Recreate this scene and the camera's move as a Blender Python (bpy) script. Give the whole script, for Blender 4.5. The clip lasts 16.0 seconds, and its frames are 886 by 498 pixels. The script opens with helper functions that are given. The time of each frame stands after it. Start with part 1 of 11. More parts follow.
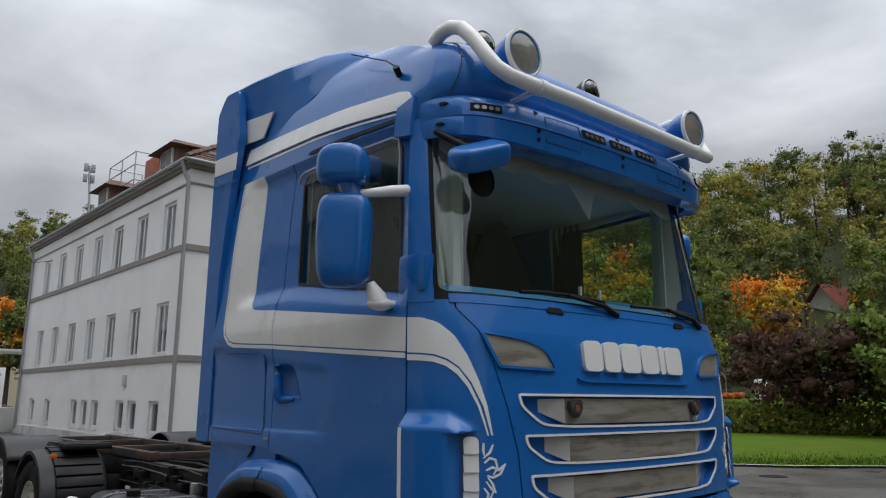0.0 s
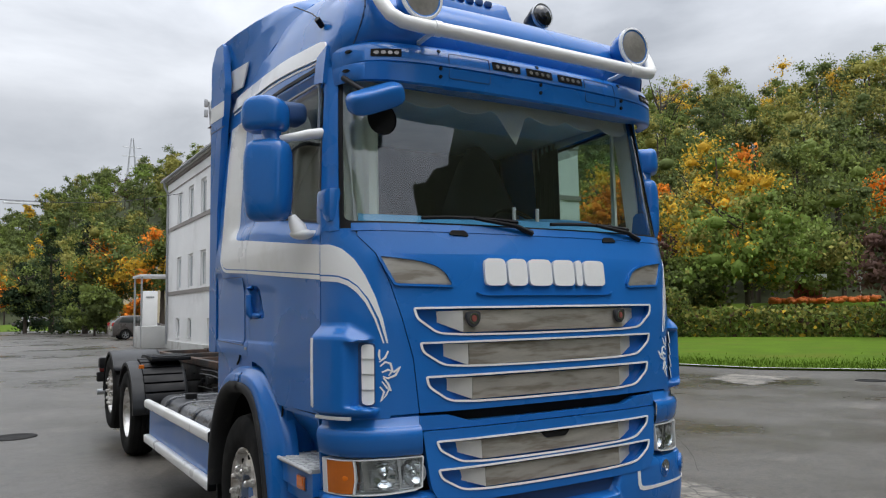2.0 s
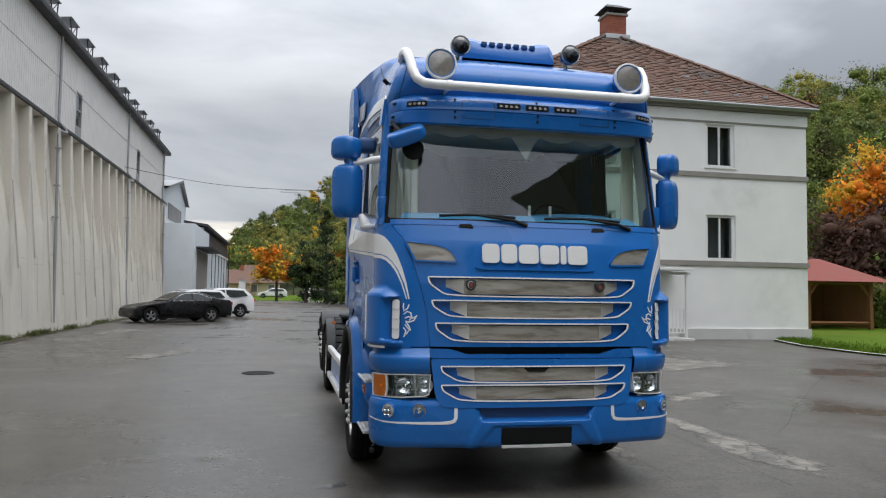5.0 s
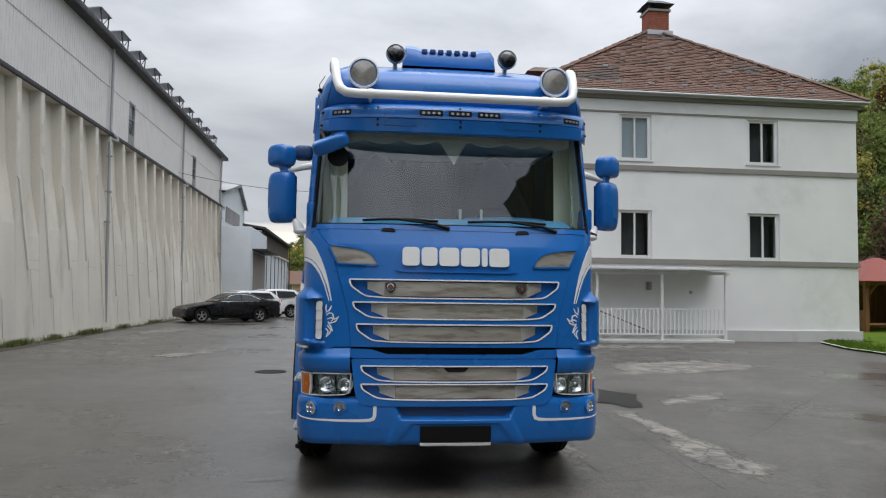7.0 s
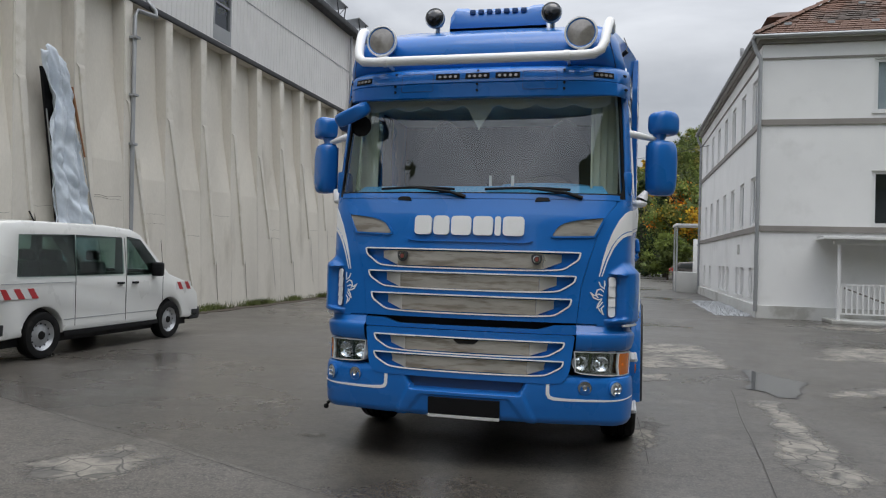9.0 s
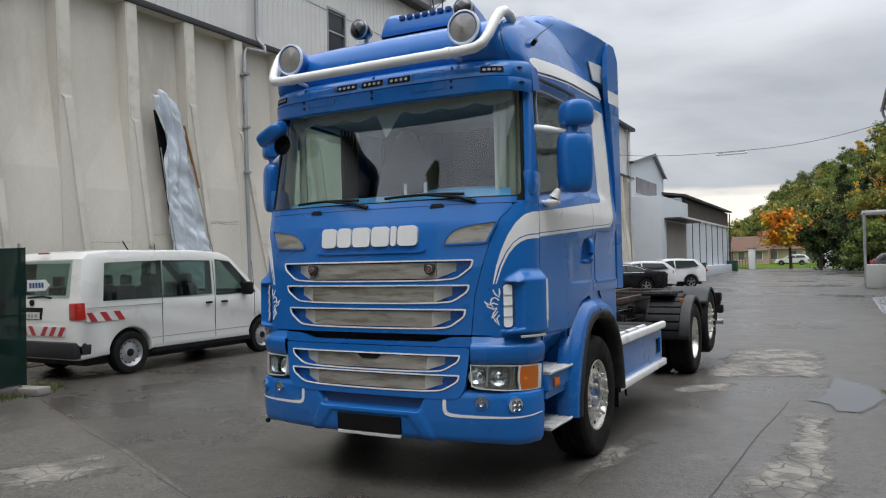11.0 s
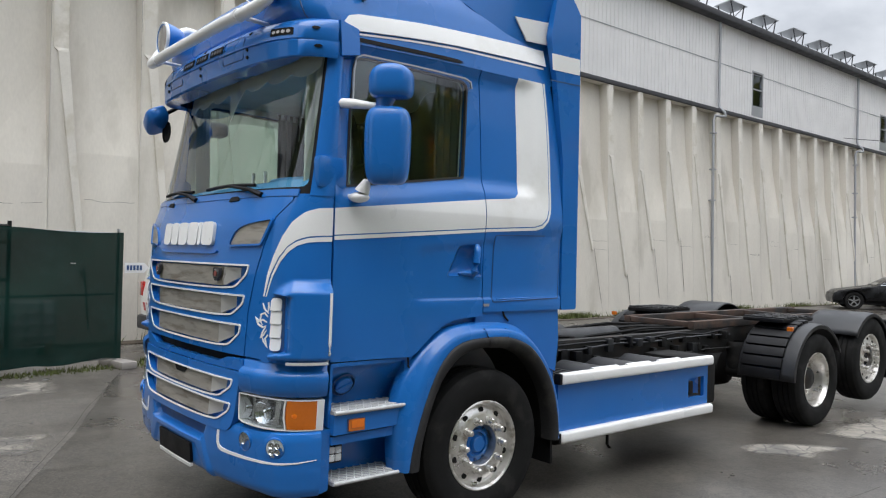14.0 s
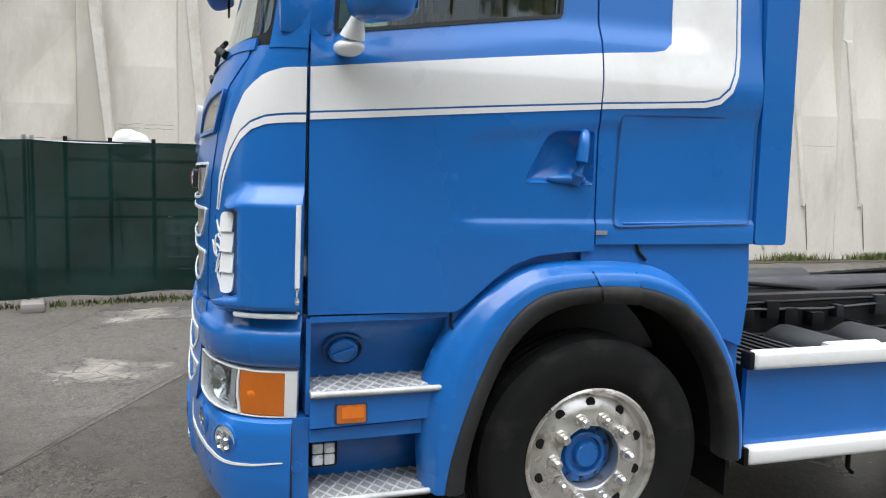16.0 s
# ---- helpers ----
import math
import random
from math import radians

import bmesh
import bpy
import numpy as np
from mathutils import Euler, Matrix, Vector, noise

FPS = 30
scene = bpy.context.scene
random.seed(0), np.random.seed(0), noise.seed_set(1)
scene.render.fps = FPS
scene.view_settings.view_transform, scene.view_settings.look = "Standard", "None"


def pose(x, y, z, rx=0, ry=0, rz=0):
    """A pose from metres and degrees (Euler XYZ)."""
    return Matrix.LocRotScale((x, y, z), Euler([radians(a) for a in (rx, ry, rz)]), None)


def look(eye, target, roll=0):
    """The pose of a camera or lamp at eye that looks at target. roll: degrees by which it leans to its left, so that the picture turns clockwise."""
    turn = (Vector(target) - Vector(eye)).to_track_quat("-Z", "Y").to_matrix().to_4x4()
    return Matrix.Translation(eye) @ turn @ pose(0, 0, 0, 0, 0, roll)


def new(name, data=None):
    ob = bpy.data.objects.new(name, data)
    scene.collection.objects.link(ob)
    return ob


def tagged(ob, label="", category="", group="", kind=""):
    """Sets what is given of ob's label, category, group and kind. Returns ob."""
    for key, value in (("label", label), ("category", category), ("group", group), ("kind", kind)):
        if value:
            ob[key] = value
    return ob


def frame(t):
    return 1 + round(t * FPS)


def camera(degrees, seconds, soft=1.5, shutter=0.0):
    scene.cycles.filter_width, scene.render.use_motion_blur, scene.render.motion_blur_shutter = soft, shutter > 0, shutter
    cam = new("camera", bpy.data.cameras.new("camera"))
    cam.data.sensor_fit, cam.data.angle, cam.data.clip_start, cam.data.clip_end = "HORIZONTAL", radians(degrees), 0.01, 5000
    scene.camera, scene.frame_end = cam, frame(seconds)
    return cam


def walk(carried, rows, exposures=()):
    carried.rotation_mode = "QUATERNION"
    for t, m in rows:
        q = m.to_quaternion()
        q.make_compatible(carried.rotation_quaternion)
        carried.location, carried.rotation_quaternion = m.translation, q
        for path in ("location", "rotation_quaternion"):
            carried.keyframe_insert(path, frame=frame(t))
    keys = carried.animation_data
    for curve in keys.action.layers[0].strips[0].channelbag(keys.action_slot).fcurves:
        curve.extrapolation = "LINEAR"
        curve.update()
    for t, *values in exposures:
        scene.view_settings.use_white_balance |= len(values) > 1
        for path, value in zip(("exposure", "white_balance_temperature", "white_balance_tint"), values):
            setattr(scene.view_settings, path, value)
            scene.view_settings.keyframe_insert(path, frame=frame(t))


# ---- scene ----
cam = camera(61.5, 16.0, 1.15)
METRES, EYE, TURN = 14.45, 1.632, -41.47
START_X, START_Y = -3.279, -2.202
ROWS = [
    (0.0, 0.0, 0.0, 0.0, -0.08, 11.35, -0.38),
    (0.5, 0.0171, -0.01, -0.001, 0.68, 10.25, -0.6),
    (1.0, 0.0418, -0.018, -0.0021, 4.4, 6.91, -2.12),
    (1.5, 0.0579, -0.0171, -0.0033, 5.88, 3.19, 1.3),
    (2.0, 0.0783, -0.0246, 0.0002, 10.03, 4.74, 0.96),
    (2.5, 0.1021, -0.0427, -0.0032, 17.29, 2.62, -0.24),
    (3.0, 0.1199, -0.0679, -0.0029, 19.61, 6.61, -0.08),
    (3.5, 0.1471, -0.0779, -0.0032, 22.38, 7.08, 0.7),
    (4.0, 0.1717, -0.0895, -0.0044, 25.26, 6.71, 0.33),
    (4.5, 0.1929, -0.1002, -0.0056, 27.65, 3.42, -0.07),
    (5.0, 0.2195, -0.1037, -0.0066, 29.36, 3.31, -0.84),
    (7.5, 0.3122, -0.0541, -0.0032, 38.87, 3.09, -0.51),
    (8.0, 0.337, -0.0312, -0.0014, 45.43, 2.22, -0.36),
    (8.5, 0.3555, -0.0017, -0.0019, 49.22, 2.12, -1.3),
    (9.0, 0.3806, 0.0303, -0.0024, 55.01, 0.56, -1.57),
    (11.5, 0.4414, 0.2067, 0.0006, 71.92, 1.25, 1.12),
    (12.0, 0.4379, 0.2466, -0.0006, 74.64, 1.16, 0.58),
    (12.5, 0.4343, 0.2877, 0.0005, 79.91, 0.97, 0.61),
    (13.0, 0.4291, 0.3229, 0.0028, 84.84, -0.65, 0.3),
    (13.5, 0.4162, 0.3579, 0.0057, 87.22, 0.63, -1.26),
    (14.0, 0.4014, 0.3932, 0.0072, 92.13, 0.47, -1.4),
    (14.5, 0.3758, 0.4136, 0.004, 98.43, 0.09, -1.94),
    (15.0, 0.3435, 0.432, 0.0022, 105.61, -0.91, -2.14),
    (15.5, 0.3092, 0.4411, 0.0005, 112.22, -4.23, -2.19),
    (16.0, 0.2654, 0.4439, -0.0014, 114.22, -5.38, -1.36),
]
walk(cam, [(t, pose(START_X, START_Y, EYE, 0, 0, TURN) @ pose(METRES * x, METRES * y, METRES * z, 90 + pitch, roll, yaw)) for t, x, y, z, yaw, pitch, roll in ROWS],
     [(0, 0.1), (0.5, 0.36), (1.0, 0.62), (1.5, 0.85), (2.0, 0.63), (2.5, 0.56), (3.5, 0.26), (4.5, 0.52), (5, 0.52), (9, 0.42), (12.5, 0.70), (14.5, 1.02), (15.5, 1.26), (16, 1.38)])

# ---- world and light: a closed grey cloud cover ----
world = bpy.data.worlds.new("overcast_sky")
scene.world = world
world.use_nodes = True
wn, wl = world.node_tree.nodes, world.node_tree.links
wn.clear()
w_out = wn.new("ShaderNodeOutputWorld")
w_bg = wn.new("ShaderNodeBackground")
w_sky = wn.new("ShaderNodeTexSky")
w_sky.sky_type, w_sky.sun_disc = "NISHITA", False
w_sky.sun_elevation, w_sky.sun_rotation = radians(72), radians(150)
w_co = wn.new("ShaderNodeTexCoord")
w_map = wn.new("ShaderNodeMapping")
w_map.inputs["Scale"].default_value = (1.0, 1.0, 2.6)
w_noise = wn.new("ShaderNodeTexNoise")
w_noise.inputs["Scale"].default_value, w_noise.inputs["Detail"].default_value = 2.3, 7.0
w_noise.inputs["Roughness"].default_value, w_noise.inputs["Distortion"].default_value = 0.52, 0.35
w_ramp = wn.new("ShaderNodeValToRGB")
w_ramp.color_ramp.elements[0].position, w_ramp.color_ramp.elements[0].color = 0.33, (0.33, 0.35, 0.385, 1)
w_ramp.color_ramp.elements[1].position, w_ramp.color_ramp.elements[1].color = 0.66, (0.70, 0.725, 0.77, 1)
w_mul = wn.new("ShaderNodeMix")
w_mul.data_type, w_mul.blend_type = "RGBA", "MULTIPLY"
w_mul.inputs["Factor"].default_value = 1.0
w_mul.inputs["B"].default_value = (0.1, 0.1, 0.1, 1)
w_mix = wn.new("ShaderNodeMix")
w_mix.data_type = "RGBA"
w_mix.inputs["Factor"].default_value = 0.93
wl.new(w_co.outputs["Generated"], w_map.inputs["Vector"])
wl.new(w_map.outputs["Vector"], w_noise.inputs["Vector"])
wl.new(w_noise.outputs["Fac"], w_ramp.inputs["Fac"])
wl.new(w_sky.outputs["Color"], w_mul.inputs["A"])
wl.new(w_mul.outputs["Result"], w_mix.inputs["A"])
# the cloud breaks up low over the far end of the yard
w_low, w_lowmap = wn.new("ShaderNodeTexNoise"), wn.new("ShaderNodeMapping")
w_lowmap.inputs["Scale"].default_value = (5.0, 5.0, 34.0)
w_low.inputs["Scale"].default_value, w_low.inputs["Detail"].default_value = 1.0, 5.0
w_dir, w_side, w_alt, w_break, w_sum = wn.new("ShaderNodeVectorMath"), wn.new("ShaderNodeMapRange"), wn.new("ShaderNodeMapRange"), wn.new("ShaderNodeMix"), wn.new("ShaderNodeMath")
w_dir.operation, w_sum.operation = "DOT_PRODUCT", "MULTIPLY_ADD"
w_dir.inputs[1].default_value = (-0.14, 0.99, 0.0)
w_sum.inputs[1].default_value = 0.11
w_rise = wn.new("ShaderNodeSeparateXYZ")
w_both = wn.new("ShaderNodeMath")
w_both.operation = "MULTIPLY"
for node, lo, hi in ((w_side, 0.90, 0.985), (w_alt, 0.150, 0.115)):
    node.interpolation_type = "SMOOTHSTEP"
    node.inputs["From Min"].default_value, node.inputs["From Max"].default_value = lo, hi
w_break.data_type = "RGBA"
w_break.inputs["B"].default_value = (1.12, 1.04, 0.92, 1)
wl.new(w_co.outputs["Generated"], w_lowmap.inputs["Vector"]), wl.new(w_lowmap.outputs["Vector"], w_low.inputs["Vector"])
wl.new(w_co.outputs["Generated"], w_dir.inputs[0]), wl.new(w_dir.outputs["Value"], w_side.inputs["Value"])
wl.new(w_co.outputs["Generated"], w_rise.inputs["Vector"])
wl.new(w_low.outputs["Fac"], w_sum.inputs[0]), wl.new(w_rise.outputs["Z"], w_sum.inputs[2]), wl.new(w_sum.outputs[0], w_alt.inputs["Value"])
wl.new(w_side.outputs["Result"], w_both.inputs[0]), wl.new(w_alt.outputs["Result"], w_both.inputs[1])
wl.new(w_both.outputs[0], w_break.inputs["Factor"]), wl.new(w_ramp.outputs["Color"], w_break.inputs["A"])
wl.new(w_break.outputs["Result"], w_mix.inputs["B"])
# an overcast sky is about three times as bright overhead as at the horizon
w_sep = wn.new("ShaderNodeSeparateXYZ")
w_up = wn.new("ShaderNodeMapRange")
w_up.inputs["From Min"].default_value, w_up.inputs["From Max"].default_value = 0.25, 1.0
w_up.inputs["To Min"].default_value, w_up.inputs["To Max"].default_value = 0.95, 3.4
w_gain = wn.new("ShaderNodeVectorMath")
w_gain.operation = "SCALE"
wl.new(w_co.outputs["Generated"], w_sep.inputs["Vector"])
wl.new(w_sep.outputs["Z"], w_up.inputs["Value"])
wl.new(w_mix.outputs["Result"], w_gain.inputs[0])
wl.new(w_up.outputs["Result"], w_gain.inputs["Scale"])
wl.new(w_gain.outputs["Vector"], w_bg.inputs["Color"])
w_bg.inputs["Strength"].default_value = 0.80
wl.new(w_bg.outputs["Background"], w_out.inputs["Surface"])

sun = new("sun", bpy.data.lights.new("sun", "SUN"))
sun.data.energy, sun.data.angle, sun.data.color = 0.85, radians(45), (1.0, 0.97, 0.92)
sun.matrix_world = look((4, -7, 25), (0, 0, 0))


# ---- materials ----
def material(name, colour, rough=0.5, metal=0.0, vary=0.15, scale=3.0, fine=60.0, bump=0.0, coat=0.0,
             second=None, patch=0.0, patch_scale=0.6, per_object=0.0, rough_vary=0.1, spec=0.5, island=0.0, stretch=None):
    """A surface with a broad and a fine variation of its colour, and its own gloss and relief."""
    m = bpy.data.materials.new(name)
    m.use_nodes = True
    n, l = m.node_tree.nodes, m.node_tree.links
    p = n["Principled BSDF"]
    p.inputs["Roughness"].default_value, p.inputs["Metallic"].default_value = rough, metal
    p.inputs["Specular IOR Level"].default_value = spec
    if coat:
        p.inputs["Coat Weight"].default_value, p.inputs["Coat Roughness"].default_value = coat, 0.06
    co = n.new("ShaderNodeTexCoord")
    source = co.outputs["Object"]
    if stretch:
        mp = n.new("ShaderNodeMapping")
        mp.inputs["Scale"].default_value = stretch
        l.new(source, mp.inputs["Vector"])
        source = mp.outputs["Vector"]
    a, b = n.new("ShaderNodeTexNoise"), n.new("ShaderNodeTexNoise")
    a.inputs["Scale"].default_value, a.inputs["Detail"].default_value = scale, 5
    b.inputs["Scale"].default_value, b.inputs["Detail"].default_value = fine, 3
    l.new(source, a.inputs["Vector"]), l.new(source, b.inputs["Vector"])
    add = n.new("ShaderNodeMath")
    add.operation = "MULTIPLY_ADD"
    l.new(b.outputs["Fac"], add.inputs[0])
    add.inputs[1].default_value = 0.45
    l.new(a.outputs["Fac"], add.inputs[2])
    value = add.outputs[0]
    if per_object or island:
        info = n.new("ShaderNodeObjectInfo") if per_object else n.new("ShaderNodeNewGeometry")
        rnd = info.outputs["Random"] if per_object else info.outputs["Random Per Island"]
        add2 = n.new("ShaderNodeMath")
        add2.operation = "MULTIPLY_ADD"
        l.new(rnd, add2.inputs[0])
        add2.inputs[1].default_value = per_object or island
        l.new(value, add2.inputs[2])
        value = add2.outputs[0]
    span = n.new("ShaderNodeMapRange")
    top = 1.05 + (per_object or island)
    span.inputs["From Min"].default_value, span.inputs["From Max"].default_value = 0.4, top
    span.inputs["To Min"].default_value, span.inputs["To Max"].default_value = 1 - vary, 1 + vary
    l.new(value, span.inputs["Value"])
    mul = n.new("ShaderNodeVectorMath")
    mul.operation = "SCALE"
    mul.inputs[0].default_value = colour
    l.new(span.outputs["Result"], mul.inputs["Scale"])
    result = mul.outputs["Vector"]
    if second:
        c = n.new("ShaderNodeTexNoise")
        c.inputs["Scale"].default_value, c.inputs["Detail"].default_value = patch_scale, 6
        c.inputs["Roughness"].default_value = 0.62
        l.new(source, c.inputs["Vector"])
        r = n.new("ShaderNodeMapRange")
        r.inputs["From Min"].default_value, r.inputs["From Max"].default_value = 0.56 - patch * 0.25, 0.66 - patch * 0.2
        l.new(c.outputs["Fac"], r.inputs["Value"])
        mx = n.new("ShaderNodeMix")
        mx.data_type = "RGBA"
        l.new(r.outputs["Result"], mx.inputs["Factor"])
        l.new(result, mx.inputs["A"])
        mx.inputs["B"].default_value = (*second, 1)
        result = mx.outputs["Result"]
    l.new(result, p.inputs["Base Color"])
    rr = n.new("ShaderNodeMapRange")
    rr.inputs["From Min"].default_value, rr.inputs["From Max"].default_value = 0.35, 0.65
    rr.inputs["To Min"].default_value, rr.inputs["To Max"].default_value = max(0.02, rough - rough_vary), min(1, rough + rough_vary)
    l.new(a.outputs["Fac"], rr.inputs["Value"])
    l.new(rr.outputs["Result"], p.inputs["Roughness"])
    if bump:
        bp = n.new("ShaderNodeBump")
        bp.inputs["Strength"].default_value, bp.inputs["Distance"].default_value = min(1.0, bump * 30), bump
        l.new(b.outputs["Fac"], bp.inputs["Height"])
        l.new(bp.outputs["Normal"], p.inputs["Normal"])
    return m


def glass(name, tint, rough=0.0, f0=0.045):
    """Thin clear glass: a mirror at glancing angles and a tinted view through; f0 is the mirror's part face on."""
    m = bpy.data.materials.new(name)
    m.use_nodes = True
    n, l = m.node_tree.nodes, m.node_tree.links
    n.clear()
    out, mix = n.new("ShaderNodeOutputMaterial"), n.new("ShaderNodeMixShader")
    fr, gl, tr = n.new("ShaderNodeLayerWeight"), n.new("ShaderNodeBsdfGlossy"), n.new("ShaderNodeBsdfTransparent")
    fr.inputs["Blend"].default_value = 0.5
    power, gain = n.new("ShaderNodeMath"), n.new("ShaderNodeMath")
    power.operation, gain.operation = "POWER", "MULTIPLY_ADD"
    power.inputs[1].default_value = 5.0
    gain.inputs[1].default_value, gain.inputs[2].default_value = 1 - f0, f0
    gl.inputs["Roughness"].default_value = rough
    gl.inputs["Color"].default_value = (0.95, 0.97, 1, 1)
    tr.inputs["Color"].default_value = (*tint, 1)
    l.new(fr.outputs["Facing"], power.inputs[0]), l.new(power.outputs[0], gain.inputs[0])
    l.new(gain.outputs[0], mix.inputs["Fac"])
    l.new(tr.outputs["BSDF"], mix.inputs[1]), l.new(gl.outputs["BSDF"], mix.inputs[2])
    l.new(mix.outputs["Shader"], out.inputs["Surface"])
    return m


M_BLUE = material("blue_truck_paint", (0.013, 0.147, 0.49), 0.30, 0.0, 0.07, 1.4, 140, 0, 0.5, rough_vary=0.05, spec=0.25)
M_BLUE_DARK = material("dull_blue_plastic", (0.022, 0.07, 0.19), 0.5, 0, 0.15, 4, 160, 0.0004)
M_WHITE = material("white_truck_paint", (0.87, 0.87, 0.86), 0.35, 0, 0.04, 2, 90, 0, 0.3, second=(0.80, 0.795, 0.77), patch=0.04, patch_scale=1.5)
M_STEEL = material("brushed_stainless_steel", (0.47, 0.44, 0.39), 0.40, 0.5, 0.18, 3, 40, 0.0003, stretch=(1, 1, 6), second=(0.29, 0.255, 0.21), patch=0.3, patch_scale=2.5)
M_STEELLIT = material("clean_stainless_steel", (0.66, 0.64, 0.60), 0.36, 0.5, 0.08, 3, 40, 0.0003)
M_TANK = material("black_tank_enamel", (0.018, 0.020, 0.024), 0.28, 0.0, 0.2, 3, 60, 0.0005, 0.4)
M_REFLECT = material("lamp_reflector", (0.55, 0.56, 0.57), 0.22, 0.9, 0.15, 12, 60)
M_ORANGE = material("bright_orange_lens", (0.85, 0.20, 0.008), 0.18, 0, 0.12, 20, 120, 0.001, 0.5)
M_TREADBASE = material("grey_step_plate", (0.30, 0.305, 0.31), 0.55, 0.1, 0.25, 10, 70, 0.001)
M_LIPRUBBER = material("worn_grey_rubber", (0.022, 0.022, 0.023), 0.62, 0, 0.35, 5, 60, 0.0008, second=(0.042, 0.040, 0.037), patch=0.15, patch_scale=4, spec=0.3)
M_ALU = material("polished_aluminium_rim", (0.74, 0.72, 0.69), 0.36, 0.85, 0.15, 8, 60, 0.0002, second=(0.42, 0.38, 0.33), patch=0.15, patch_scale=9)
M_TREAD = material("grey_chequer_plate", (0.60, 0.61, 0.61), 0.5, 0.15, 0.25, 10, 70, 0.001)
M_RUBBER = material("black_tyre_rubber", (0.009, 0.009, 0.009), 0.8, 0, 0.25, 7, 90, 0.001, second=(0.020, 0.019, 0.018), patch=0.05, patch_scale=5, spec=0.2)
M_BLACK = material("black_plastic", (0.008, 0.008, 0.009), 0.5, 0, 0.2, 6, 120, 0.0004, spec=0.2)
M_DARK = material("sooty_dark_metal", (0.008, 0.0078, 0.0075), 0.75, 0.0, 0.3, 5, 60, 0.001, spec=0.25)
M_CHASSIS = material("dusty_chassis_steel", (0.011, 0.0108, 0.0105), 0.6, 0.1, 0.4, 6, 45, 0.001, second=(0.030, 0.020, 0.015), patch=0.12, patch_scale=3)
M_RUST = material("rusty_brown_beam", (0.075, 0.045, 0.032), 0.8, 0.0, 0.35, 5, 50, 0.001, second=(0.03, 0.027, 0.026), patch=0.5, patch_scale=2)
M_MUD = material("grey_plastic_mudguard", (0.021, 0.022, 0.024), 0.45, 0, 0.2, 4, 90, 0.0005, spec=0.35)
M_AMBER = material("amber_lens", (0.60, 0.15, 0.012), 0.15, 0, 0.1, 8, 80, 0.0005, 0.6)
M_RED = material("red_lens", (0.45, 0.02, 0.015), 0.18, 0, 0.15, 8, 80, 0, 0.6)
M_CHROME = material("chromed_reflector", (0.80, 0.81, 0.82), 0.12, 1.0, 0.1, 9, 60)
M_LENS = glass("clear_lamp_lens", (0.92, 0.94, 0.95), 0.02)
M_WINDSHIELD = glass("windscreen_glass", (0.88, 0.95, 0.93), 0.0, 0.10)
M_SIDEGLASS = glass("tinted_side_glass", (0.70, 0.80, 0.76), 0.0, 0.055)
M_SMOKED = glass("smoked_deflector", (0.80, 0.80, 0.81))
M_CREAM = material("cream_fabric_trim", (0.86, 0.85, 0.76), 0.85, 0, 0.12, 5, 120, 0.001)
M_CURTAIN = material("dark_grey_curtain", (0.045, 0.046, 0.050), 0.9, 0, 0.2, 4, 150, 0.001)
M_GREYTRIM = material("grey_cab_lining", (0.70, 0.71, 0.71), 0.8, 0, 0.12, 3, 120, 0.0006)
M_DASH = material("blue_grey_dashboard", (0.09, 0.34, 0.62), 0.6, 0, 0.12, 3, 120, 0.0006)
M_LED = material("led_lamp_bowl", (0.80, 0.81, 0.81), 0.28, 0.25, 0.2, 20, 80)
M_LAMPGLASS = material("ribbed_lamp_glass", (0.33, 0.31, 0.29), 0.12, 0.3, 0.3, 5, 40, 0.001, 0.8)

M_RENDER = material("white_wall_render", (0.80, 0.80, 0.79), 0.9, 0, 0.06, 0.8, 35, 0.002, second=(0.72, 0.72, 0.705), patch=0.05, patch_scale=0.35)
M_BAND = material("grey_brown_cornice", (0.27, 0.25, 0.23), 0.85, 0, 0.15, 2, 40, 0.001)
M_PLINTH = material("pale_plinth_render", (0.55, 0.55, 0.53), 0.9, 0, 0.1, 1.5, 35, 0.002, second=(0.38, 0.37, 0.34), patch=0.12, patch_scale=0.8)
M_PVC = material("white_window_plastic", (0.78, 0.78, 0.77), 0.4, 0, 0.04, 3, 60)
M_PANE = glass("window_pane", (0.80, 0.83, 0.85))
# unlit rooms: their dimness is put into this flat dark colour
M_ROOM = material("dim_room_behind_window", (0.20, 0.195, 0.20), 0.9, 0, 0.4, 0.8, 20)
M_BLIND = material("pale_window_blind", (0.80, 0.83, 0.83), 0.9, 0, 0.1, 2, 60)
M_TILE = material("weathered_brown_roof_tile", (0.145, 0.080, 0.056), 0.85, 0, 0.26, 1.0, 30, 0.003, per_object=0, island=0.22, second=(0.09, 0.07, 0.06), patch=0.15, patch_scale=0.4)
M_BRICK = material("red_chimney_brick", (0.30, 0.10, 0.06), 0.85, 0, 0.3, 4, 50, 0.003)
M_ZINC = material("grey_zinc_sheet", (0.36, 0.37, 0.38), 0.5, 0.5, 0.15, 2, 40)
M_CONCRETE = material("weathered_concrete", (0.625, 0.588, 0.520), 0.88, 0, 0.12, 1.1, 30, 0.003, second=(0.50, 0.465, 0.40), patch=0.10, patch_scale=0.5, stretch=(1, 1, 0.35))
# the wall's concrete again, paler to carry light on the lips
M_LIP = material("pale_concrete_lip", (0.64, 0.605, 0.54), 0.85, 0, 0.12, 2, 40, 0.002, second=(0.55, 0.51, 0.43), patch=0.12, patch_scale=1.5)
M_JOINT = material("damp_mossy_joint", (0.10, 0.092, 0.07), 0.9, 0, 0.4, 5, 40, 0.003)
M_PORCHROOF = material("grey_brown_canopy_sheet", (0.24, 0.235, 0.225), 0.4, 0, 0.2, 3, 40)
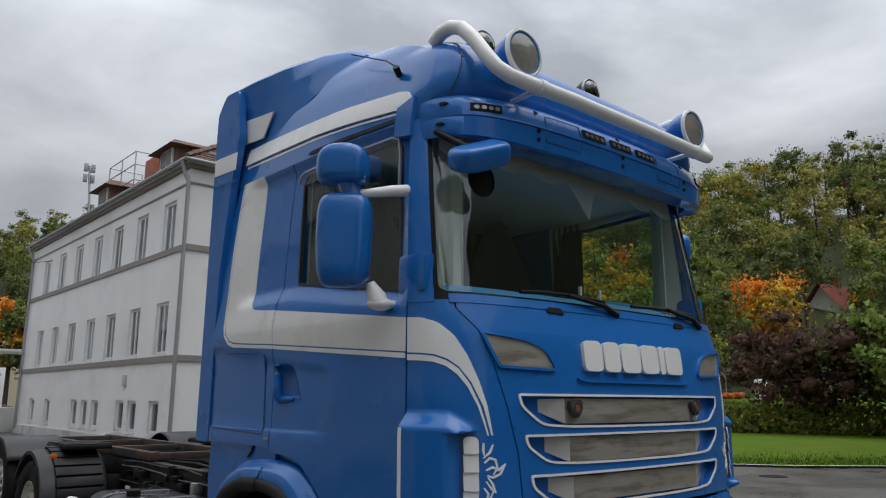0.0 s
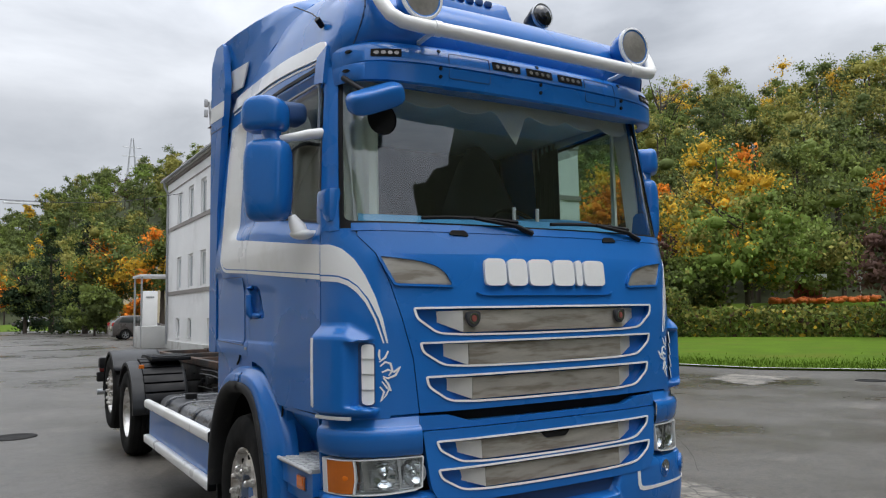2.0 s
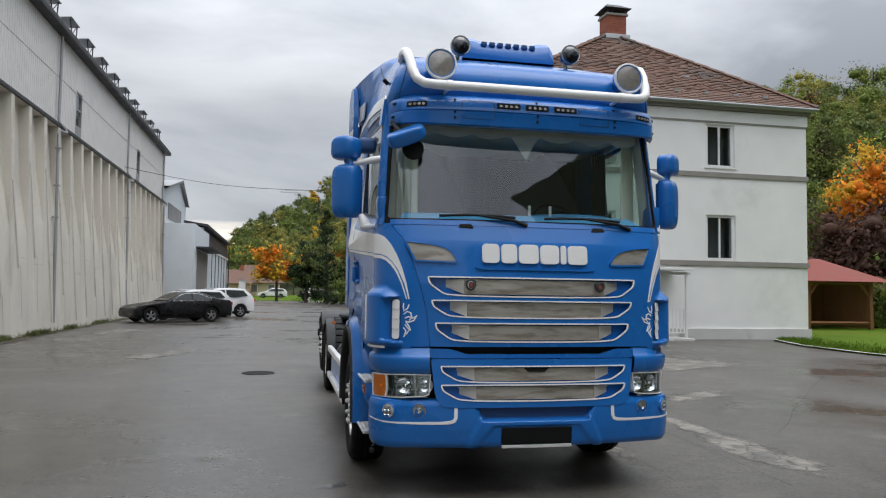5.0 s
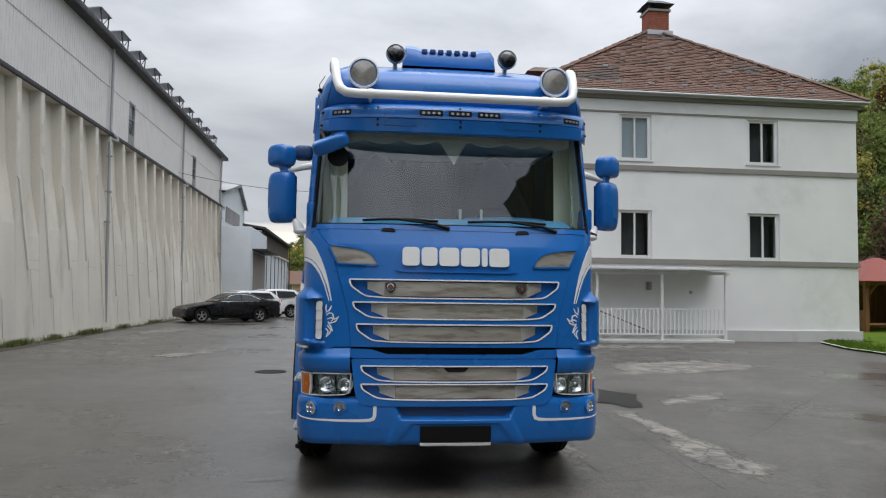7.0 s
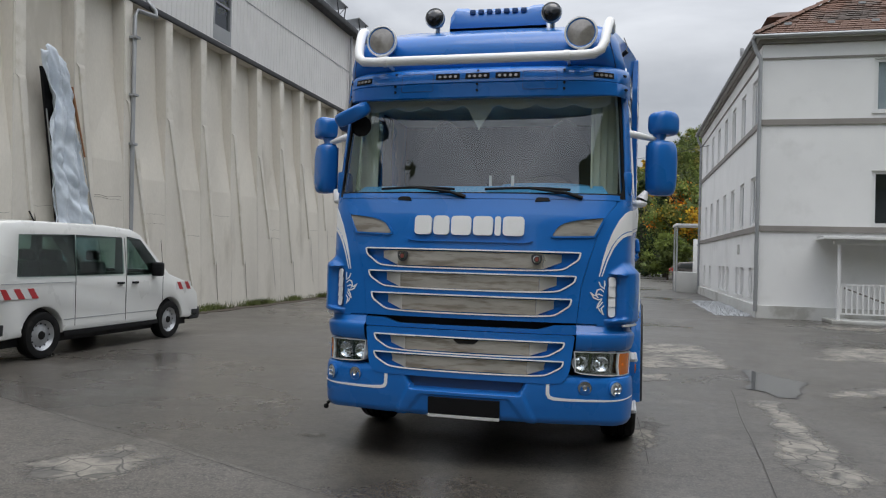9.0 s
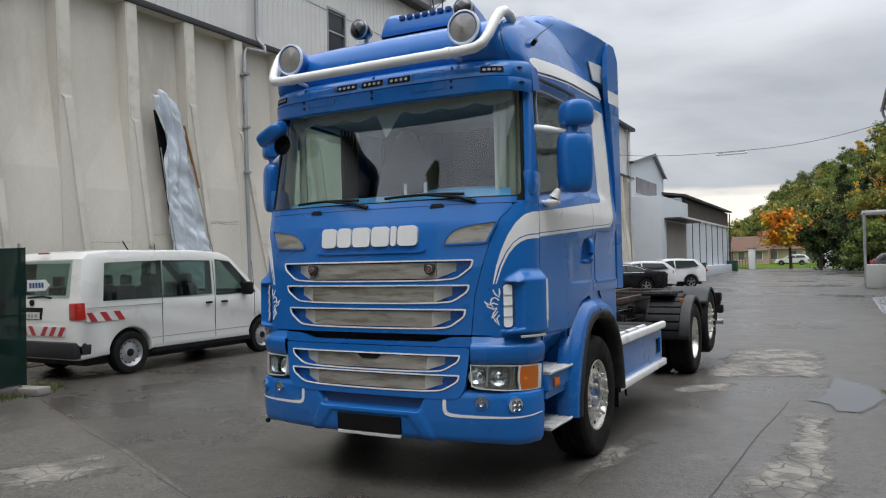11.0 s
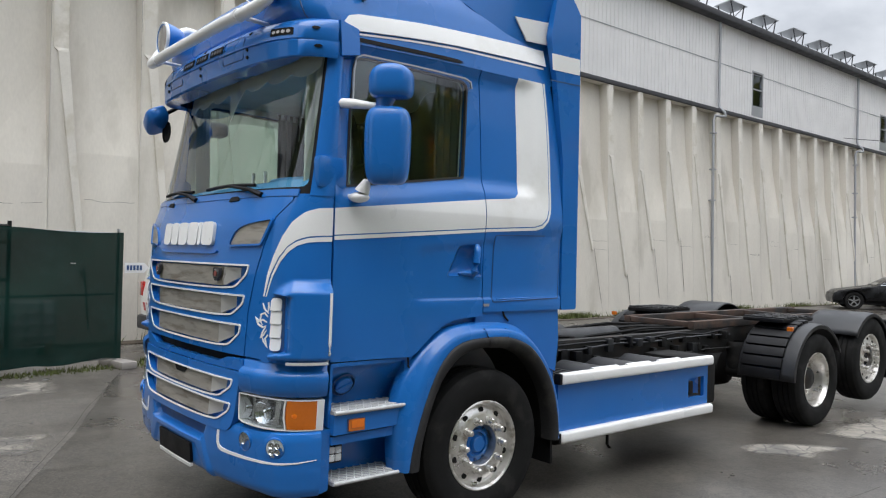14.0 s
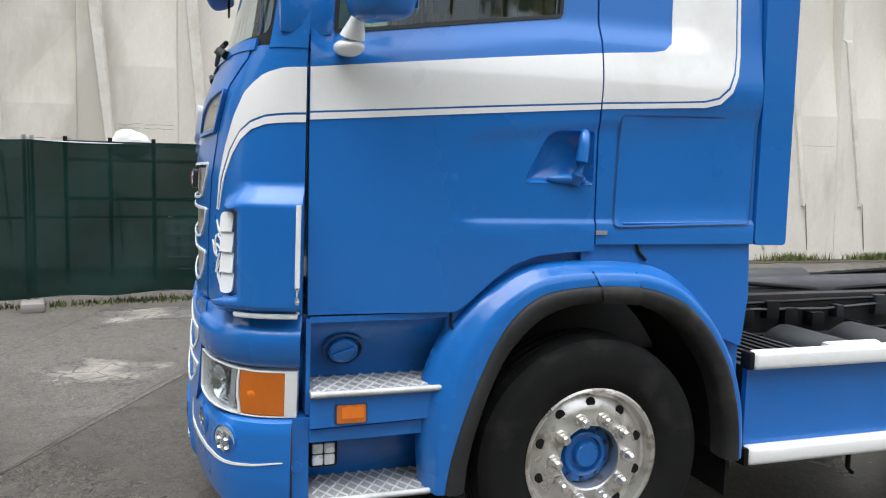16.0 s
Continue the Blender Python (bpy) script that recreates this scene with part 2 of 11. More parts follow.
M_CLAD = material("grey_sheet_cladding", (0.71, 0.695, 0.685), 0.55, 0.0, 0.08, 1.2, 30, 0.001)
M_ROOFEDGE = material("dark_roof_edge", (0.045, 0.045, 0.05), 0.6, 0.2, 0.2, 3, 40)
M_SHED = material("pale_blue_white_sheet", (0.58, 0.62, 0.66), 0.6, 0, 0.06, 1.0, 25, 0.001)
M_SHEDDARK = material("dark_corrugated_sheet", (0.07, 0.06, 0.055), 0.7, 0, 0.25, 1.5, 25, 0.001)
M_TARP = material("silver_blue_tarpaulin", (0.61, 0.665, 0.73), 0.38, 0, 0.15, 3, 25, 0.006)
M_WOOD = material("orange_brown_timber", (0.24, 0.11, 0.045), 0.7, 0, 0.25, 5, 60, 0.001, stretch=(4, 4, 0.6))
M_REDROOF = material("red_roof_shingle", (0.23, 0.06, 0.045), 0.8, 0, 0.2, 2, 40, 0.002)
M_MESH = material("dark_green_fence_mesh", (0.012, 0.055, 0.042), 0.6, 0, 0.3, 1.5, 160, 0.002)
M_GALV = material("galvanised_steel", (0.45, 0.46, 0.47), 0.45, 0.8, 0.15, 6, 60)
M_GRASS = material("mown_grass", (0.082, 0.140, 0.014), 0.95, 0, 0.3, 0.7, 14, 0.02, second=(0.10, 0.130, 0.02), patch=0.2, patch_scale=0.25, spec=0.05)
M_BLADE = material("grass_blade", (0.082, 0.140, 0.014), 0.9, 0, 0.3, 1, 20, island=0.6, spec=0.1)
M_WEED = material("weed_leaf", (0.095, 0.115, 0.03), 0.85, 0, 0.4, 1, 20, island=0.8)
M_HILL = material("woodland_floor", (0.050, 0.060, 0.022), 0.95, 0, 0.4, 0.1, 2)
M_BARK = material("grey_brown_bark", (0.07, 0.055, 0.042), 0.9, 0, 0.3, 3, 30, 0.01)
M_VANWHITE = material("white_van_paint", (0.74, 0.74, 0.71), 0.35, 0, 0.05, 2, 60, 0, 0.5)
M_CARBLACK = material("black_car_paint", (0.005, 0.005, 0.006), 0.28, 0, 0.1, 2, 60, 0, 0.0, spec=0.35)
M_CARWHITE = material("white_car_paint", (0.70, 0.71, 0.72), 0.3, 0, 0.05, 2, 60, 0, 0.7)
M_CARGREY = material("brown_grey_car_paint", (0.075, 0.065, 0.058), 0.3, 0.3, 0.05, 2, 60, 0, 0.7)
M_PINK = material("salmon_house_render", (0.55, 0.38, 0.29), 0.9, 0, 0.08, 1, 20)
M_YELLOWHOUSE = material("cream_house_render", (0.55, 0.48, 0.33), 0.9, 0, 0.08, 1, 20)
M_SIGNRED = material("red_reflective_film", (0.42, 0.03, 0.035), 0.4, 0, 0.1, 4, 60)
M_TUBE = bpy.data.materials.new("fluorescent_tube_cover")
M_TUBE.use_nodes = True
M_TUBE.node_tree.nodes["Principled BSDF"].inputs["Base Color"].default_value = (0.85, 0.87, 0.88, 1)
M_TUBE.node_tree.nodes["Principled BSDF"].inputs["Roughness"].default_value = 0.3


def leaf_material(name, colour, vary=0.34):
    m = material(name, tuple(1.8 * c for c in colour), 0.75, 0, vary, 0.12, 1.5, 0, island=1.0, spec=0.15)
    n, l = m.node_tree.nodes, m.node_tree.links
    mix, tr = n.new("ShaderNodeMixShader"), n.new("ShaderNodeBsdfTranslucent")
    mix.inputs["Fac"].default_value = 0.35
    p = n["Principled BSDF"]
    l.new(p.inputs["Base Color"].links[0].from_socket, tr.inputs["Color"])
    l.new(p.outputs["BSDF"], mix.inputs[1]), l.new(tr.outputs["BSDF"], mix.inputs[2])
    l.new(mix.outputs["Shader"], n["Material Output"].inputs["Surface"])
    return m


LEAF = [leaf_material("dark_green_leaf", (0.076, 0.096, 0.032)), leaf_material("green_leaf", (0.112, 0.142, 0.036)),
        leaf_material("olive_leaf", (0.190, 0.180, 0.048)), leaf_material("yellow_leaf", (0.42, 0.27, 0.030)),
        leaf_material("orange_leaf", (0.50, 0.17, 0.020)), leaf_material("brown_red_leaf", (0.062, 0.034, 0.026)),
        leaf_material("fresh_green_leaf", (0.12, 0.168, 0.036)), leaf_material("conifer_needle", (0.022, 0.036, 0.016))]


def asphalt(name="wet_asphalt", gain=1.0, wet_from=0.37, wet_to=0.66):
    """Wet, patched asphalt: dark stone mix, pale worn patches, damp glossy sheets and cracks."""
    m = bpy.data.materials.new(name)
    m.use_nodes = True
    n, l = m.node_tree.nodes, m.node_tree.links
    p = n["Principled BSDF"]
    co = n.new("ShaderNodeTexCoord")

    def tex(scale, detail=5, rough=0.55, kind="ShaderNodeTexNoise"):
        t = n.new(kind)
        t.inputs["Scale"].default_value = scale
        if kind == "ShaderNodeTexNoise":
            t.inputs["Detail"].default_value, t.inputs["Roughness"].default_value = detail, rough
        l.new(co.outputs["Object"], t.inputs["Vector"])
        return t

    def ramp(src, lo, hi, a=0.0, b=1.0):
        r = n.new("ShaderNodeMapRange")
        for key, v in (("From Min", lo), ("From Max", hi), ("To Min", a), ("To Max", b)):
            r.inputs[key].default_value = v
        l.new(src, r.inputs["Value"])
        return r.outputs["Result"]

    def mixed(fac, a, b, blend="MIX"):
        x = n.new("ShaderNodeMix")
        x.data_type, x.blend_type = "RGBA", blend
        l.new(fac, x.inputs["Factor"])
        for key, v in (("A", a), ("B", b)):
            if isinstance(v, tuple):
                x.inputs[key].default_value = (*[1.12 * gain * q for q in v], 1)
            else:
                l.new(v, x.inputs[key])
        return x.outputs["Result"]

    grit, fine, broad, worn, wet = tex(22, 5, 0.75), tex(70, 2), tex(0.35, 6), tex(0.9, 10, 0.75), tex(0.2, 7, 0.66)
    mid = tex(7, 6, 0.7)
    stone = tex(75, kind="ShaderNodeTexVoronoi")
    base = mixed(ramp(grit.outputs["Fac"], 0.40, 0.60), (0.026, 0.023, 0.020), (0.120, 0.108, 0.092))
    base = mixed(ramp(fine.outputs["Fac"], 0.52, 0.64, 0, 0.7), base, (0.225, 0.206, 0.180))
    base = mixed(ramp(stone.outputs["Distance"], 0.45, 0.75, 0, 0.7), base, (0.022, 0.022, 0.022))
    base = mixed(ramp(broad.outputs["Fac"], 0.35, 0.7, 0, 0.35), base, (0.095, 0.092, 0.088))
    base = mixed(ramp(mid.outputs["Fac"], 0.42, 0.66, 0, 0.6), base, (0.122, 0.111, 0.096))
    base = mixed(ramp(worn.outputs["Fac"], 0.57, 0.66, 0, 0.6), base, (0.185, 0.168, 0.145))
    crack = tex(1.1, kind="ShaderNodeTexVoronoi")
    crack.feature = "DISTANCE_TO_EDGE"
    bend, sway = n.new("ShaderNodeVectorMath"), tex(2.2, 6, 0.7)
    bend.operation = "MULTIPLY_ADD"
    bend.inputs[1].default_value = (0.55, 0.55, 0.55)
    l.new(sway.outputs["Color"], bend.inputs[0]), l.new(co.outputs["Object"], bend.inputs[2])
    l.new(bend.outputs["Vector"], crack.inputs["Vector"])
    line = n.new("ShaderNodeMath")
    line.operation = "MULTIPLY"
    l.new(ramp(crack.outputs["Distance"], 0.003, 0.010, 0.75, 0.0), line.inputs[0])
    l.new(ramp(tex(0.45, 3).outputs["Fac"], 0.50, 0.58), line.inputs[1])
    base = mixed(line.outputs[0], base, (0.025, 0.023, 0.021))
    damp = ramp(wet.outputs["Fac"], wet_from, wet_to)
    base = mixed(ramp(damp, 0, 1, 0, 1.0), base, (0.52 / gain, 0.505 / gain, 0.49 / gain), "MULTIPLY")
    l.new(base, p.inputs["Base Color"])
    l.new(ramp(damp, 0, 1, 0.52, 0.15), p.inputs["Roughness"])
    p.inputs["Specular IOR Level"].default_value = 0.5
    bp = n.new("ShaderNodeBump")
    bp.inputs["Strength"].default_value, bp.inputs["Distance"].default_value = 0.40, 0.004
    l.new(ramp(damp, 0, 1, 0.6, 0.2), bp.inputs["Strength"])
    l.new(grit.outputs["Fac"], bp.inputs["Height"])
    l.new(bp.outputs["Normal"], p.inputs["Normal"])
    return m


M_ASPHALT = asphalt()
M_OLDASPHALT = asphalt("old_pale_asphalt", 1.15, 0.45, 0.70)
M_PUDDLE = bpy.data.materials.new("puddle_water")
M_PUDDLE.use_nodes = True
M_PUDDLE.node_tree.nodes["Principled BSDF"].inputs["Base Color"].default_value = (0.03, 0.03, 0.03, 1)
M_PUDDLE.node_tree.nodes["Principled BSDF"].inputs["Roughness"].default_value = 0.03
M_PUDDLE.node_tree.nodes["Principled BSDF"].inputs["IOR"].default_value = 2.6
M_PUDDLE.node_tree.nodes["Principled BSDF"].inputs["Specular IOR Level"].default_value = 1.0


# ---- mesh helpers ----
def smoothed(me, angle=35):
    me.polygons.foreach_set("use_smooth", [True] * len(me.polygons))
    me.set_sharp_from_angle(angle=radians(angle))


def mesh(name, verts, faces, mat, parent=None, label="", smooth=0):
    me = bpy.data.meshes.new(name)
    me.from_pydata([tuple(v) for v in verts], [], faces)
    bm = bmesh.new()
    bm.from_mesh(me)
    bmesh.ops.recalc_face_normals(bm, faces=bm.faces)
    bm.to_mesh(me)
    bm.free()
    me.materials.append(mat)
    if smooth:
        smoothed(me, smooth)
    ob = new(name, me)
    if parent:
        ob.parent = parent
    if label:
        tagged(ob, label)
    return ob


def part(name, bm, mat, parent=None, label="", smooth=0):
    """Links a bmesh as one mesh object under a thing or a part."""
    me = bpy.data.meshes.new(name)
    bm.to_mesh(me)
    bm.free()
    me.materials.append(mat)
    if smooth:
        smoothed(me, smooth)
    ob = new(name, me)
    if parent:
        ob.parent = parent
    if label:
        tagged(ob, label)
    return ob


def add_box(bm, lo, hi, bevel=0.0, m=None):
    """Adds a box, its edges bevelled, to a bmesh."""
    g = bmesh.ops.create_cube(bm, size=1)
    vs = g["verts"]
    c = [(a + b) / 2 for a, b in zip(lo, hi)]
    s = [b - a for a, b in zip(lo, hi)]
    for v in vs:
        v.co = Vector((c[0] + v.co.x * s[0], c[1] + v.co.y * s[1], c[2] + v.co.z * s[2]))
    if bevel:
        es = list({e for v in vs for e in v.link_edges})
        r = bmesh.ops.bevel(bm, geom=es, offset=min(bevel, 0.45 * min(s)), segments=2, affect="EDGES", profile=0.6)
        vs = list({v for f in r["faces"] for v in f.verts} | {v for v in vs if v.is_valid})
    if m is not None:
        for v in vs:
            v.co = m @ v.co
    return bm


def box(name, lo, hi, mat, parent=None, bevel=0.01, label="", m=None, smooth=40):
    return part(name, add_box(bmesh.new(), lo, hi, bevel, m), mat, parent, label, smooth if bevel else 0)


def lathe(profile, steps=32, axis="x", centre=(0, 0, 0), closed=False):
    """Verts and faces of a profile of (along, radius) turned about an axis."""
    vs, fs = [], []
    n = len(profile)
    for i in range(steps):
        a = 2 * math.pi * i / steps
        for d, r in profile:
            p = {"x": (d, r * math.cos(a), r * math.sin(a)), "y": (r * math.cos(a), d, r * math.sin(a)), "z": (r * math.cos(a), r * math.sin(a), d)}[axis]
            vs.append((p[0] + centre[0], p[1] + centre[1], p[2] + centre[2]))
    for i in range(steps):
        j = (i + 1) % steps
        for k in range(n if closed else n - 1):
            k2 = (k + 1) % n
            fs.append((i * n + k, j * n + k, j * n + k2, i * n + k2))
    return vs, fs


def turned(name, profile, mat, parent=None, steps=32, axis="x", centre=(0, 0, 0), label="", smooth=40, closed=False):
    vs, fs = lathe(profile, steps, axis, centre, closed)
    return mesh(name, vs, fs, mat, parent, label, smooth)


def tube(name, points, radius, mat, parent=None, label="", sides=10, caps=True, smooth=60):
    """A round bar along a line of points; radius: one number or one for each point."""
    pts = [Vector(p) for p in points]
    vs, fs = [], []
    up = Vector((0.013, 0.021, 1)).normalized()
    for i, p in enumerate(pts):
        d = (pts[min(i + 1, len(pts) - 1)] - pts[max(i - 1, 0)]).normalized()
        a = d.cross(up if abs(d.z) < 0.95 else Vector((1, 0, 0))).normalized()
        b = d.cross(a)
        r = radius[i] if isinstance(radius, (list, tuple)) else radius
        for k in range(sides):
            t = 2 * math.pi * k / sides
            vs.append(p + a * (r * math.cos(t)) + b * (r * math.sin(t)))
    for i in range(len(pts) - 1):
        for k in range(sides):
            k2 = (k + 1) % sides
            fs.append((i * sides + k, i * sides + k2, (i + 1) * sides + k2, (i + 1) * sides + k))
    if caps:
        fs.append(tuple(range(sides)))
        fs.append(tuple(range((len(pts) - 1) * sides, len(pts) * sides)))
    return mesh(name, vs, fs, mat, parent, label, smooth)


def rounded(points, radius, steps=4):
    """A closed outline with its corners rounded."""
    out = []
    n = len(points)
    for i in range(n):
        p, a, b = Vector(points[i]), Vector(points[i - 1]), Vector(points[(i + 1) % n])
        r = radius[i] if isinstance(radius, (list, tuple)) else radius
        r = min(r, 0.49 * (a - p).length, 0.49 * (b - p).length)
        if r <= 0:
            out.append(tuple(p))
            continue
        p1, p2 = p + (a - p).normalized() * r, p + (b - p).normalized() * r
        for k in range(steps + 1):
            t = k / steps
            out.append(tuple(p1 * (1 - t) ** 2 + p * (2 * t * (1 - t)) + p2 * t ** 2))
    return out


def sheet(name, loops, place, mat, parent=None, label="", depth=0.004, lift=0.0, cuts=((), ()), smooth=40):
    """A plate in two coordinates (outline, then holes), bent over a surface. place(a, b, d) gives the point d above the surface;
    the plate reaches from lift - depth to lift."""
    bm = bmesh.new()
    edges = []
    for loop in loops:
        vs = [bm.verts.new((p[0], p[1], 0)) for p in loop]
        edges += [bm.edges.new((vs[i], vs[(i + 1) % len(vs)])) for i in range(len(vs))]
    bmesh.ops.triangle_fill(bm, use_beauty=True, use_dissolve=False, edges=edges)
    for axis, values in enumerate(cuts):
        for v in values:
            co, no = [0, 0, 0], [0, 0, 0]
            co[axis], no[axis] = v, 1
            bmesh.ops.bisect_plane(bm, geom=bm.verts[:] + bm.edges[:] + bm.faces[:], dist=1e-5, plane_co=co, plane_no=no)
    bm.verts.index_update()
    flat = [(v.co.x, v.co.y) for v in bm.verts]
    tris = [[v.index for v in f.verts] for f in bm.faces]
    rim = [(e.verts[0].index, e.verts[1].index) for e in bm.edges if len(e.link_faces) == 1]
    bm.free()
    n = len(flat)
    verts = [place(a, b, lift) for a, b in flat] + [place(a, b, lift - depth) for a, b in flat]
    faces = tris + [[i + n for i in reversed(t)] for t in tris] + [(i, j, j + n, i + n) for i, j in rim]
    return mesh(name, verts, faces, mat, parent, label, smooth)


def ring(points, width):
    """A closed outline and the same moved inwards, as loops of a narrow band."""
    n = len(points)
    pts = [Vector(p) for p in points]
    area = sum(pts[i].x * pts[(i + 1) % n].y - pts[(i + 1) % n].x * pts[i].y for i in range(n))
    s = 1 if area > 0 else -1
    inner = []
    for i in range(n):
        d = (pts[(i + 1) % n] - pts[i - 1]).normalized()
        inner.append(tuple(pts[i] + Vector((-d.y, d.x)) * (width * s)))
    return [points, inner]


def lerp_table(table, x):
    if x <= table[0][0]:
        return table[0][1]
    for (x0, y0), (x1, y1) in zip(table, table[1:]):
        if x <= x1:
            t = (x - x0) / (x1 - x0)
            return y0 + (y1 - y0) * t
    return table[-1][1]


def empty(name, m=None, label="", category="", group=""):
    ob = new(name)
    ob.empty_display_size = 0.2
    if m is not None:
        ob.matrix_world = m
    return tagged(ob, label, category, group)


def steps_between(a, b, n):
    return [a + (b - a) * i / n for i in range(n + 1)]


# ================= the setting =================
rng = np.random.default_rng(7)

# ---- ground ----
tagged(mesh("ground", [(-900, -900, 0), (900, -900, 0), (900, 900, 0), (-900, 900, 0)], [(0, 1, 2, 3)], M_ASPHALT),
       "wet dark grey asphalt yard with damp sheen", "ground", kind="structure")


def ground_sheet(name, loop, mat, height, label, category):
    ob = sheet(name, [loop], lambda a, b, d: (a, b, d), mat, None, "", 0.003, height, smooth=0)
    return tagged(ob, label, category, kind="structure")


# older, paler surfacing between the long joint and the fence
ground_sheet("old_surfacing", [(0.3, -1.35), (-2.61, -0.03), (-5.5, 1.12), (-7.2, 1.9), (-7.0, -1.0), (-5.2, -9.5), (1.6, -9.5), (2.4, -4.0)], M_OLDASPHALT, 0.0035, "older paler asphalt beside the fence", "ground")
# lawn and the raised bank behind it
LAWN = [(15.0, 17.8), (14.0, 15.0), (13.7, 12.0), (14.2, 9.0), (16.0, 6.4), (19.5, 3.5), (26, -1), (36, -8), (70, -30), (95, -20), (60, 45), (30, 60), (17.3, 60), (17.2, 17.9)]
sheet_lawn = sheet("lawn", [LAWN], lambda a, b, d: (a, b, d), M_GRASS, None, "", 0.05, 0.05, smooth=0)
tagged(sheet_lawn, "bright green mown lawn beside the yard", "lawn", kind="structure")


def grass_tufts(name, spots, label, mat, height=0.08, width=0.012):
    n = len(spots)
    a = rng.uniform(0, 6.283, n)
    h = height * rng.uniform(0.5, 1.4, n)
    lean = rng.uniform(-0.6, 0.6, (n, 2)) * h[:, None]
    vs = np.zeros((n, 3, 3))
    vs[:, 0, :], vs[:, 1, :], vs[:, 2, :] = spots, spots, spots
    w = width * rng.uniform(0.7, 1.5, n)
    vs[:, 0, 0] -= np.cos(a) * w
    vs[:, 0, 1] -= np.sin(a) * w
    vs[:, 1, 0] += np.cos(a) * w
    vs[:, 1, 1] += np.sin(a) * w
    vs[:, 2, 0] += lean[:, 0]
    vs[:, 2, 1] += lean[:, 1]
    vs[:, 2, 2] += h
    me = bpy.data.meshes.new(name)
    me.from_pydata(vs.reshape(-1, 3).tolist(), [], [(3 * i, 3 * i + 1, 3 * i + 2) for i in range(n)])
    me.materials.append(mat)
    return tagged(new(name, me), label, "grass", kind="stuff")


def poly_path(points, n):
    """n random points along a line of points."""
    pts = np.array(points, float)
    seg = np.linalg.norm(np.diff(pts, axis=0), axis=1)
    cum = np.concatenate([[0], np.cumsum(seg)])
    s = rng.uniform(0, cum[-1], n)
    i = np.clip(np.searchsorted(cum, s) - 1, 0, len(seg) - 1)
    t = ((s - cum[i]) / seg[i])[:, None]
    return pts[i] * (1 - t) + pts[i + 1] * t


edge = poly_path(LAWN[:8], 16000)
inset = np.abs(rng.normal(0, 1.6, 16000))
edge[:, 0] += inset * 0.75
edge[:, 1] += inset * 0.66
grass_tufts("grass", np.column_stack([edge, np.full(16000, 0.05)]), "green grass blades on the lawn edge", M_BLADE)

# ---- the folded concrete hall ----
HALL_END, RIB, RIB0 = 47.8, 1.548, 10.55
hall = empty("hall", None, "long hall with folded concrete wall and grey cladding", "building")


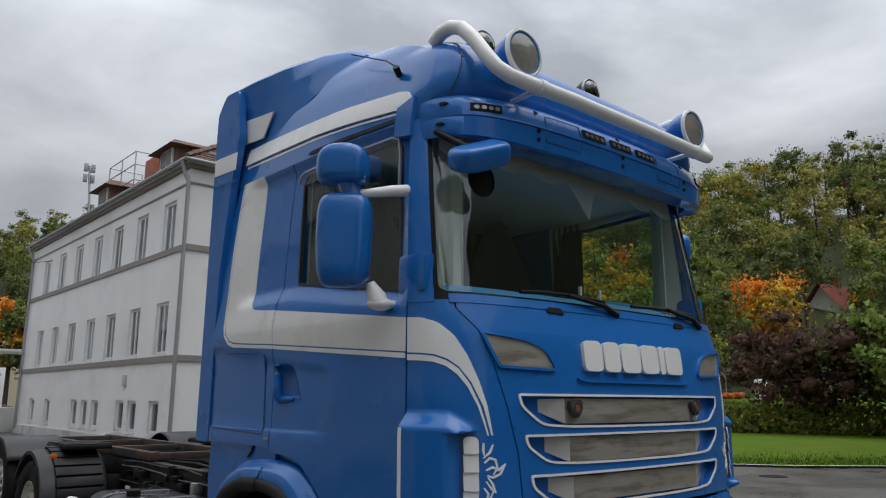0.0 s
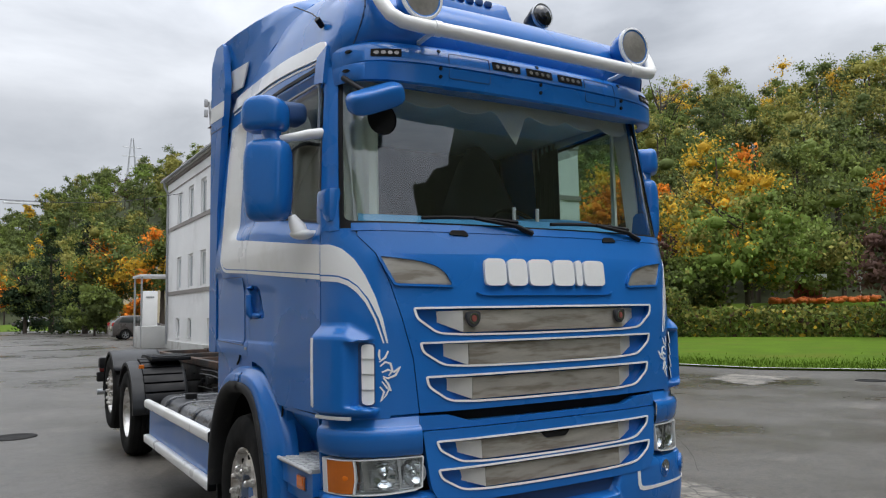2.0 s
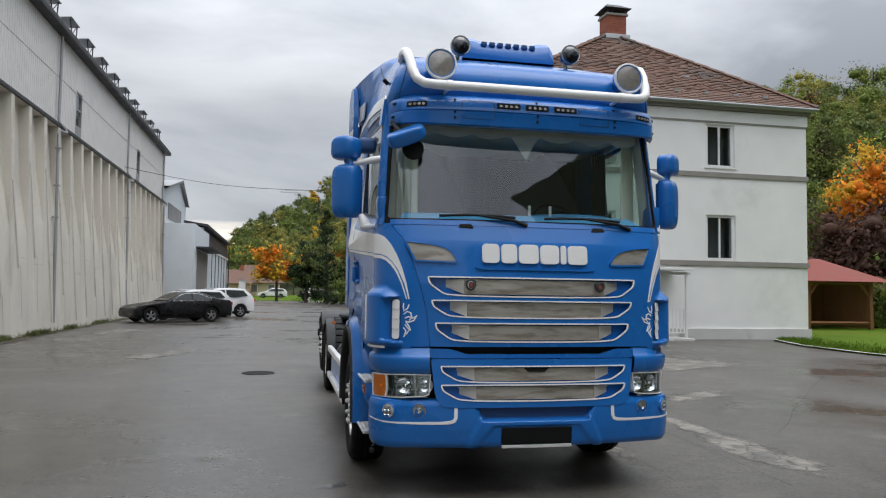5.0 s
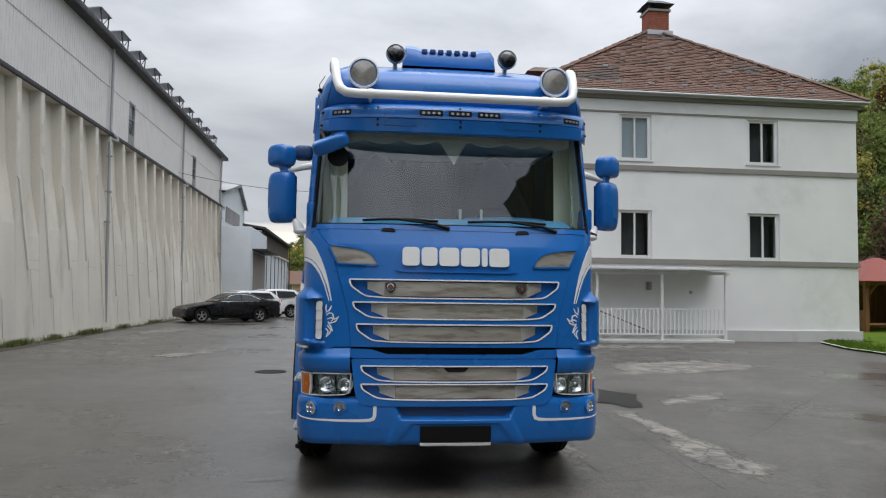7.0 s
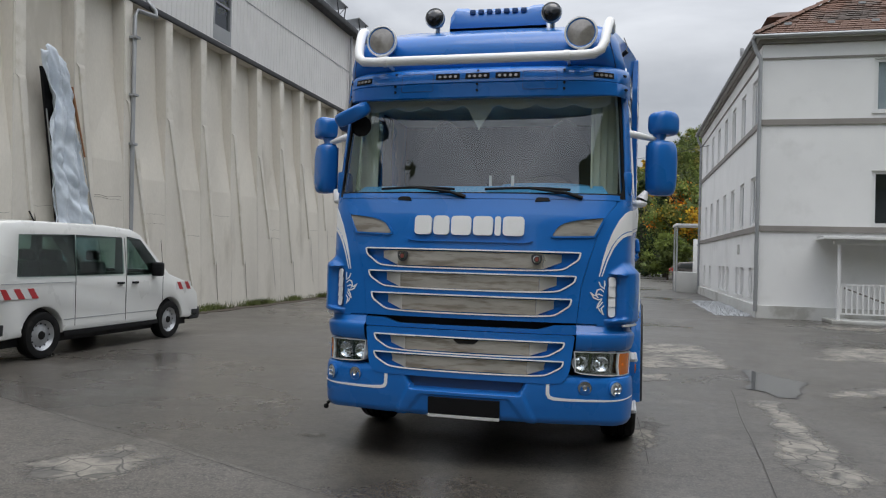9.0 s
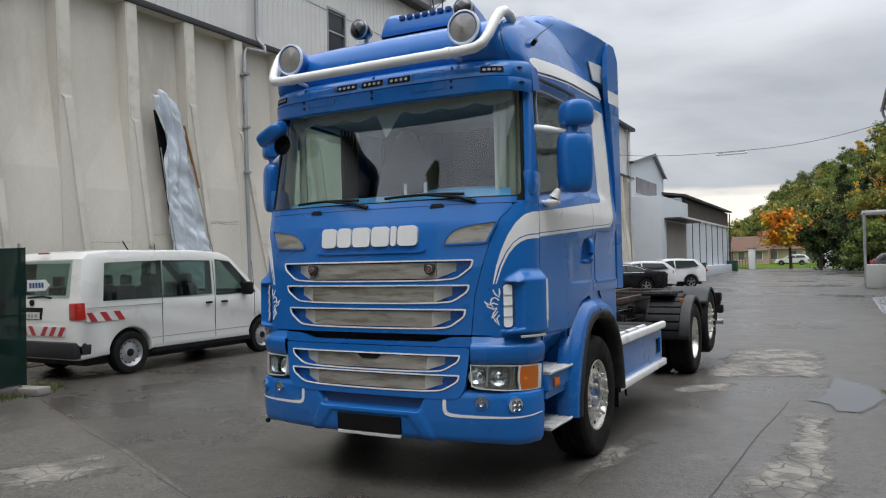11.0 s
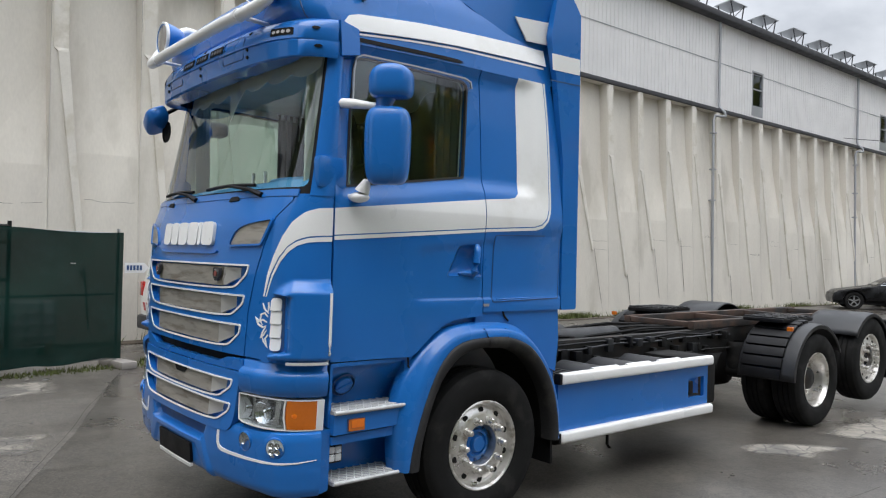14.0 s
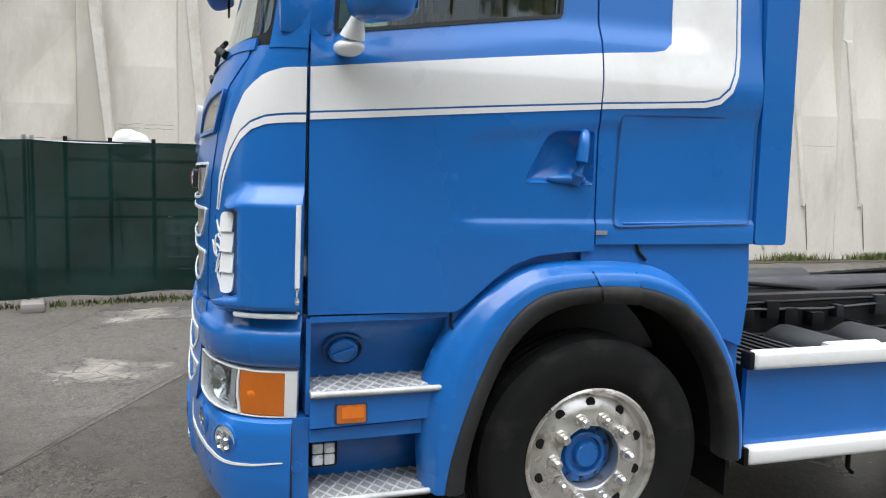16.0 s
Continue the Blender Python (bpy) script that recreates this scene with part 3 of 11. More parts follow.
def folded_wall():
    """One bay after another: upright ribs above, each turning at a kink into a slanting lip that runs down to the foot."""
    jit = random.Random(3)
    for k in range(int((-16 - RIB0) / RIB), int((HALL_END - RIB0) / RIB) + 1):
        y = RIB0 + RIB * k
        kink, foot = 4.75 + jit.uniform(-0.75, 0.65), 0.92 + jit.uniform(-0.25, 0.22)
        if y < 6.5:
            foot *= 0.5
        levels = (0.0, 0.33 * kink, 0.66 * kink, kink, 7.15)
        vs, fs = [], []
        for i, z in enumerate(levels):
            x = -9.52 - 0.26 * z / 7.15
            wide = (foot, 0.12 + (foot - 0.12) * 0.70, 0.12 + (foot - 0.12) * 0.35, 0.12, 0.12)[i]
            deep, right = ((0.02, 0.0), (0.06, 0.004), (0.15, 0.02), (0.27, 0.24), (0.30, 0.30))[i]
            vs += [(x, y - 0.16, z), (x - (0.0, 0.02, 0.015, 0, 0)[i], y + wide, z), (x - deep, y + wide + 0.03, z), (x - right, y + RIB - 0.19, z), (x, y + RIB - 0.165, z)]
        for a in range(4):
            for c in range(4):
                p = a * 5 + c
                fs.append((p, p + 1, p + 6, p + 5))
        fs.append((20, 21, 22, 23, 24))
        bay = mesh("wall_bay", vs, fs, M_CONCRETE, hall)
        for k in range(jit.choice((0, 1, 1, 2))):
            # a hairline crack wandering across the hollow of the bay
            f0 = jit.uniform(0.25, 0.60)
            cv = []
            for i in range(9):
                s_, f = 0.06 + 0.88 * i / 8, f0 + 0.025 * noise.noise((i * 0.45, y, k))
                p = Vector(vs[7]).lerp(Vector(vs[8]), s_).lerp(Vector(vs[12]).lerp(Vector(vs[13]), s_), f)
                wd = 0.002 + 0.004 * abs(noise.noise((i, y, 4)))
                cv += [(p.x + 0.014, p.y, p.z - wd), (p.x + 0.014, p.y, p.z + wd)]
            mesh("crack", cv, [(2 * i, 2 * i + 2, 2 * i + 3, 2 * i + 1) for i in range(8)], M_JOINT, bay, "thin dark crack")
        # the lip, painted paler for the light it catches: rib face above the kink, slanting edge strip below it
        end = jit.choice((0.06, 0.06, 0.25, 0.45)) * kink
        t_end = end / kink
        lv, rows_ = [], ((end, 0.12 + (foot - 0.12) * (1 - t_end), 0.10), (0.5 * (end + kink), 0.12 + (foot - 0.12) * 0.5 * (1 - t_end), 0.15), (kink - 0.02, 0.13, 0.20), (kink + 0.05, 0.12, 0.26), (7.15, 0.12, 0.26))
        for z, yy_, w in rows_:
            x = -9.52 - 0.26 * z / 7.15
            lv += [(x - 0.03, y + yy_ - w, z), (x + (0.012 if z > kink else 0.035), y + yy_ - w + 0.02, z), (x + (0.010 if z > kink else 0.02), y + yy_, z), (x - 0.06, y + yy_ + 0.02, z)]
        lf = [(i * 4 + c, i * 4 + c + 1, i * 4 + c + 5, i * 4 + c + 4) for i in range(4) for c in range(3)] + [(0, 1, 2, 3)]
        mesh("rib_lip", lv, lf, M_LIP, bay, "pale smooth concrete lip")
        # below a short lip: the joint's shade, put into a dark slot
        if end > 0.5:
            x = -9.52 - 0.26 * 0.5 * end / 7.15
            ya, yb = y + 0.12 + (foot - 0.12) * (1 - t_end), y + foot
            mesh("open_joint", [(x + 0.012, yb - 0.05, 0.25), (x + 0.012, yb - 0.02, 0.2), (x + 0.004, ya + 0.01, end), (x + 0.004, ya - 0.03, end + 0.1)], [(0, 1, 2, 3)], M_JOINT, bay, "dark damp open joint")


folded_wall()
wall_place = lambda a, b, d: (-9.98 + d, a, b)
hall_wins = [(12.85, 13.8, 7.45, 9.2), (25.65, 26.5, 7.45, 9.2), (38.0, 38.9, 7.45, 9.2)]
sheet("upper_wall", [[(-16, 7.2), (HALL_END, 7.2), (HALL_END, 10.6), (-16, 10.6)]] + [[(a, c), (b, c), (b, d), (a, d)] for a, b, c, d in hall_wins],
      wall_place, M_CLAD, hall, "flat grey sheet cladding", 0.12, smooth=0)
cv, cf = [], []
for i in range(318):
    y = -15.9 + 0.2 * i
    if any(a - 0.06 < y < b + 0.04 for a, b, c, d in hall_wins):
        continue
    k = len(cv)
    cv += [(x, q, z) for z in (7.25, 10.56) for x, q in ((-9.981, y), (-9.969, y + 0.008), (-9.969, y + 0.022), (-9.981, y + 0.03))]
    cf += [(k + j, k + j + 1, k + j + 5, k + j + 4) for j in range(3)]
mesh("cladding_ribs", cv, cf, M_CLAD, hall)
box("cladding_seam", (-9.985, -16, 9.05), (-9.966, HALL_END, 9.07), M_ZINC, hall, 0)
box("drip_edge", (-10.0, -16, 7.16), (-9.74, HALL_END, 7.3), M_ROOFEDGE, hall, 0.02)
for a, b, c, d in hall_wins:
    win = empty("hall_window", None)
    win.parent = hall
    sheet("frame", [[(a, c), (b, c), (b, d), (a, d)], [(a + 0.07, c + 0.4), (b - 0.07, c + 0.4), (b - 0.07, d - 0.07), (a + 0.07, d - 0.07)]], wall_place, M_ZINC, win, "", 0.1, 0.01, smooth=0)
    box("pane", (-10.04, a + 0.05, c + 0.38), (-10.03, b - 0.05, d - 0.05), M_PANE, win, 0)
    box("transom", (-10.03, a + 0.07, (c + d) / 2 + 0.15), (-9.99, b - 0.07, (c + d) / 2 + 0.2), M_ZINC, win, 0)
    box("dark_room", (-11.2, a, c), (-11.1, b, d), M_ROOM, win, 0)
box("roof_edge", (-10.3, -16.2, 10.55), (-9.62, HALL_END + 0.15, 10.78), M_ROOFEDGE, hall, 0.04)
mesh("roof", [(-10.2, -16, 10.7), (-10.2, HALL_END, 10.7), (-22, HALL_END, 12.6), (-22, -16, 12.6), (-34, HALL_END, 10.7), (-34, -16, 10.7)], [(0, 1, 2, 3), (3, 2, 4, 5)], M_ZINC, hall)
mesh("end_wall", [(-10.1, HALL_END, 0), (-34, HALL_END, 0), (-34, HALL_END, 10.7), (-22, HALL_END, 12.6), (-10.1, HALL_END, 10.7), (-34, -16, 0), (-34, -16, 10.7), (-22, -16, 12.6), (-10.1, -16, 10.7), (-10.1, -16, 0)],
     [(0, 1, 2, 3, 4), (1, 2, 6, 5), (5, 6, 7, 8, 9)], M_CLAD, hall)
for y, low in ((9.75, 0.3), (23.1, 0.3), (35.1, 0.3), (46.6, 0.3)):
    pipe = tube("downpipe", [(-9.86, y, 10.5), (-9.86, y, 7.5), (-9.82, y, 7.35), (-9.62, y, 7.15), (-9.58, y, 7.0), (-9.62, y - 0.62, 6.95), (-9.66, y - 0.68, 6.8), (-9.62, y - 0.68, 3.8), (-9.56, y - 0.7, low)], 0.05, M_ZINC, hall, "grey zinc downpipe")
    for z in (6.3, 5.0, 3.9):
        box("pipe_clip", (-9.74, y - 0.76, z), (-9.55, y - 0.60, z + 0.05), M_ZINC, pipe, 0)
for i in range(14):
    y = 12.0 + i * 2.42
    bracket = empty("solar_bracket", None)
    bracket.parent = hall
    box("tilted_panel", (-0.50, -0.58, -0.015), (0.20, 0.58, 0.015), M_GALV, bracket, 0, m=pose(-9.9, y, 11.36, 0, -7, 0))
    for d in (-1, 1):
        tube("strut", [(-9.75, y + 0.26 * d, 10.75), (-9.78, y + 0.46 * d, 11.36)], 0.024, M_ROOFEDGE, bracket, sides=5)
        tube("strut", [(-10.25, y + 0.26 * d, 10.75), (-10.30, y + 0.46 * d, 11.30)], 0.024, M_ROOFEDGE, bracket, sides=5)
    tube("brace", [(-9.76, y - 0.28, 10.80), (-9.78, y + 0.44, 11.34)], 0.016, M_ROOFEDGE, bracket, sides=5)


def torn_sheet():
    """A tarpaulin hung in folds over a torn bay of the wall."""
    vs, fs = [], []
    nu, nv = 40, 90
    for j in range(nv + 1):
        v = j / nv
        z = 5.16 - 4.2 * v
        left, right = 6.22 + 0.56 * v + 0.16 * math.exp(-((v - 0.2) / 0.11) ** 2), 6.96 + 0.95 * v ** 1.2
        for i in range(nu + 1):
            u = i / nu
            fold = 0.05 * math.sin(u * 17 + 4 * v) + 0.07 * noise.noise((u * 3, v * 7, 2.3)) + 0.12 * (abs(noise.noise((u * 5 + v * 3, v * 15 - u * 4, 5))) - 0.2) + 0.04 * abs(noise.noise((u * 13 - v * 9, v * 34, 8)))
            top = (0.22 * math.sin(u * 3.1 + 0.6) + 0.1 * noise.noise((u * 5, 0, 9))) * (1 - v) ** 5
            vs.append((-9.55 + 0.10 * v + fold, left + (right - left) * u + 0.05 * noise.noise((v * 6, u * 2, 1)), z + top))
    for j in range(nv):
        for i in range(nu):
            p = j * (nu + 1) + i
            fs.append((p, p + 1, p + nu + 2, p + nu + 1))
    ob = mesh("tarpaulin", vs, fs, M_TARP, None, "", 60)
    mod = ob.modifiers.new("thickness", "SOLIDIFY")
    mod.thickness = 0.01
    return tagged(ob, "crumpled silver-blue tarpaulin hung over concrete wall", "tarpaulin")


torn_sheet()
frame_bar = empty("dark_opening_frame", None, "dark opening with pale jambs behind tarpaulin", "opening")
sheet("void", [[(6.98, 0.9), (6.37, 5.0), (6.92, 5.0), (7.98, 0.9)]], lambda a, b, d: (-9.53 - 0.026 * b + d, a, b), M_BLACK, frame_bar, "", 0.05, 0.0, smooth=0)
tube("jamb", [(-9.58, 6.44, 4.2), (-9.44, 6.88, 0.9)], 0.014, M_GALV, frame_bar)
tube("jamb", [(-9.56, 7.06, 4.75), (-9.50, 7.40, 3.4)], 0.03, M_WOOD, frame_bar)
tube("cord", [(-9.52, 7.24, 3.9), (-9.40, 8.04, 0.9)], 0.012, M_GALV, frame_bar)

# ---- the sheds beyond the hall ----
annex = empty("gabled_annex", None, "pale blue-white annex with grey gable", "building")
mesh("gable_wall", [(-9.75, 46.9, 0), (-9.75, 57.4, 0), (-9.75, 57.4, 8.05), (-9.75, 53.7, 9.5), (-9.75, 46.9, 8.2), (-20, 46.9, 0), (-20, 57.4, 0), (-20, 57.4, 8.05), (-20, 53.7, 9.5), (-20, 46.9, 8.2)],
     [(0, 1, 2, 3, 4), (1, 6, 7, 2), (0, 5, 9, 4), (6, 5, 9, 8, 7)], M_SHED, annex)
mesh("gable_roof", [(-9.5, 46.7, 8.35), (-9.5, 53.7, 9.72), (-9.5, 57.8, 8.1), (-20, 46.7, 8.35), (-20, 53.7, 9.72), (-20, 57.8, 8.1), (-9.5, 46.7, 8.2), (-9.5, 53.7, 9.52), (-9.5, 57.8, 7.95)],
     [(0, 1, 4, 3), (1, 2, 5, 4), (0, 1, 7, 6), (1, 2, 8, 7)], M_ZINC, annex)
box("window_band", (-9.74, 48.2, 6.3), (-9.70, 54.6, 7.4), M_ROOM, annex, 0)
box("low_block", (-20, 46.95, 0), (-7.8, 56.9, 5.9), M_SHED, annex, 0.02)
box("loading_bay", (-7.79, 48.6, 0), (-7.77, 55.8, 4.2), M_BAND, annex, 0)
box("bay_canopy", (-7.8, 48.0, 4.3), (-6.7, 56.2, 4.42), M_ROOFEDGE, annex, 0.02)
shed = empty("storage_shed", None, "long pale storage shed with dark corrugated top", "building")
box("wall", (-20, 57.1, 0), (-8.3, 84, 4.9), M_SHED, shed, 0)
box("dark_upper_wall", (-20, 57.1, 4.9), (-8.32, 84, 6.45), M_SHEDDARK, shed, 0)
box("south_wall", (-20, 57.0, 4.9), (-8.28, 57.1, 6.45), M_SHED, shed, 0)
mesh("roof", [(-7.9, 56.6, 6.5), (-7.9, 84.4, 6.5), (-22, 84.4, 8.6), (-22, 56.6, 8.6), (-7.9, 56.6, 6.68), (-7.9, 84.4, 6.68), (-22, 84.4, 8.78), (-22, 56.6, 8.78)], [(0, 1, 2, 3), (4, 5, 6, 7), (0, 1, 5, 4), (0, 3, 7, 4), (1, 2, 6, 5)], M_ROOFEDGE, shed)
for i in range(8):
    box("wall_rib", (-8.3, 57.9 + i * 3.55, 0.2), (-8.25, 58.02 + i * 3.55, 4.8), M_ROOFEDGE, shed, 0)
box("cornice_strip", (-8.3, 57.1, 4.82), (-8.18, 84, 4.98), M_PVC, shed, 0)
tube("downpipe", [(-8.1, 57.2, 6.4), (-8.1, 57.2, 0.2)], 0.06, M_ROOFEDGE, shed)
tube("downpipe", [(-8.1, 83.8, 6.4), (-8.1, 83.8, 0.2)], 0.06, M_ROOFEDGE, shed)
box("loading_dock", (-8.3, 62.0, 0), (-7.5, 80.0, 0.85), M_SHED, shed, 0.02, "pale low loading dock")
for y in (60.2, 81.2):
    skip = box("waste_container", (-8.1, y - 0.6, 0.06), (-7.1, y + 0.6, 1.10), M_MESH, None, 0.05)
    tagged(skip, "dark lidded waste container beside the shed wall", "container", "containers at the shed")
    box("lid", (-8.14, y - 0.64, 1.08), (-7.06, y + 0.64, 1.18), M_ROOFEDGE, skip, 0.03)
    for dx in (-7.95, -7.25):
        for dy in (-0.45, 0.45):
            turned("castor", [(-0.02, 0.0), (-0.02, 0.07), (0.02, 0.07), (0.02, 0.0)], M_RUBBER, skip, 10, "x", (dx, y + dy, 0.07))

# ---- the white three-storey building ----
BX0, BX1, BY0, BY1, EAVE = 5.15, 17.0, 18.6, 36.3, 8.45
office = empty("office_building", None, "white rendered three-storey building with brown hipped roof", "building")
left_wins, front_wins = [], []
for y in (20.0, 22.3, 24.6, 26.8, 29.1, 31.4, 33.7):
    left_wins += [(y - 0.48, y + 0.48, 5.95, 7.5), (y - 0.48, y + 0.48, 2.85, 4.4)]
for y in (20.1, 21.9, 23.0, 25.5, 26.7, 27.9, 31.5, 33.9):
    left_wins.append((y - 0.38, y + 0.38, 0.55, 1.5))
for x in (8.78, 13.45):
    front_wins += [(x - 0.58, x + 0.58, 6.18, 7.75), (x - 0.6, x + 0.6, 2.82, 4.45)]
left_place = lambda a, b, d: (BX0 - d, a, b)
front_place = lambda a, b, d: (a, BY0 - d, b)
rect = lambda a, b, c, d: [(a, c), (b, c), (b, d), (a, d)]
sheet("wall", [rect(BY0, BY1, 0, EAVE)] + [rect(*w) for w in left_wins], left_place, M_RENDER, office, "", 0.42, smooth=0)
sheet("wall", [rect(BX0 + 0.42, BX1, 0, EAVE)] + [rect(*w) for w in front_wins], front_place, M_RENDER, office, "", 0.42, smooth=0)
mesh("wall", [(BX1, BY0 + 0.42, 0), (BX1, BY1, 0), (BX1, BY1, EAVE), (BX1, BY0 + 0.42, EAVE), (BX0 + 0.42, BY1, 0), (BX0 + 0.42, BY1, EAVE)], [(0, 1, 2, 3), (1, 4, 5, 2)], M_RENDER, office)
for z, h, o in ((2.62, 0.17, 0.05), (5.98 - 0.16, 0.17, 0.05)):
    sheet("string_course", [[(BX0 - o, BY0 - o), (BX1 + o, BY0 - o), (BX1 + o, BY0), (BX0, BY0), (BX0, BY1), (BX0 - o, BY1)]], lambda a, b, d, z=z: (a, b, z + d), M_BAND, office, "", h, h, smooth=0)
sheet("plinth", [[(BX0 - 0.08, BY0 - 0.08), (BX1 + 0.08, BY0 - 0.08), (BX1 + 0.08, BY0), (BX0, BY0), (BX0, BY1), (BX0 - 0.08, BY1)]], lambda a, b, d: (a, b, d), M_PLINTH, office, "", 0.38, 0.38, smooth=0)
for o, z0, z1, mat in ((0.03, 7.80, 7.86, M_BAND), (0.04, 7.86, 8.24, M_RENDER), (0.13, 8.27, 8.42, M_BAND), (0.24, 8.40, 8.5, M_PLINTH)):
    sheet("cornice", [[(BX0 - o, BY0 - o), (BX1 + o, BY0 - o), (BX1 + o, BY0), (BX0, BY0), (BX0, BY1), (BX0 - o, BY1)]], lambda a, b, d, z=z1: (a, b, z + d), mat, office, "", z1 - z0, 0, smooth=0)


def building_window(parent, place, a, b, c, d, bars, blind):
    win = empty("window", None)
    win.parent = parent
    f = 0.09
    holes = []
    cells = steps_between(a + f, b - f, bars)
    for p, q in zip(cells, cells[1:]):
        holes.append(rect(p + 0.03, q - 0.03, c + f, d - f))
    sheet("frame", [rect(a, b, c, d)] + holes, place, M_PVC, win, "", 0.07, -0.07, smooth=0)
    sheet("pane", [rect(a + 0.05, b - 0.05, c + 0.05, d - 0.05)], place, M_PANE, win, "", 0.008, -0.10, smooth=0)
    sheet("sill", [rect(a - 0.06, b + 0.06, c - 0.05, c)], place, M_PVC, win, "", 0.20, 0.04, smooth=0)
    # flat backing sheet: a blind, else the room's dimness as dark colour
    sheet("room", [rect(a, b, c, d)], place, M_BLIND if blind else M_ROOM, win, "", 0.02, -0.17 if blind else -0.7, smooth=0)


pick = random.Random(5)
for a, b, c, d in left_wins:
    building_window(office, left_place, a, b, c, d, 2 if c > 2 else 1, c > 2 and pick.random() < 0.6)
for i, (a, b, c, d) in enumerate(front_wins):
    building_window(office, front_place, a, b, c, d, 2, i == 0)
# hipped roof: boarded base with rows of tiles over it
OV, RZ = 0.30, 8.5
rx0, rx1, ry0, ry1 = BX0 - OV, BX1 + OV, BY0 - OV, BY1 + OV
ridge_h, rmx, run = 4.47, 11.83, 6.22
run_w, run_e = rmx - rx0, rx1 - rmx
ra, rb = (rmx, ry0 + run, RZ + ridge_h), (rmx, ry1 - run, RZ + ridge_h)
mesh("roof", [(rx0, ry0, RZ), (rx1, ry0, RZ), (rx1, ry1, RZ), (rx0, ry1, RZ), ra, rb], [(0, 1, 4), (1, 2, 5, 4), (2, 3, 5), (3, 0, 4, 5), (0, 1, 2, 3)], M_TILE, office)


def tiled(origin, along, up, length, taper0, taper1, rows, wide, first=0):
    """Overlapping tiles over one roof slope, one mesh."""
    o, al, u = Vector(origin), Vector(along).normalized(), Vector(up)
    n = al.cross(u).normalized()
    if n.z < 0:
        n = -n
    vs, fs = [], []
    r0 = random.Random(11)
    for r in range(first, rows):
        t0, t1 = r / rows, (r + 1) / rows
        a, b = taper0 * t0, length - taper1 * t0
        k = max(1, int((b - a) / wide))
        shift = 0.5 * (r % 2)
        for i in range(k):
            p = a + (i + shift) * (b - a) / k
            q = min(p + (b - a) / k - 0.012, b)
            h = 0.035 + r0.uniform(-0.012, 0.02)
            low, high = o + u * t0, o + u * (t1 + 0.1 / rows)
            c = len(vs)
            vs += [low + al * p + n * h, low + al * q + n * (h + r0.uniform(-0.008, 0.008)), high + al * q + n * 0.012, high + al * p + n * 0.012, low + al * p, low + al * q]
            fs += [(c, c + 1, c + 2, c + 3), (c, c + 1, c + 5, c + 4)]
    return vs, fs


slope_front = tiled((rx0, ry0, RZ), (1, 0, 0), (0, run, ridge_h), rx1 - rx0, run_w, run_e, 42, 0.21, 5)
tagged(mesh("roof_tiles", *slope_front, M_TILE, office, "weathered brown plain roof tiles"), kind="stuff")
slope_left = tiled((rx0, ry1, RZ), (0, -1, 0), (run_w, 0, ridge_h), ry1 - ry0, run, run, 42, 0.21)
tagged(mesh("roof_tiles", *slope_left, M_TILE, office, "weathered brown plain roof tiles"), kind="stuff")
for p, q in (((rx0, ry0, RZ), ra), ((rx1, ry0, RZ), ra), ((rx0, ry1, RZ), rb), (ra, rb)):
    p, q = Vector(p), Vector(q)
    k = int((q - p).length / 0.34)
    vs, fs = [], []
    for i in range(k):
        c = p.lerp(q, (i + 0.5) / k) + Vector((0, 0, 0.04))
        d = (q - p).normalized() * 0.19
        side = d.cross(Vector((0, 0, 1))).normalized() * 0.12
        top = Vector((0, 0, 0.09 + 0.015 * (i % 2)))
        b = len(vs)
        vs += [c - d - side, c + d - side * 0.9, c + d + top * 0.85, c - d + top, c - d + side, c + d + side * 0.9]
        fs += [(b, b + 1, b + 2, b + 3), (b + 3, b + 2, b + 5, b + 4), (b, b + 3, b + 4)]
    mesh("ridge_tiles", vs, fs, M_TILE, office)
for i in range(10):
    for row in (0.08, 0.3)[: 1 + (i % 2 == 0)]:
        x = rx0 + 1.0 + i * 1.2
        y, z = ry0 + run * row, RZ + ridge_h * row + 0.05
        if rx0 + run_w * row + 0.4 < x < rx1 - run_e * row - 0.4:
            box("snow_guard", (x - 0.1, y - 0.02, z), (x + 0.1, y + 0.02, z + 0.07), M_ZINC, office, 0)
chimney = box("chimney", (11.62, 24.2, 12.0), (12.47, 25.0, 13.72), M_BRICK, office, 0.01)
for k in range(19):
    box("brick_course", (11.605, 24.185, 12.36 + k * 0.07), (12.485, 25.015, 12.415 + k * 0.07), M_BRICK, chimney, 0)
box("chimney_skirt", (11.47, 24.05, 12.1), (12.62, 25.1, 12.85), M_ZINC, chimney, 0.03)
box("chimney_cap", (11.54, 24.12, 13.70), (12.55, 25.08, 13.80), M_BAND, chimney, 0.01)
mesh("chimney_hood", [(11.42, 24.0, 14.0), (12.67, 24.0, 14.0), (12.67, 25.2, 14.0), (11.42, 25.2, 14.0), (11.75, 24.6, 14.34), (12.35, 24.6, 14.34)],
     [(0, 1, 2, 3), (0, 1, 5, 4), (1, 2, 5), (2, 3, 4, 5), (3, 0, 4)], M_ROOFEDGE, chimney)
for x in (11.62, 12.47):
    for y in (24.2, 25.0):
        box("hood_leg", (x - 0.03, y - 0.03, 13.78), (x + 0.03, y + 0.03, 14.02), M_ROOFEDGE, chimney, 0)
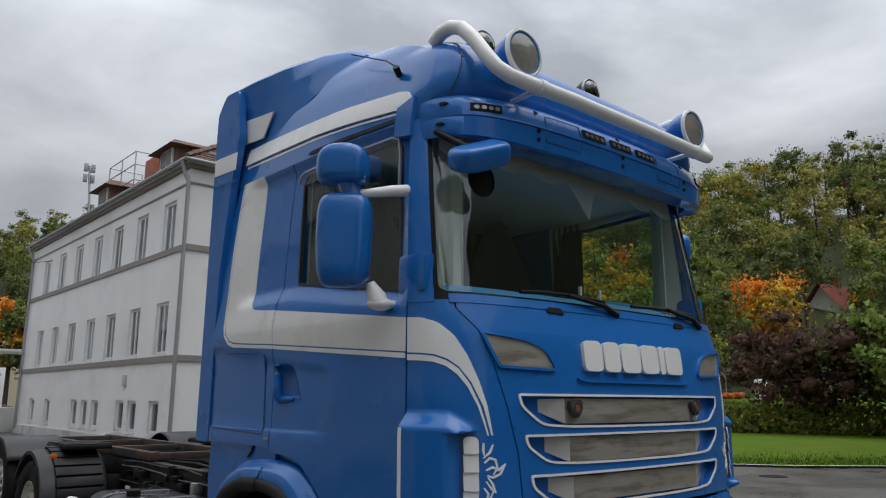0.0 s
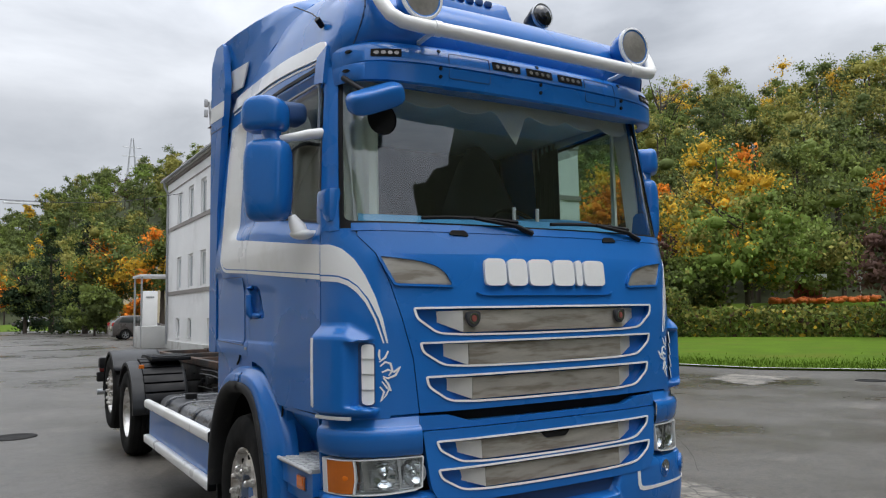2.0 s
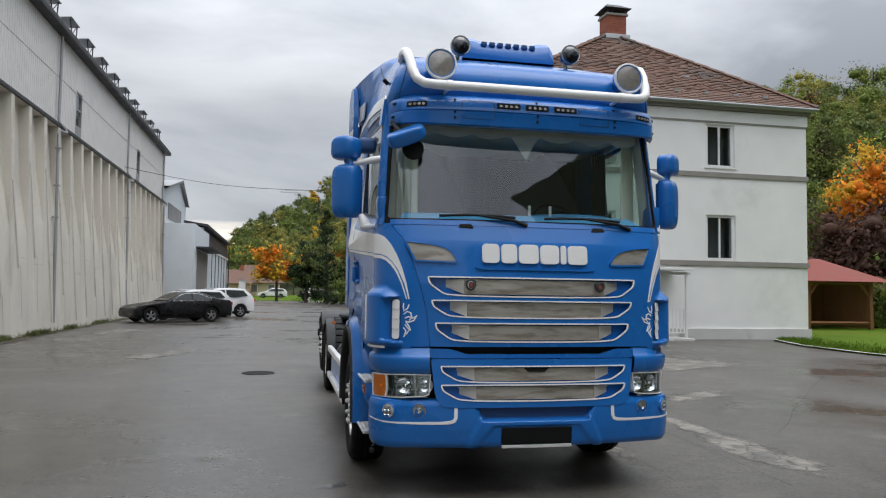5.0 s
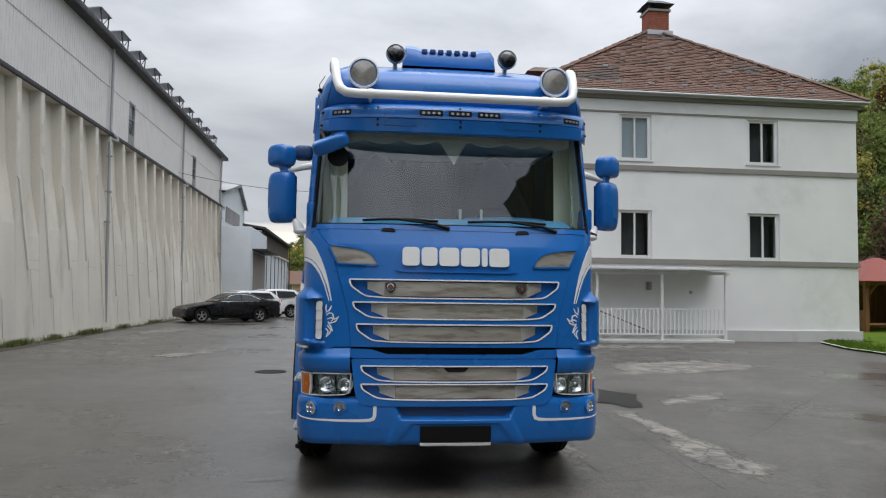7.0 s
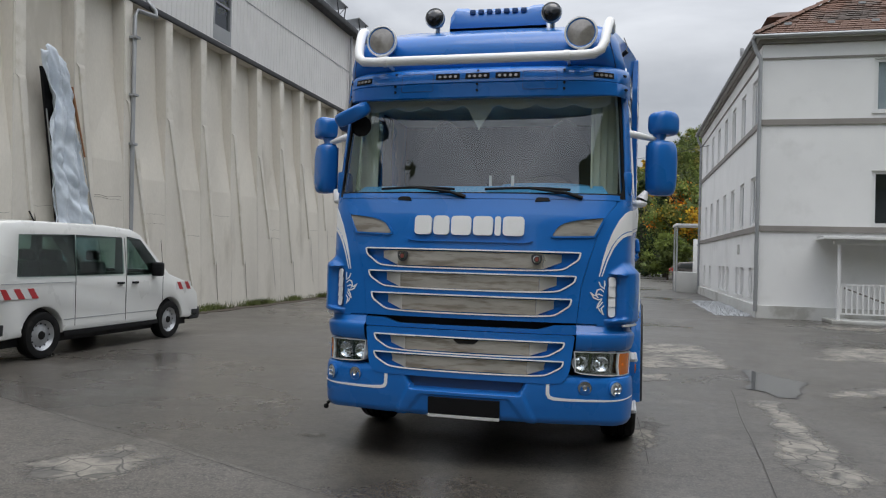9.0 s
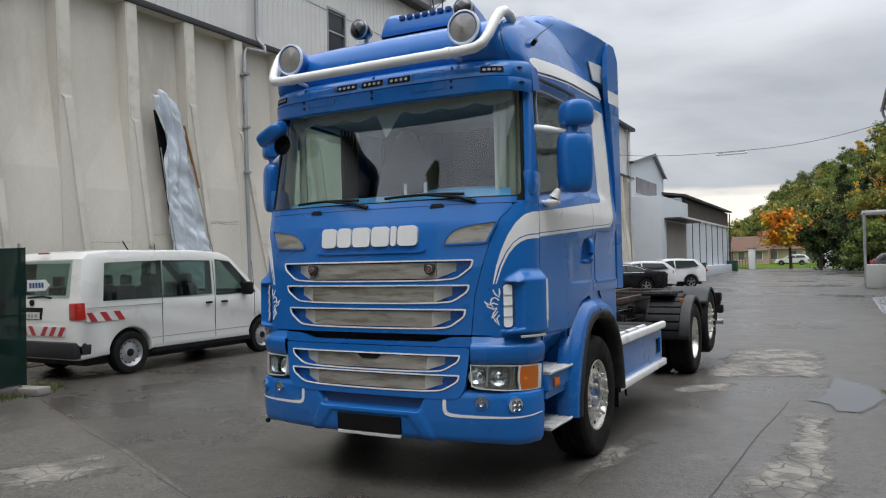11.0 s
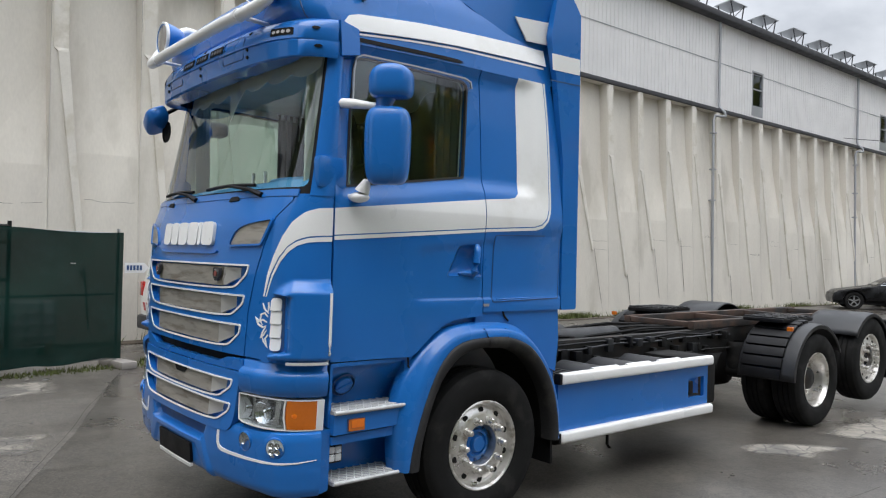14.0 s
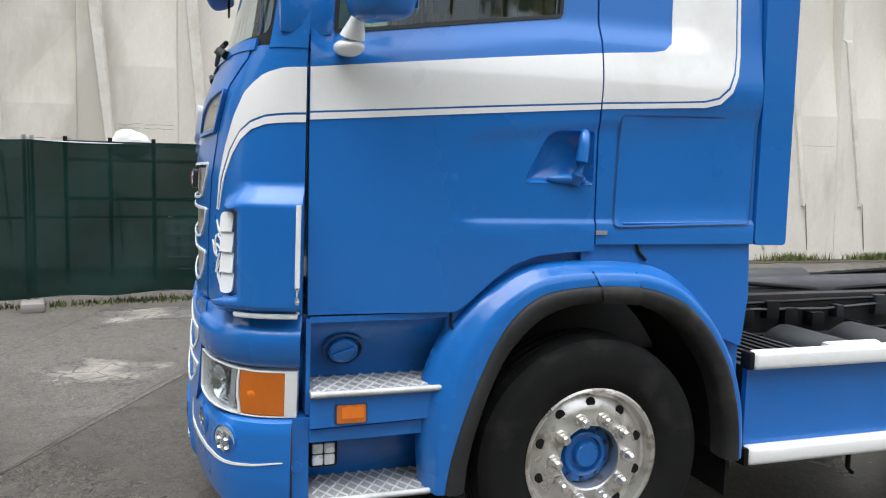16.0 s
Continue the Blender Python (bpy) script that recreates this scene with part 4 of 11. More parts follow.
for y in (23.4, 30.3):
    dormer = empty("dormer", None)
    dormer.parent = office
    box("cheek", (6.2, y - 0.8, 9.2), (8.2, y + 0.8, 10.3), M_TILE, dormer, 0.01)
    box("dormer_window", (6.14, y - 0.55, 9.6), (6.21, y + 0.55, 10.25), M_PVC, dormer, 0.01)
    box("dormer_pane", (6.125, y - 0.47, 9.66), (6.145, y - 0.03, 10.2), M_ROOM, dormer, 0)
    box("dormer_pane", (6.125, y + 0.03, 9.66), (6.145, y + 0.47, 10.2), M_ROOM, dormer, 0)
    mesh("dormer_roof", [(5.85, y - 1.1, 10.25), (5.85, y + 1.1, 10.25), (6.4, y, 10.75), (8.4, y - 1.1, 10.3), (8.4, y + 1.1, 10.3), (8.4, y, 10.75)], [(0, 1, 2), (0, 2, 5, 3), (1, 4, 5, 2), (0, 3, 4, 1)], M_TILE, dormer)
box("side_chimney", (6.6, 25.9, 9.4), (7.2, 26.8, 10.75), M_BRICK, office, 0.01)
cage = empty("roof_railing", None)
cage.parent = office
for z in (9.7, 10.3, 10.95, 11.5):
    for p, q in (((6.6, 28.0, z), (6.6, 31.2, z)), ((6.6, 28.0, z), (8.0, 28.0, z)), ((6.6, 31.2, z), (8.0, 31.2, z))):
        tube("rail", [p, q], 0.025, M_GALV, cage, sides=6)
for x, y in ((6.6, 28.0), (6.6, 29.6), (6.6, 31.2), (8.0, 28.0), (8.0, 31.2), (7.3, 28.0)):
    tube("post", [(x, y, 9.0), (x, y, 11.5)], 0.025, M_GALV, cage, sides=6)
for x, y, drop in ((5.02, 18.5, 0.25), (5.02, 36.0, 0.25)):
    tube("downpipe", [(4.84, y, 8.42), (4.9, y, 8.1), (5.05, y, 7.8), (5.05, y, 0.2)], 0.06, M_ZINC, office, "grey zinc downpipe")
tube("gutter", [(4.83, 18.27, 8.45), (4.83, 36.6, 8.45)], 0.055, M_ZINC, office)
tube("gutter", [(4.83, 18.27, 8.45), (17.3, 18.27, 8.45)], 0.055, M_ZINC, office)
box("wall_lamp", (9.15, 18.5, 1.72), (9.32, 18.62, 2.0), M_ZINC, office, 0.02)
box("wall_socket", (10.7, 18.55, 1.62), (10.8, 18.62, 1.72), M_ZINC, office, 0.02)
box("wall_vent", (5.1, 22.5, 1.95), (5.16, 22.8, 2.3), M_PLINTH, office, 0.01)

porch = empty("entrance_canopy", None, "white tubular entrance canopy with railing and translucent roof", "canopy")
for x in (7.1, 9.3, 11.5):
    box("post", (x - 0.04, 17.58, 0.0), (x + 0.04, 17.66, 2.3), M_PVC, porch, 0.01)
box("front_beam", (6.95, 17.56, 2.24), (11.65, 17.68, 2.34), M_PVC, porch, 0.01)
for i in range(7):
    x = 6.7 + i * 0.8
    box("rafter", (x - 0.03, 17.4, -0.03), (x + 0.03, 18.55, 0.03), M_PVC, porch, 0, m=Matrix.Translation((0, 0, 2.42)))
for i in range(6):
    box("roof_pane", (6.73 + i * 0.8, 17.33, 2.46), (7.47 + i * 0.8, 18.58, 2.475), M_PORCHROOF, porch, 0)
box("eaves_bar", (6.62, 17.30, 2.38), (11.58, 17.36, 2.47), M_PVC, porch, 0.01)
for z in (0.28, 1.1):
    box("rail", (7.1, 17.6, z - 0.02), (11.5, 17.64, z + 0.02), M_PVC, porch, 0)
for i in range(31):
    x = 7.1 + (i + 0.5) * 4.4 / 31
    box("baluster", (x - 0.022, 17.61, 0.28), (x + 0.022, 17.64, 1.1), M_PVC, porch, 0)
box("step", (6.9, 17.4, 0), (11.7, 18.6, 0.1), M_PLINTH, porch, 0.01)
tube("stair_rail", [(7.4, 18.2, 1.0), (9.1, 18.2, 0.35)], 0.025, M_BAND, porch)
side_porch = empty("side_canopy", None, "small white side entrance canopy with steps", "canopy")
box("canopy_roof", (3.9, 36.6, 3.6), (5.6, 39.0, 3.72), M_PVC, side_porch, 0.02)
for y in (36.8, 38.8):
    tube("canopy_post", [(4.0, y, 0), (4.0, y, 3.6)], 0.05, M_GALV, side_porch)
box("stair_wall", (4.0, 36.5, 0), (5.2, 38.8, 1.1), M_PLINTH, side_porch, 0.02)

gravel = []
gr = random.Random(9)
gvs, gfs = [], []
for i in range(1400):
    x, y, s = gr.uniform(4.0, 5.05), gr.uniform(18.9, 27.0), gr.uniform(0.03, 0.11)
    z = s * 0.4
    b = len(gvs)
    pts = [(x + s * gr.uniform(0.6, 1) * math.cos(a), y + s * gr.uniform(0.6, 1) * math.sin(a), z * gr.uniform(0, 0.5)) for a in (0, 1.57, 3.14, 4.71)]
    gvs += pts + [(x, y, z * 2)]
    gfs += [(b, b + 1, b + 4), (b + 1, b + 2, b + 4), (b + 2, b + 3, b + 4), (b + 3, b, b + 4)]
tagged(mesh("rubble", gvs, gfs, M_ZINC), "grey broken stone strip along white building", "gravel", kind="stuff")

# ---- the garden pavilion ----
pav = empty("garden_pavilion", None, "open timber pavilion with red hipped roof on lawn", "pavilion")
PX0, PX1, PY0, PY1 = 22.0, 25.6, 25.0, 28.4
for x in (PX0 + 0.1, PX1 - 0.1):
    for y in (PY0 + 0.1, PY1 - 0.1):
        box("post", (x - 0.09, y - 0.09, 0), (x + 0.09, y + 0.09, 2.3), M_WOOD, pav, 0.01)
for i in range(14):
    x = PX0 + 0.1 + i * 0.25
    box("back_plank", (x, PY1 - 0.14, 0.1), (x + 0.235, PY1 - 0.08, 2.2), M_WOOD, pav, 0)
for i in range(13):
    y = PY0 + 0.15 + i * 0.25
    box("side_plank", (PX1 - 0.12, y, 0.1), (PX1 - 0.07, y + 0.235, 2.2), M_WOOD, pav, 0)
    box("side_plank", (PX0 + 0.07, y, 0.1), (PX0 + 0.12, y + 0.235, 1.0), M_WOOD, pav, 0)
for p, q in (((PX0, PY0 + 0.1, 2.25), (PX1, PY0 + 0.1, 2.25)), ((PX0 + 0.1, PY0, 2.25), (PX0 + 0.1, PY1, 2.25)), ((PX0 + 0.1, PY0 + 0.1, 1.6), (PX0 + 0.7, PY0 + 0.1, 2.25)), ((PX1 - 0.1, PY0 + 0.1, 1.6), (PX1 - 0.7, PY0 + 0.1, 2.25)), ((PX0, PY0 + 0.15, 0.35), (PX1, PY0 + 0.15, 0.35))):
    tube("beam", [p, q], 0.08, M_WOOD, pav, sides=4, smooth=0)
cx, cy = (PX0 + PX1) / 2, (PY0 + PY1) / 2
mesh("roof", [(PX0 - 0.6, PY0 - 0.6, 2.3), (PX1 + 0.6, PY0 - 0.6, 2.3), (PX1 + 0.6, PY1 + 0.6, 2.3), (PX0 - 0.6, PY1 + 0.6, 2.3), (cx - 0.2, cy, 3.45), (cx + 0.2, cy, 3.45)], [(0, 1, 5, 4), (1, 2, 5), (2, 3, 4, 5), (3, 0, 4), (0, 1, 2, 3)], M_REDROOF, pav, "red shingle roof")

# ---- hanging street lamp ----
street_lamp = empty("hanging_street_lamp", None, "long tube street lamp hung on a wire", "street lamp")
for p, q in (((-9.6, 33, 7.4), (-1.5, 33, 6.62)), ((-1.5, 33, 6.62), (5.15, 33, 7.4))):
    pts = [Vector(p).lerp(Vector(q), t / 10) - Vector((0, 0, 0.25 * math.sin(math.pi * t / 10))) for t in range(11)]
    tube("wire", pts, 0.012, M_ROOFEDGE, street_lamp, sides=4)
box("lamp_body", (-2.2, 32.93, 6.47), (-0.8, 33.07, 6.56), M_TUBE, street_lamp, 0.03)
box("lamp_cap", (-2.1, 32.95, 6.56), (-0.9, 33.05, 6.6), M_GALV, street_lamp, 0.01)

# ---- the end of the yard: gate, signs, houses ----
for x in (-7.2, 1.3):
    pillar = empty("gate_pillar", None, "white gate pillar at the end of the yard", "pillar", "gate pillars")
    pillar.location = (x, 97, 0)
    box("shaft", (-0.4, -0.4, 0), (0.4, 0.4, 2.6), M_PVC, pillar, 0.02)
    box("cap", (-0.48, -0.48, 2.6), (0.48, 0.48, 2.72), M_ZINC, pillar, 0.02)
gate = empty("metal_fence", None, "thin metal fence beside the gate pillar", "fence")
for i in range(24):
    tube("bar", [(-15.5 + i * 0.34, 97, 0), (-15.5 + i * 0.34, 97, 1.5)], 0.03, M_ROOFEDGE, gate, sides=5)
for z in (0.2, 1.45):
    tube("rail", [(-15.6, 97, z), (-7.6, 97, z)], 0.03, M_ROOFEDGE, gate, sides=5)
verge = mesh("verge", [(-60, 99, 0.03), (60, 99, 0.03), (60, 130, 0.6), (-60, 130, 0.6)], [(0, 1, 2, 3)], M_GRASS)
tagged(verge, "green grass verge beyond the gate", "verge", kind="structure")
pylon_sign = empty("sign_pillar", None, "tall white sign pillar near the white building", "sign")
box("panel", (5.75, 46.9, 0.3), (6.65, 47.2, 3.2), M_PVC, pylon_sign, 0.02)
box("foot", (5.65, 46.8, 0), (6.75, 47.3, 0.3), M_PLINTH, pylon_sign, 0.02)
box("writing_bar", (5.95, 46.885, 2.75), (6.45, 46.897, 2.85), M_ZINC, pylon_sign, 0)


def house(x, y, w, d, h, rise, wall_mat, roof_mat, label, turn=0):
    ob = empty("house", pose(x, y, 0, 0, 0, turn), label, "house")
    mesh("wall", [(-w / 2, -d / 2, -3), (w / 2, -d / 2, -3), (w / 2, d / 2, -3), (-w / 2, d / 2, -3), (-w / 2, -d / 2, h), (w / 2, -d / 2, h), (w / 2, d / 2, h), (-w / 2, d / 2, h), (-w / 2, 0, h + rise), (w / 2, 0, h + rise)],
         [(0, 1, 5, 4), (2, 3, 7, 6), (1, 2, 6, 9, 5), (3, 0, 4, 8, 7)], wall_mat, ob)
    mesh("roof", [(-w / 2 - 0.5, -d / 2 - 0.6, h - 0.25), (w / 2 + 0.5, -d / 2 - 0.6, h - 0.25), (w / 2 + 0.5, 0, h + rise + 0.15), (-w / 2 - 0.5, 0, h + rise + 0.15), (-w / 2 - 0.5, d / 2 + 0.6, h - 0.25), (w / 2 + 0.5, d / 2 + 0.6, h - 0.25)], [(0, 1, 2, 3), (3, 2, 5, 4)], roof_mat, ob)
    k = max(2, int(w / 3))
    for i in range(k):
        px = -w / 2 + (i + 0.5) * w / k
        for z in (1.0, 3.7)[: 1 + (h > 5)]:
            win = box("window", (px - 0.55, -d / 2 - 0.05, z), (px + 0.55, -d / 2 + 0.02, z + 1.4), M_PVC, ob, 0)
            box("pane", (px - 0.45, -d / 2 - 0.07, z + 0.1), (px + 0.45, -d / 2 - 0.05, z + 1.3), M_ROOM, win, 0)
    box("chimney", (-0.3 + w / 5, -0.3, h + rise - 0.6), (0.3 + w / 5, 0.3, h + rise + 0.9), M_BRICK, ob, 0)
    return ob


house(-9.6, 122, 5.0, 8, 2.7, 1.9, M_PINK, M_TILE, "salmon rendered house with brown roof beyond the gate")
house(-24, 128, 10, 9, 5.5, 3.5, M_YELLOWHOUSE, M_TILE, "cream rendered house with brown roof")
house(-5.2, 126, 5.5, 8, 2.9, 2.6, M_YELLOWHOUSE, M_TILE, "low cream house behind trees beyond the gate")
house(18, 100, 9, 11, 6.0, 4.0, M_YELLOWHOUSE, M_TILE, "cream house with steep brown roof behind maples", 80)
hill_house = house(71.3, 26.0, 3.0, 4.2, 2.4, 2.5, M_RENDER, M_REDROOF, "small white house with red roof on the slope", -17)
hill_house.location.z = 7.5


# ================= woods, trees and hedges =================
SKYLINE = [(-30, 2.0), (-12, 0.6), (-6.5, 0.8), (-5.6, 1.4), (-4.2, 3.4), (-2, 4.9), (0, 5.9), (2.5, 7.4), (5, 9.2), (10, 11.0), (15, 12.2), (25, 13.2), (38, 14.4), (45, 15.0), (50, 16.3), (58, 15.3), (62, 16.4), (71, 17.2), (80, 15.0), (100, 13.5), (125, 12), (150, 8), (180, 6), (330, 2.0)]
FAR = [(-30, 430), (-8, 400), (0, 320), (10, 260), (25, 190), (38, 125), (45, 108), (60, 100), (130, 100), (180, 150), (330, 430)]
NEAR = [(-30, 230), (-8, 200), (10, 130), (25, 95), (38, 60), (60, 54), (130, 58), (180, 90), (330, 230)]


def hill_height(x, y):
    r = math.hypot(x, y)
    az = math.degrees(math.atan2(x, y))
    if az < -30:
        az += 360
    r0, r1 = lerp_table(NEAR, az), lerp_table(FAR, az)
    top = max(1.0, r1 * math.tan(radians(lerp_table(SKYLINE, az) + 0.7)) - 7.5)
    t = min(1.25, max(0.0, (r - r0) / (r1 - r0)))
    return top * (t if t < 1 else 1 + (t - 1) * 0.3) ** 1.1


def hill():
    vs, fs = [], []
    na, nr = 150, 22
    for i in range(na):
        az = -30 + 360 * i / na
        r0, r1 = lerp_table(NEAR, az if az <= 330 else 330), lerp_table(FAR, az)
        for j in range(nr + 1):
            r = r0 + (r1 * 1.5 - r0) * j / nr
            x, y = r * math.sin(radians(az)), r * math.cos(radians(az))
            vs.append((x, y, hill_height(x, y) + 0.02 - (0.2 if j == 0 else 0)))
    for i in range(na):
        i2 = (i + 1) % na
        for j in range(nr):
            fs.append((i * (nr + 1) + j, i2 * (nr + 1) + j, i2 * (nr + 1) + j + 1, i * (nr + 1) + j + 1))
    return tagged(mesh("hillside", vs, fs, M_HILL, None, "", 60), "wooded hillside rising behind the yard", "hill", kind="structure")


hill()


def leaves(points, sizes, mats, kind, name, parent=None, centres=None, cores=()):
    """Small leaf clumps as one mesh, turned outwards from the middles of their boughs; cores: (middle, radii, material)
    of solid lumps added inside to block light.
    """
    n = len(points)
    d = rng.normal(size=(n, 3))
    d /= np.linalg.norm(d, axis=1)[:, None]
    e = np.cross(d, rng.normal(size=(n, 3)))
    e /= np.linalg.norm(e, axis=1)[:, None]
    f = np.cross(d, e)
    s = sizes[:, None]
    vs = np.empty((n, 4, 3))
    vs[:, 0] = points - d * s * rng.uniform(0.5, 1.0, (n, 1))
    vs[:, 1] = points + e * s * rng.uniform(0.35, 0.8, (n, 1)) + f * s * 0.25
    vs[:, 2] = points + d * s * rng.uniform(0.5, 1.0, (n, 1))
    vs[:, 3] = points - e * s * rng.uniform(0.35, 0.8, (n, 1)) + f * s * 0.2
    if centres is not None:
        out = points - centres
        out = out / (np.linalg.norm(out, axis=1)[:, None] + 1e-6)
        lit = out + 0.75 * rng.normal(size=(n, 3))
        lit /= np.linalg.norm(lit, axis=1)[:, None]
        geo = np.cross(vs[:, 2] - vs[:, 0], vs[:, 3] - vs[:, 1])
        turn = (geo * out).sum(axis=1) < 0
        vs[turn] = vs[turn][:, ::-1]
    k = len(cores)
    ball_v, ball_f = CORE
    total_v, nv = 4 * n + k * len(ball_v), len(ball_v)
    co = np.empty((total_v, 3))
    co[:4 * n] = vs.reshape(-1, 3)
    idx = [np.arange(4 * n, dtype=np.int32)]
    core_mats = np.empty(k * len(ball_f), dtype=np.int32)
    for q, (c, radii, mat) in enumerate(cores):
        co[4 * n + q * nv:4 * n + (q + 1) * nv] = c + ball_v * radii * rng.uniform(0.8, 1.15, (nv, 1))
        idx.append((ball_f + (4 * n + q * nv)).reshape(-1).astype(np.int32))
        core_mats[q * len(ball_f):(q + 1) * len(ball_f)] = mat
    idx = np.concatenate(idx)
    me = bpy.data.meshes.new(name)
    me.vertices.add(total_v)
    me.vertices.foreach_set("co", co.reshape(-1))
    me.loops.add(len(idx))
    me.loops.foreach_set("vertex_index", idx)
    me.polygons.add(n + k * len(ball_f))
    me.polygons.foreach_set("loop_start", np.concatenate([np.arange(0, 4 * n, 4), 4 * n + 3 * np.arange(k * len(ball_f))]).astype(np.int32))
    me.polygons.foreach_set("material_index", np.concatenate([mats.astype(np.int32), core_mats]))
    for m in LEAF:
        me.materials.append(m)
    me.update(calc_edges=True)
    if centres is not None:
        normals = np.empty((total_v, 3))
        normals[:4 * n] = np.repeat(lit, 4, axis=0)
        for q in range(k):
            normals[4 * n + q * nv:4 * n + (q + 1) * nv] = ball_v
        me.attributes.new("custom_normal", "FLOAT_VECTOR", "POINT").data.foreach_set("vector", normals.reshape(-1))
    ob = new(name, me)
    if parent:
        ob.parent = parent
    if kind:
        tagged(ob, kind=kind)
    return ob


core_bm = bmesh.new()
bmesh.ops.create_icosphere(core_bm, subdivisions=1, radius=1.0)
core_bm.verts.index_update()
CORE = (np.array([tuple(v.co) for v in core_bm.verts]), np.array([[v.index for v in f.verts] for f in core_bm.faces]))
core_bm.free()


def crown_points(centre, width, height, lobes, per_lobe, r0, flat=0.75, cone=False):
    """Points in the shells of many small boughs that together make an uneven crown, with each one's bough middle, and the boughs."""
    out, mid, boughs = [], [], []
    for k in range(lobes):
        if cone:
            t = r0.random() ** 1.3
            a = r0.uniform(0, 6.283)
            rad = width / 2 * (1 - t) * r0.uniform(0.55, 1.0)
            c = np.array((rad * math.cos(a), rad * math.sin(a), -height / 2 + height * t))
            size = width * 0.16 * (1.15 - t) + 0.15
        else:
            v = np.array((r0.gauss(0, 1), r0.gauss(0, 1), r0.gauss(0, 1)))
            v = v / np.linalg.norm(v) * r0.uniform(0.30, 1.0)
            if v[2] < -0.5:
                v[2] *= 0.6
            c = v * np.array((width / 2, width / 2, height / 2))
            size = (0.09 + 0.12 * r0.random()) * min(width, height)
        p = rng.normal(size=(per_lobe, 3))
        p /= np.linalg.norm(p, axis=1)[:, None]
        p *= size * rng.uniform(0.25, 1.35, (per_lobe, 1)) * np.array((1, 1, flat))
        c = c + np.array(centre)
        out.append(p + c)
        # a leaf looks out partly from its bough and partly from the whole crown
        mid.append(np.repeat((0.6 * c + 0.4 * (np.array(centre) - np.array((0, 0, 0.25 * height))))[None], per_lobe, axis=0))
        boughs.append((c, size * 0.42 * np.array((1, 1, flat))))
    return np.concatenate(out), np.concatenate(mid), boughs


def woods():
    r0 = random.Random(21)
    pts, sizes, mats, mids, cores = [], [], [], [], []
    trunks_v, trunks_f = [], []

    def grow(x, y, z, h, w, mix, per, leaf):
        c = r0.choices(range(len(mix)), mix)[0]
        p, mid, boughs = crown_points((x, y, z + h * 0.6), w, h * 0.85, 16, int(0.6 * per), r0)
        pts.append(p)
        mids.append(mid)
        cores.extend((cc, rr_, c) for cc, rr_ in boughs)
        sizes.append(np.full(len(p), leaf) * rng.uniform(0.6, 1.3, len(p)))
        alt = r0.choices(range(len(mix)), mix)[0]
        mats.append(np.where(rng.random(len(p)) < 0.92, c, alt))
        b = len(trunks_v)
        for k in range(5):
            a = k * 1.2566
            trunks_v.append((x + 0.18 * math.cos(a), y + 0.18 * math.sin(a), z - 1))
            trunks_v.append((x + 0.08 * math.cos(a), y + 0.08 * math.sin(a), z + h * 0.8))
        for k in range(5):
            k2 = (k + 1) % 5
            trunks_f.append((b + 2 * k, b + 2 * k2, b + 2 * k2 + 1, b + 2 * k + 1))

    def belt(az0, az1, mix, density, hmin, hmax, per, leaf):
        az = az0
        while az < az1:
            n0, f0 = lerp_table(NEAR, az), lerp_table(FAR, az)
            step = density
            r = n0 + r0.uniform(0, step)
            while r < f0 * 1.06:
                a = az + r0.uniform(-0.5, 0.5) * math.degrees(step / r)
                rr = r + r0.uniform(-0.4, 0.4) * step
                x, y = rr * math.sin(radians(a)), rr * math.cos(radians(a))
                h = r0.uniform(hmin, hmax)
                if (61.5 < a < 67.5 and rr < 64) or (67.4 <= a < 73.0 and rr < 69) or (68.3 <= a < 72.2 and rr < 76):
                    # low scrub about the house and the maple
                    if 58 < rr < 70 or rr > 73 and abs(a - 70.2) > 1.3:
                        grow(x, y, hill_height(x, y), r0.uniform(1.4, 2.1), 3.6, (4, 5, 3, 0.3, 0, 0.4, 1), per, leaf)
                    r += step
                    continue
                grow(x, y, hill_height(x, y), h, h * r0.uniform(0.5, 0.8), mix, per, leaf)
                r += step
            az += math.degrees(density / ((n0 + f0) / 2))

    belt(-6.5, 30, (7, 5, 3, 0.25, 0.1, 0.3, 0.4), 7.2, 8.5, 12.5, 110, 0.33)
    belt(30, 78, (6, 5, 6, 0.8, 0.1, 0.5, 0.8), 4.8, 9, 13, 300, 0.17)
    belt(78, 140, (4, 4, 3, 1, 0.4, 1, 1), 11, 9, 14, 34, 0.8)
    belt(140, 330, (4, 4, 3, 0.6, 0.3, 1, 1), 34, 9, 14, 26, 1.2)
    leaves(np.concatenate(pts), np.concatenate(sizes), np.concatenate(mats), "", "woodland", None, np.concatenate(mids), cores)
    ob = bpy.data.objects["woodland"]
    tagged(ob, "mixed autumn woodland covering the hillside", "woods", kind="stuff")
    tagged(mesh("woodland_trunks", trunks_v, trunks_f, M_BARK), "grey-brown trunks of the hillside woods", "tree trunks", kind="stuff")


woods()


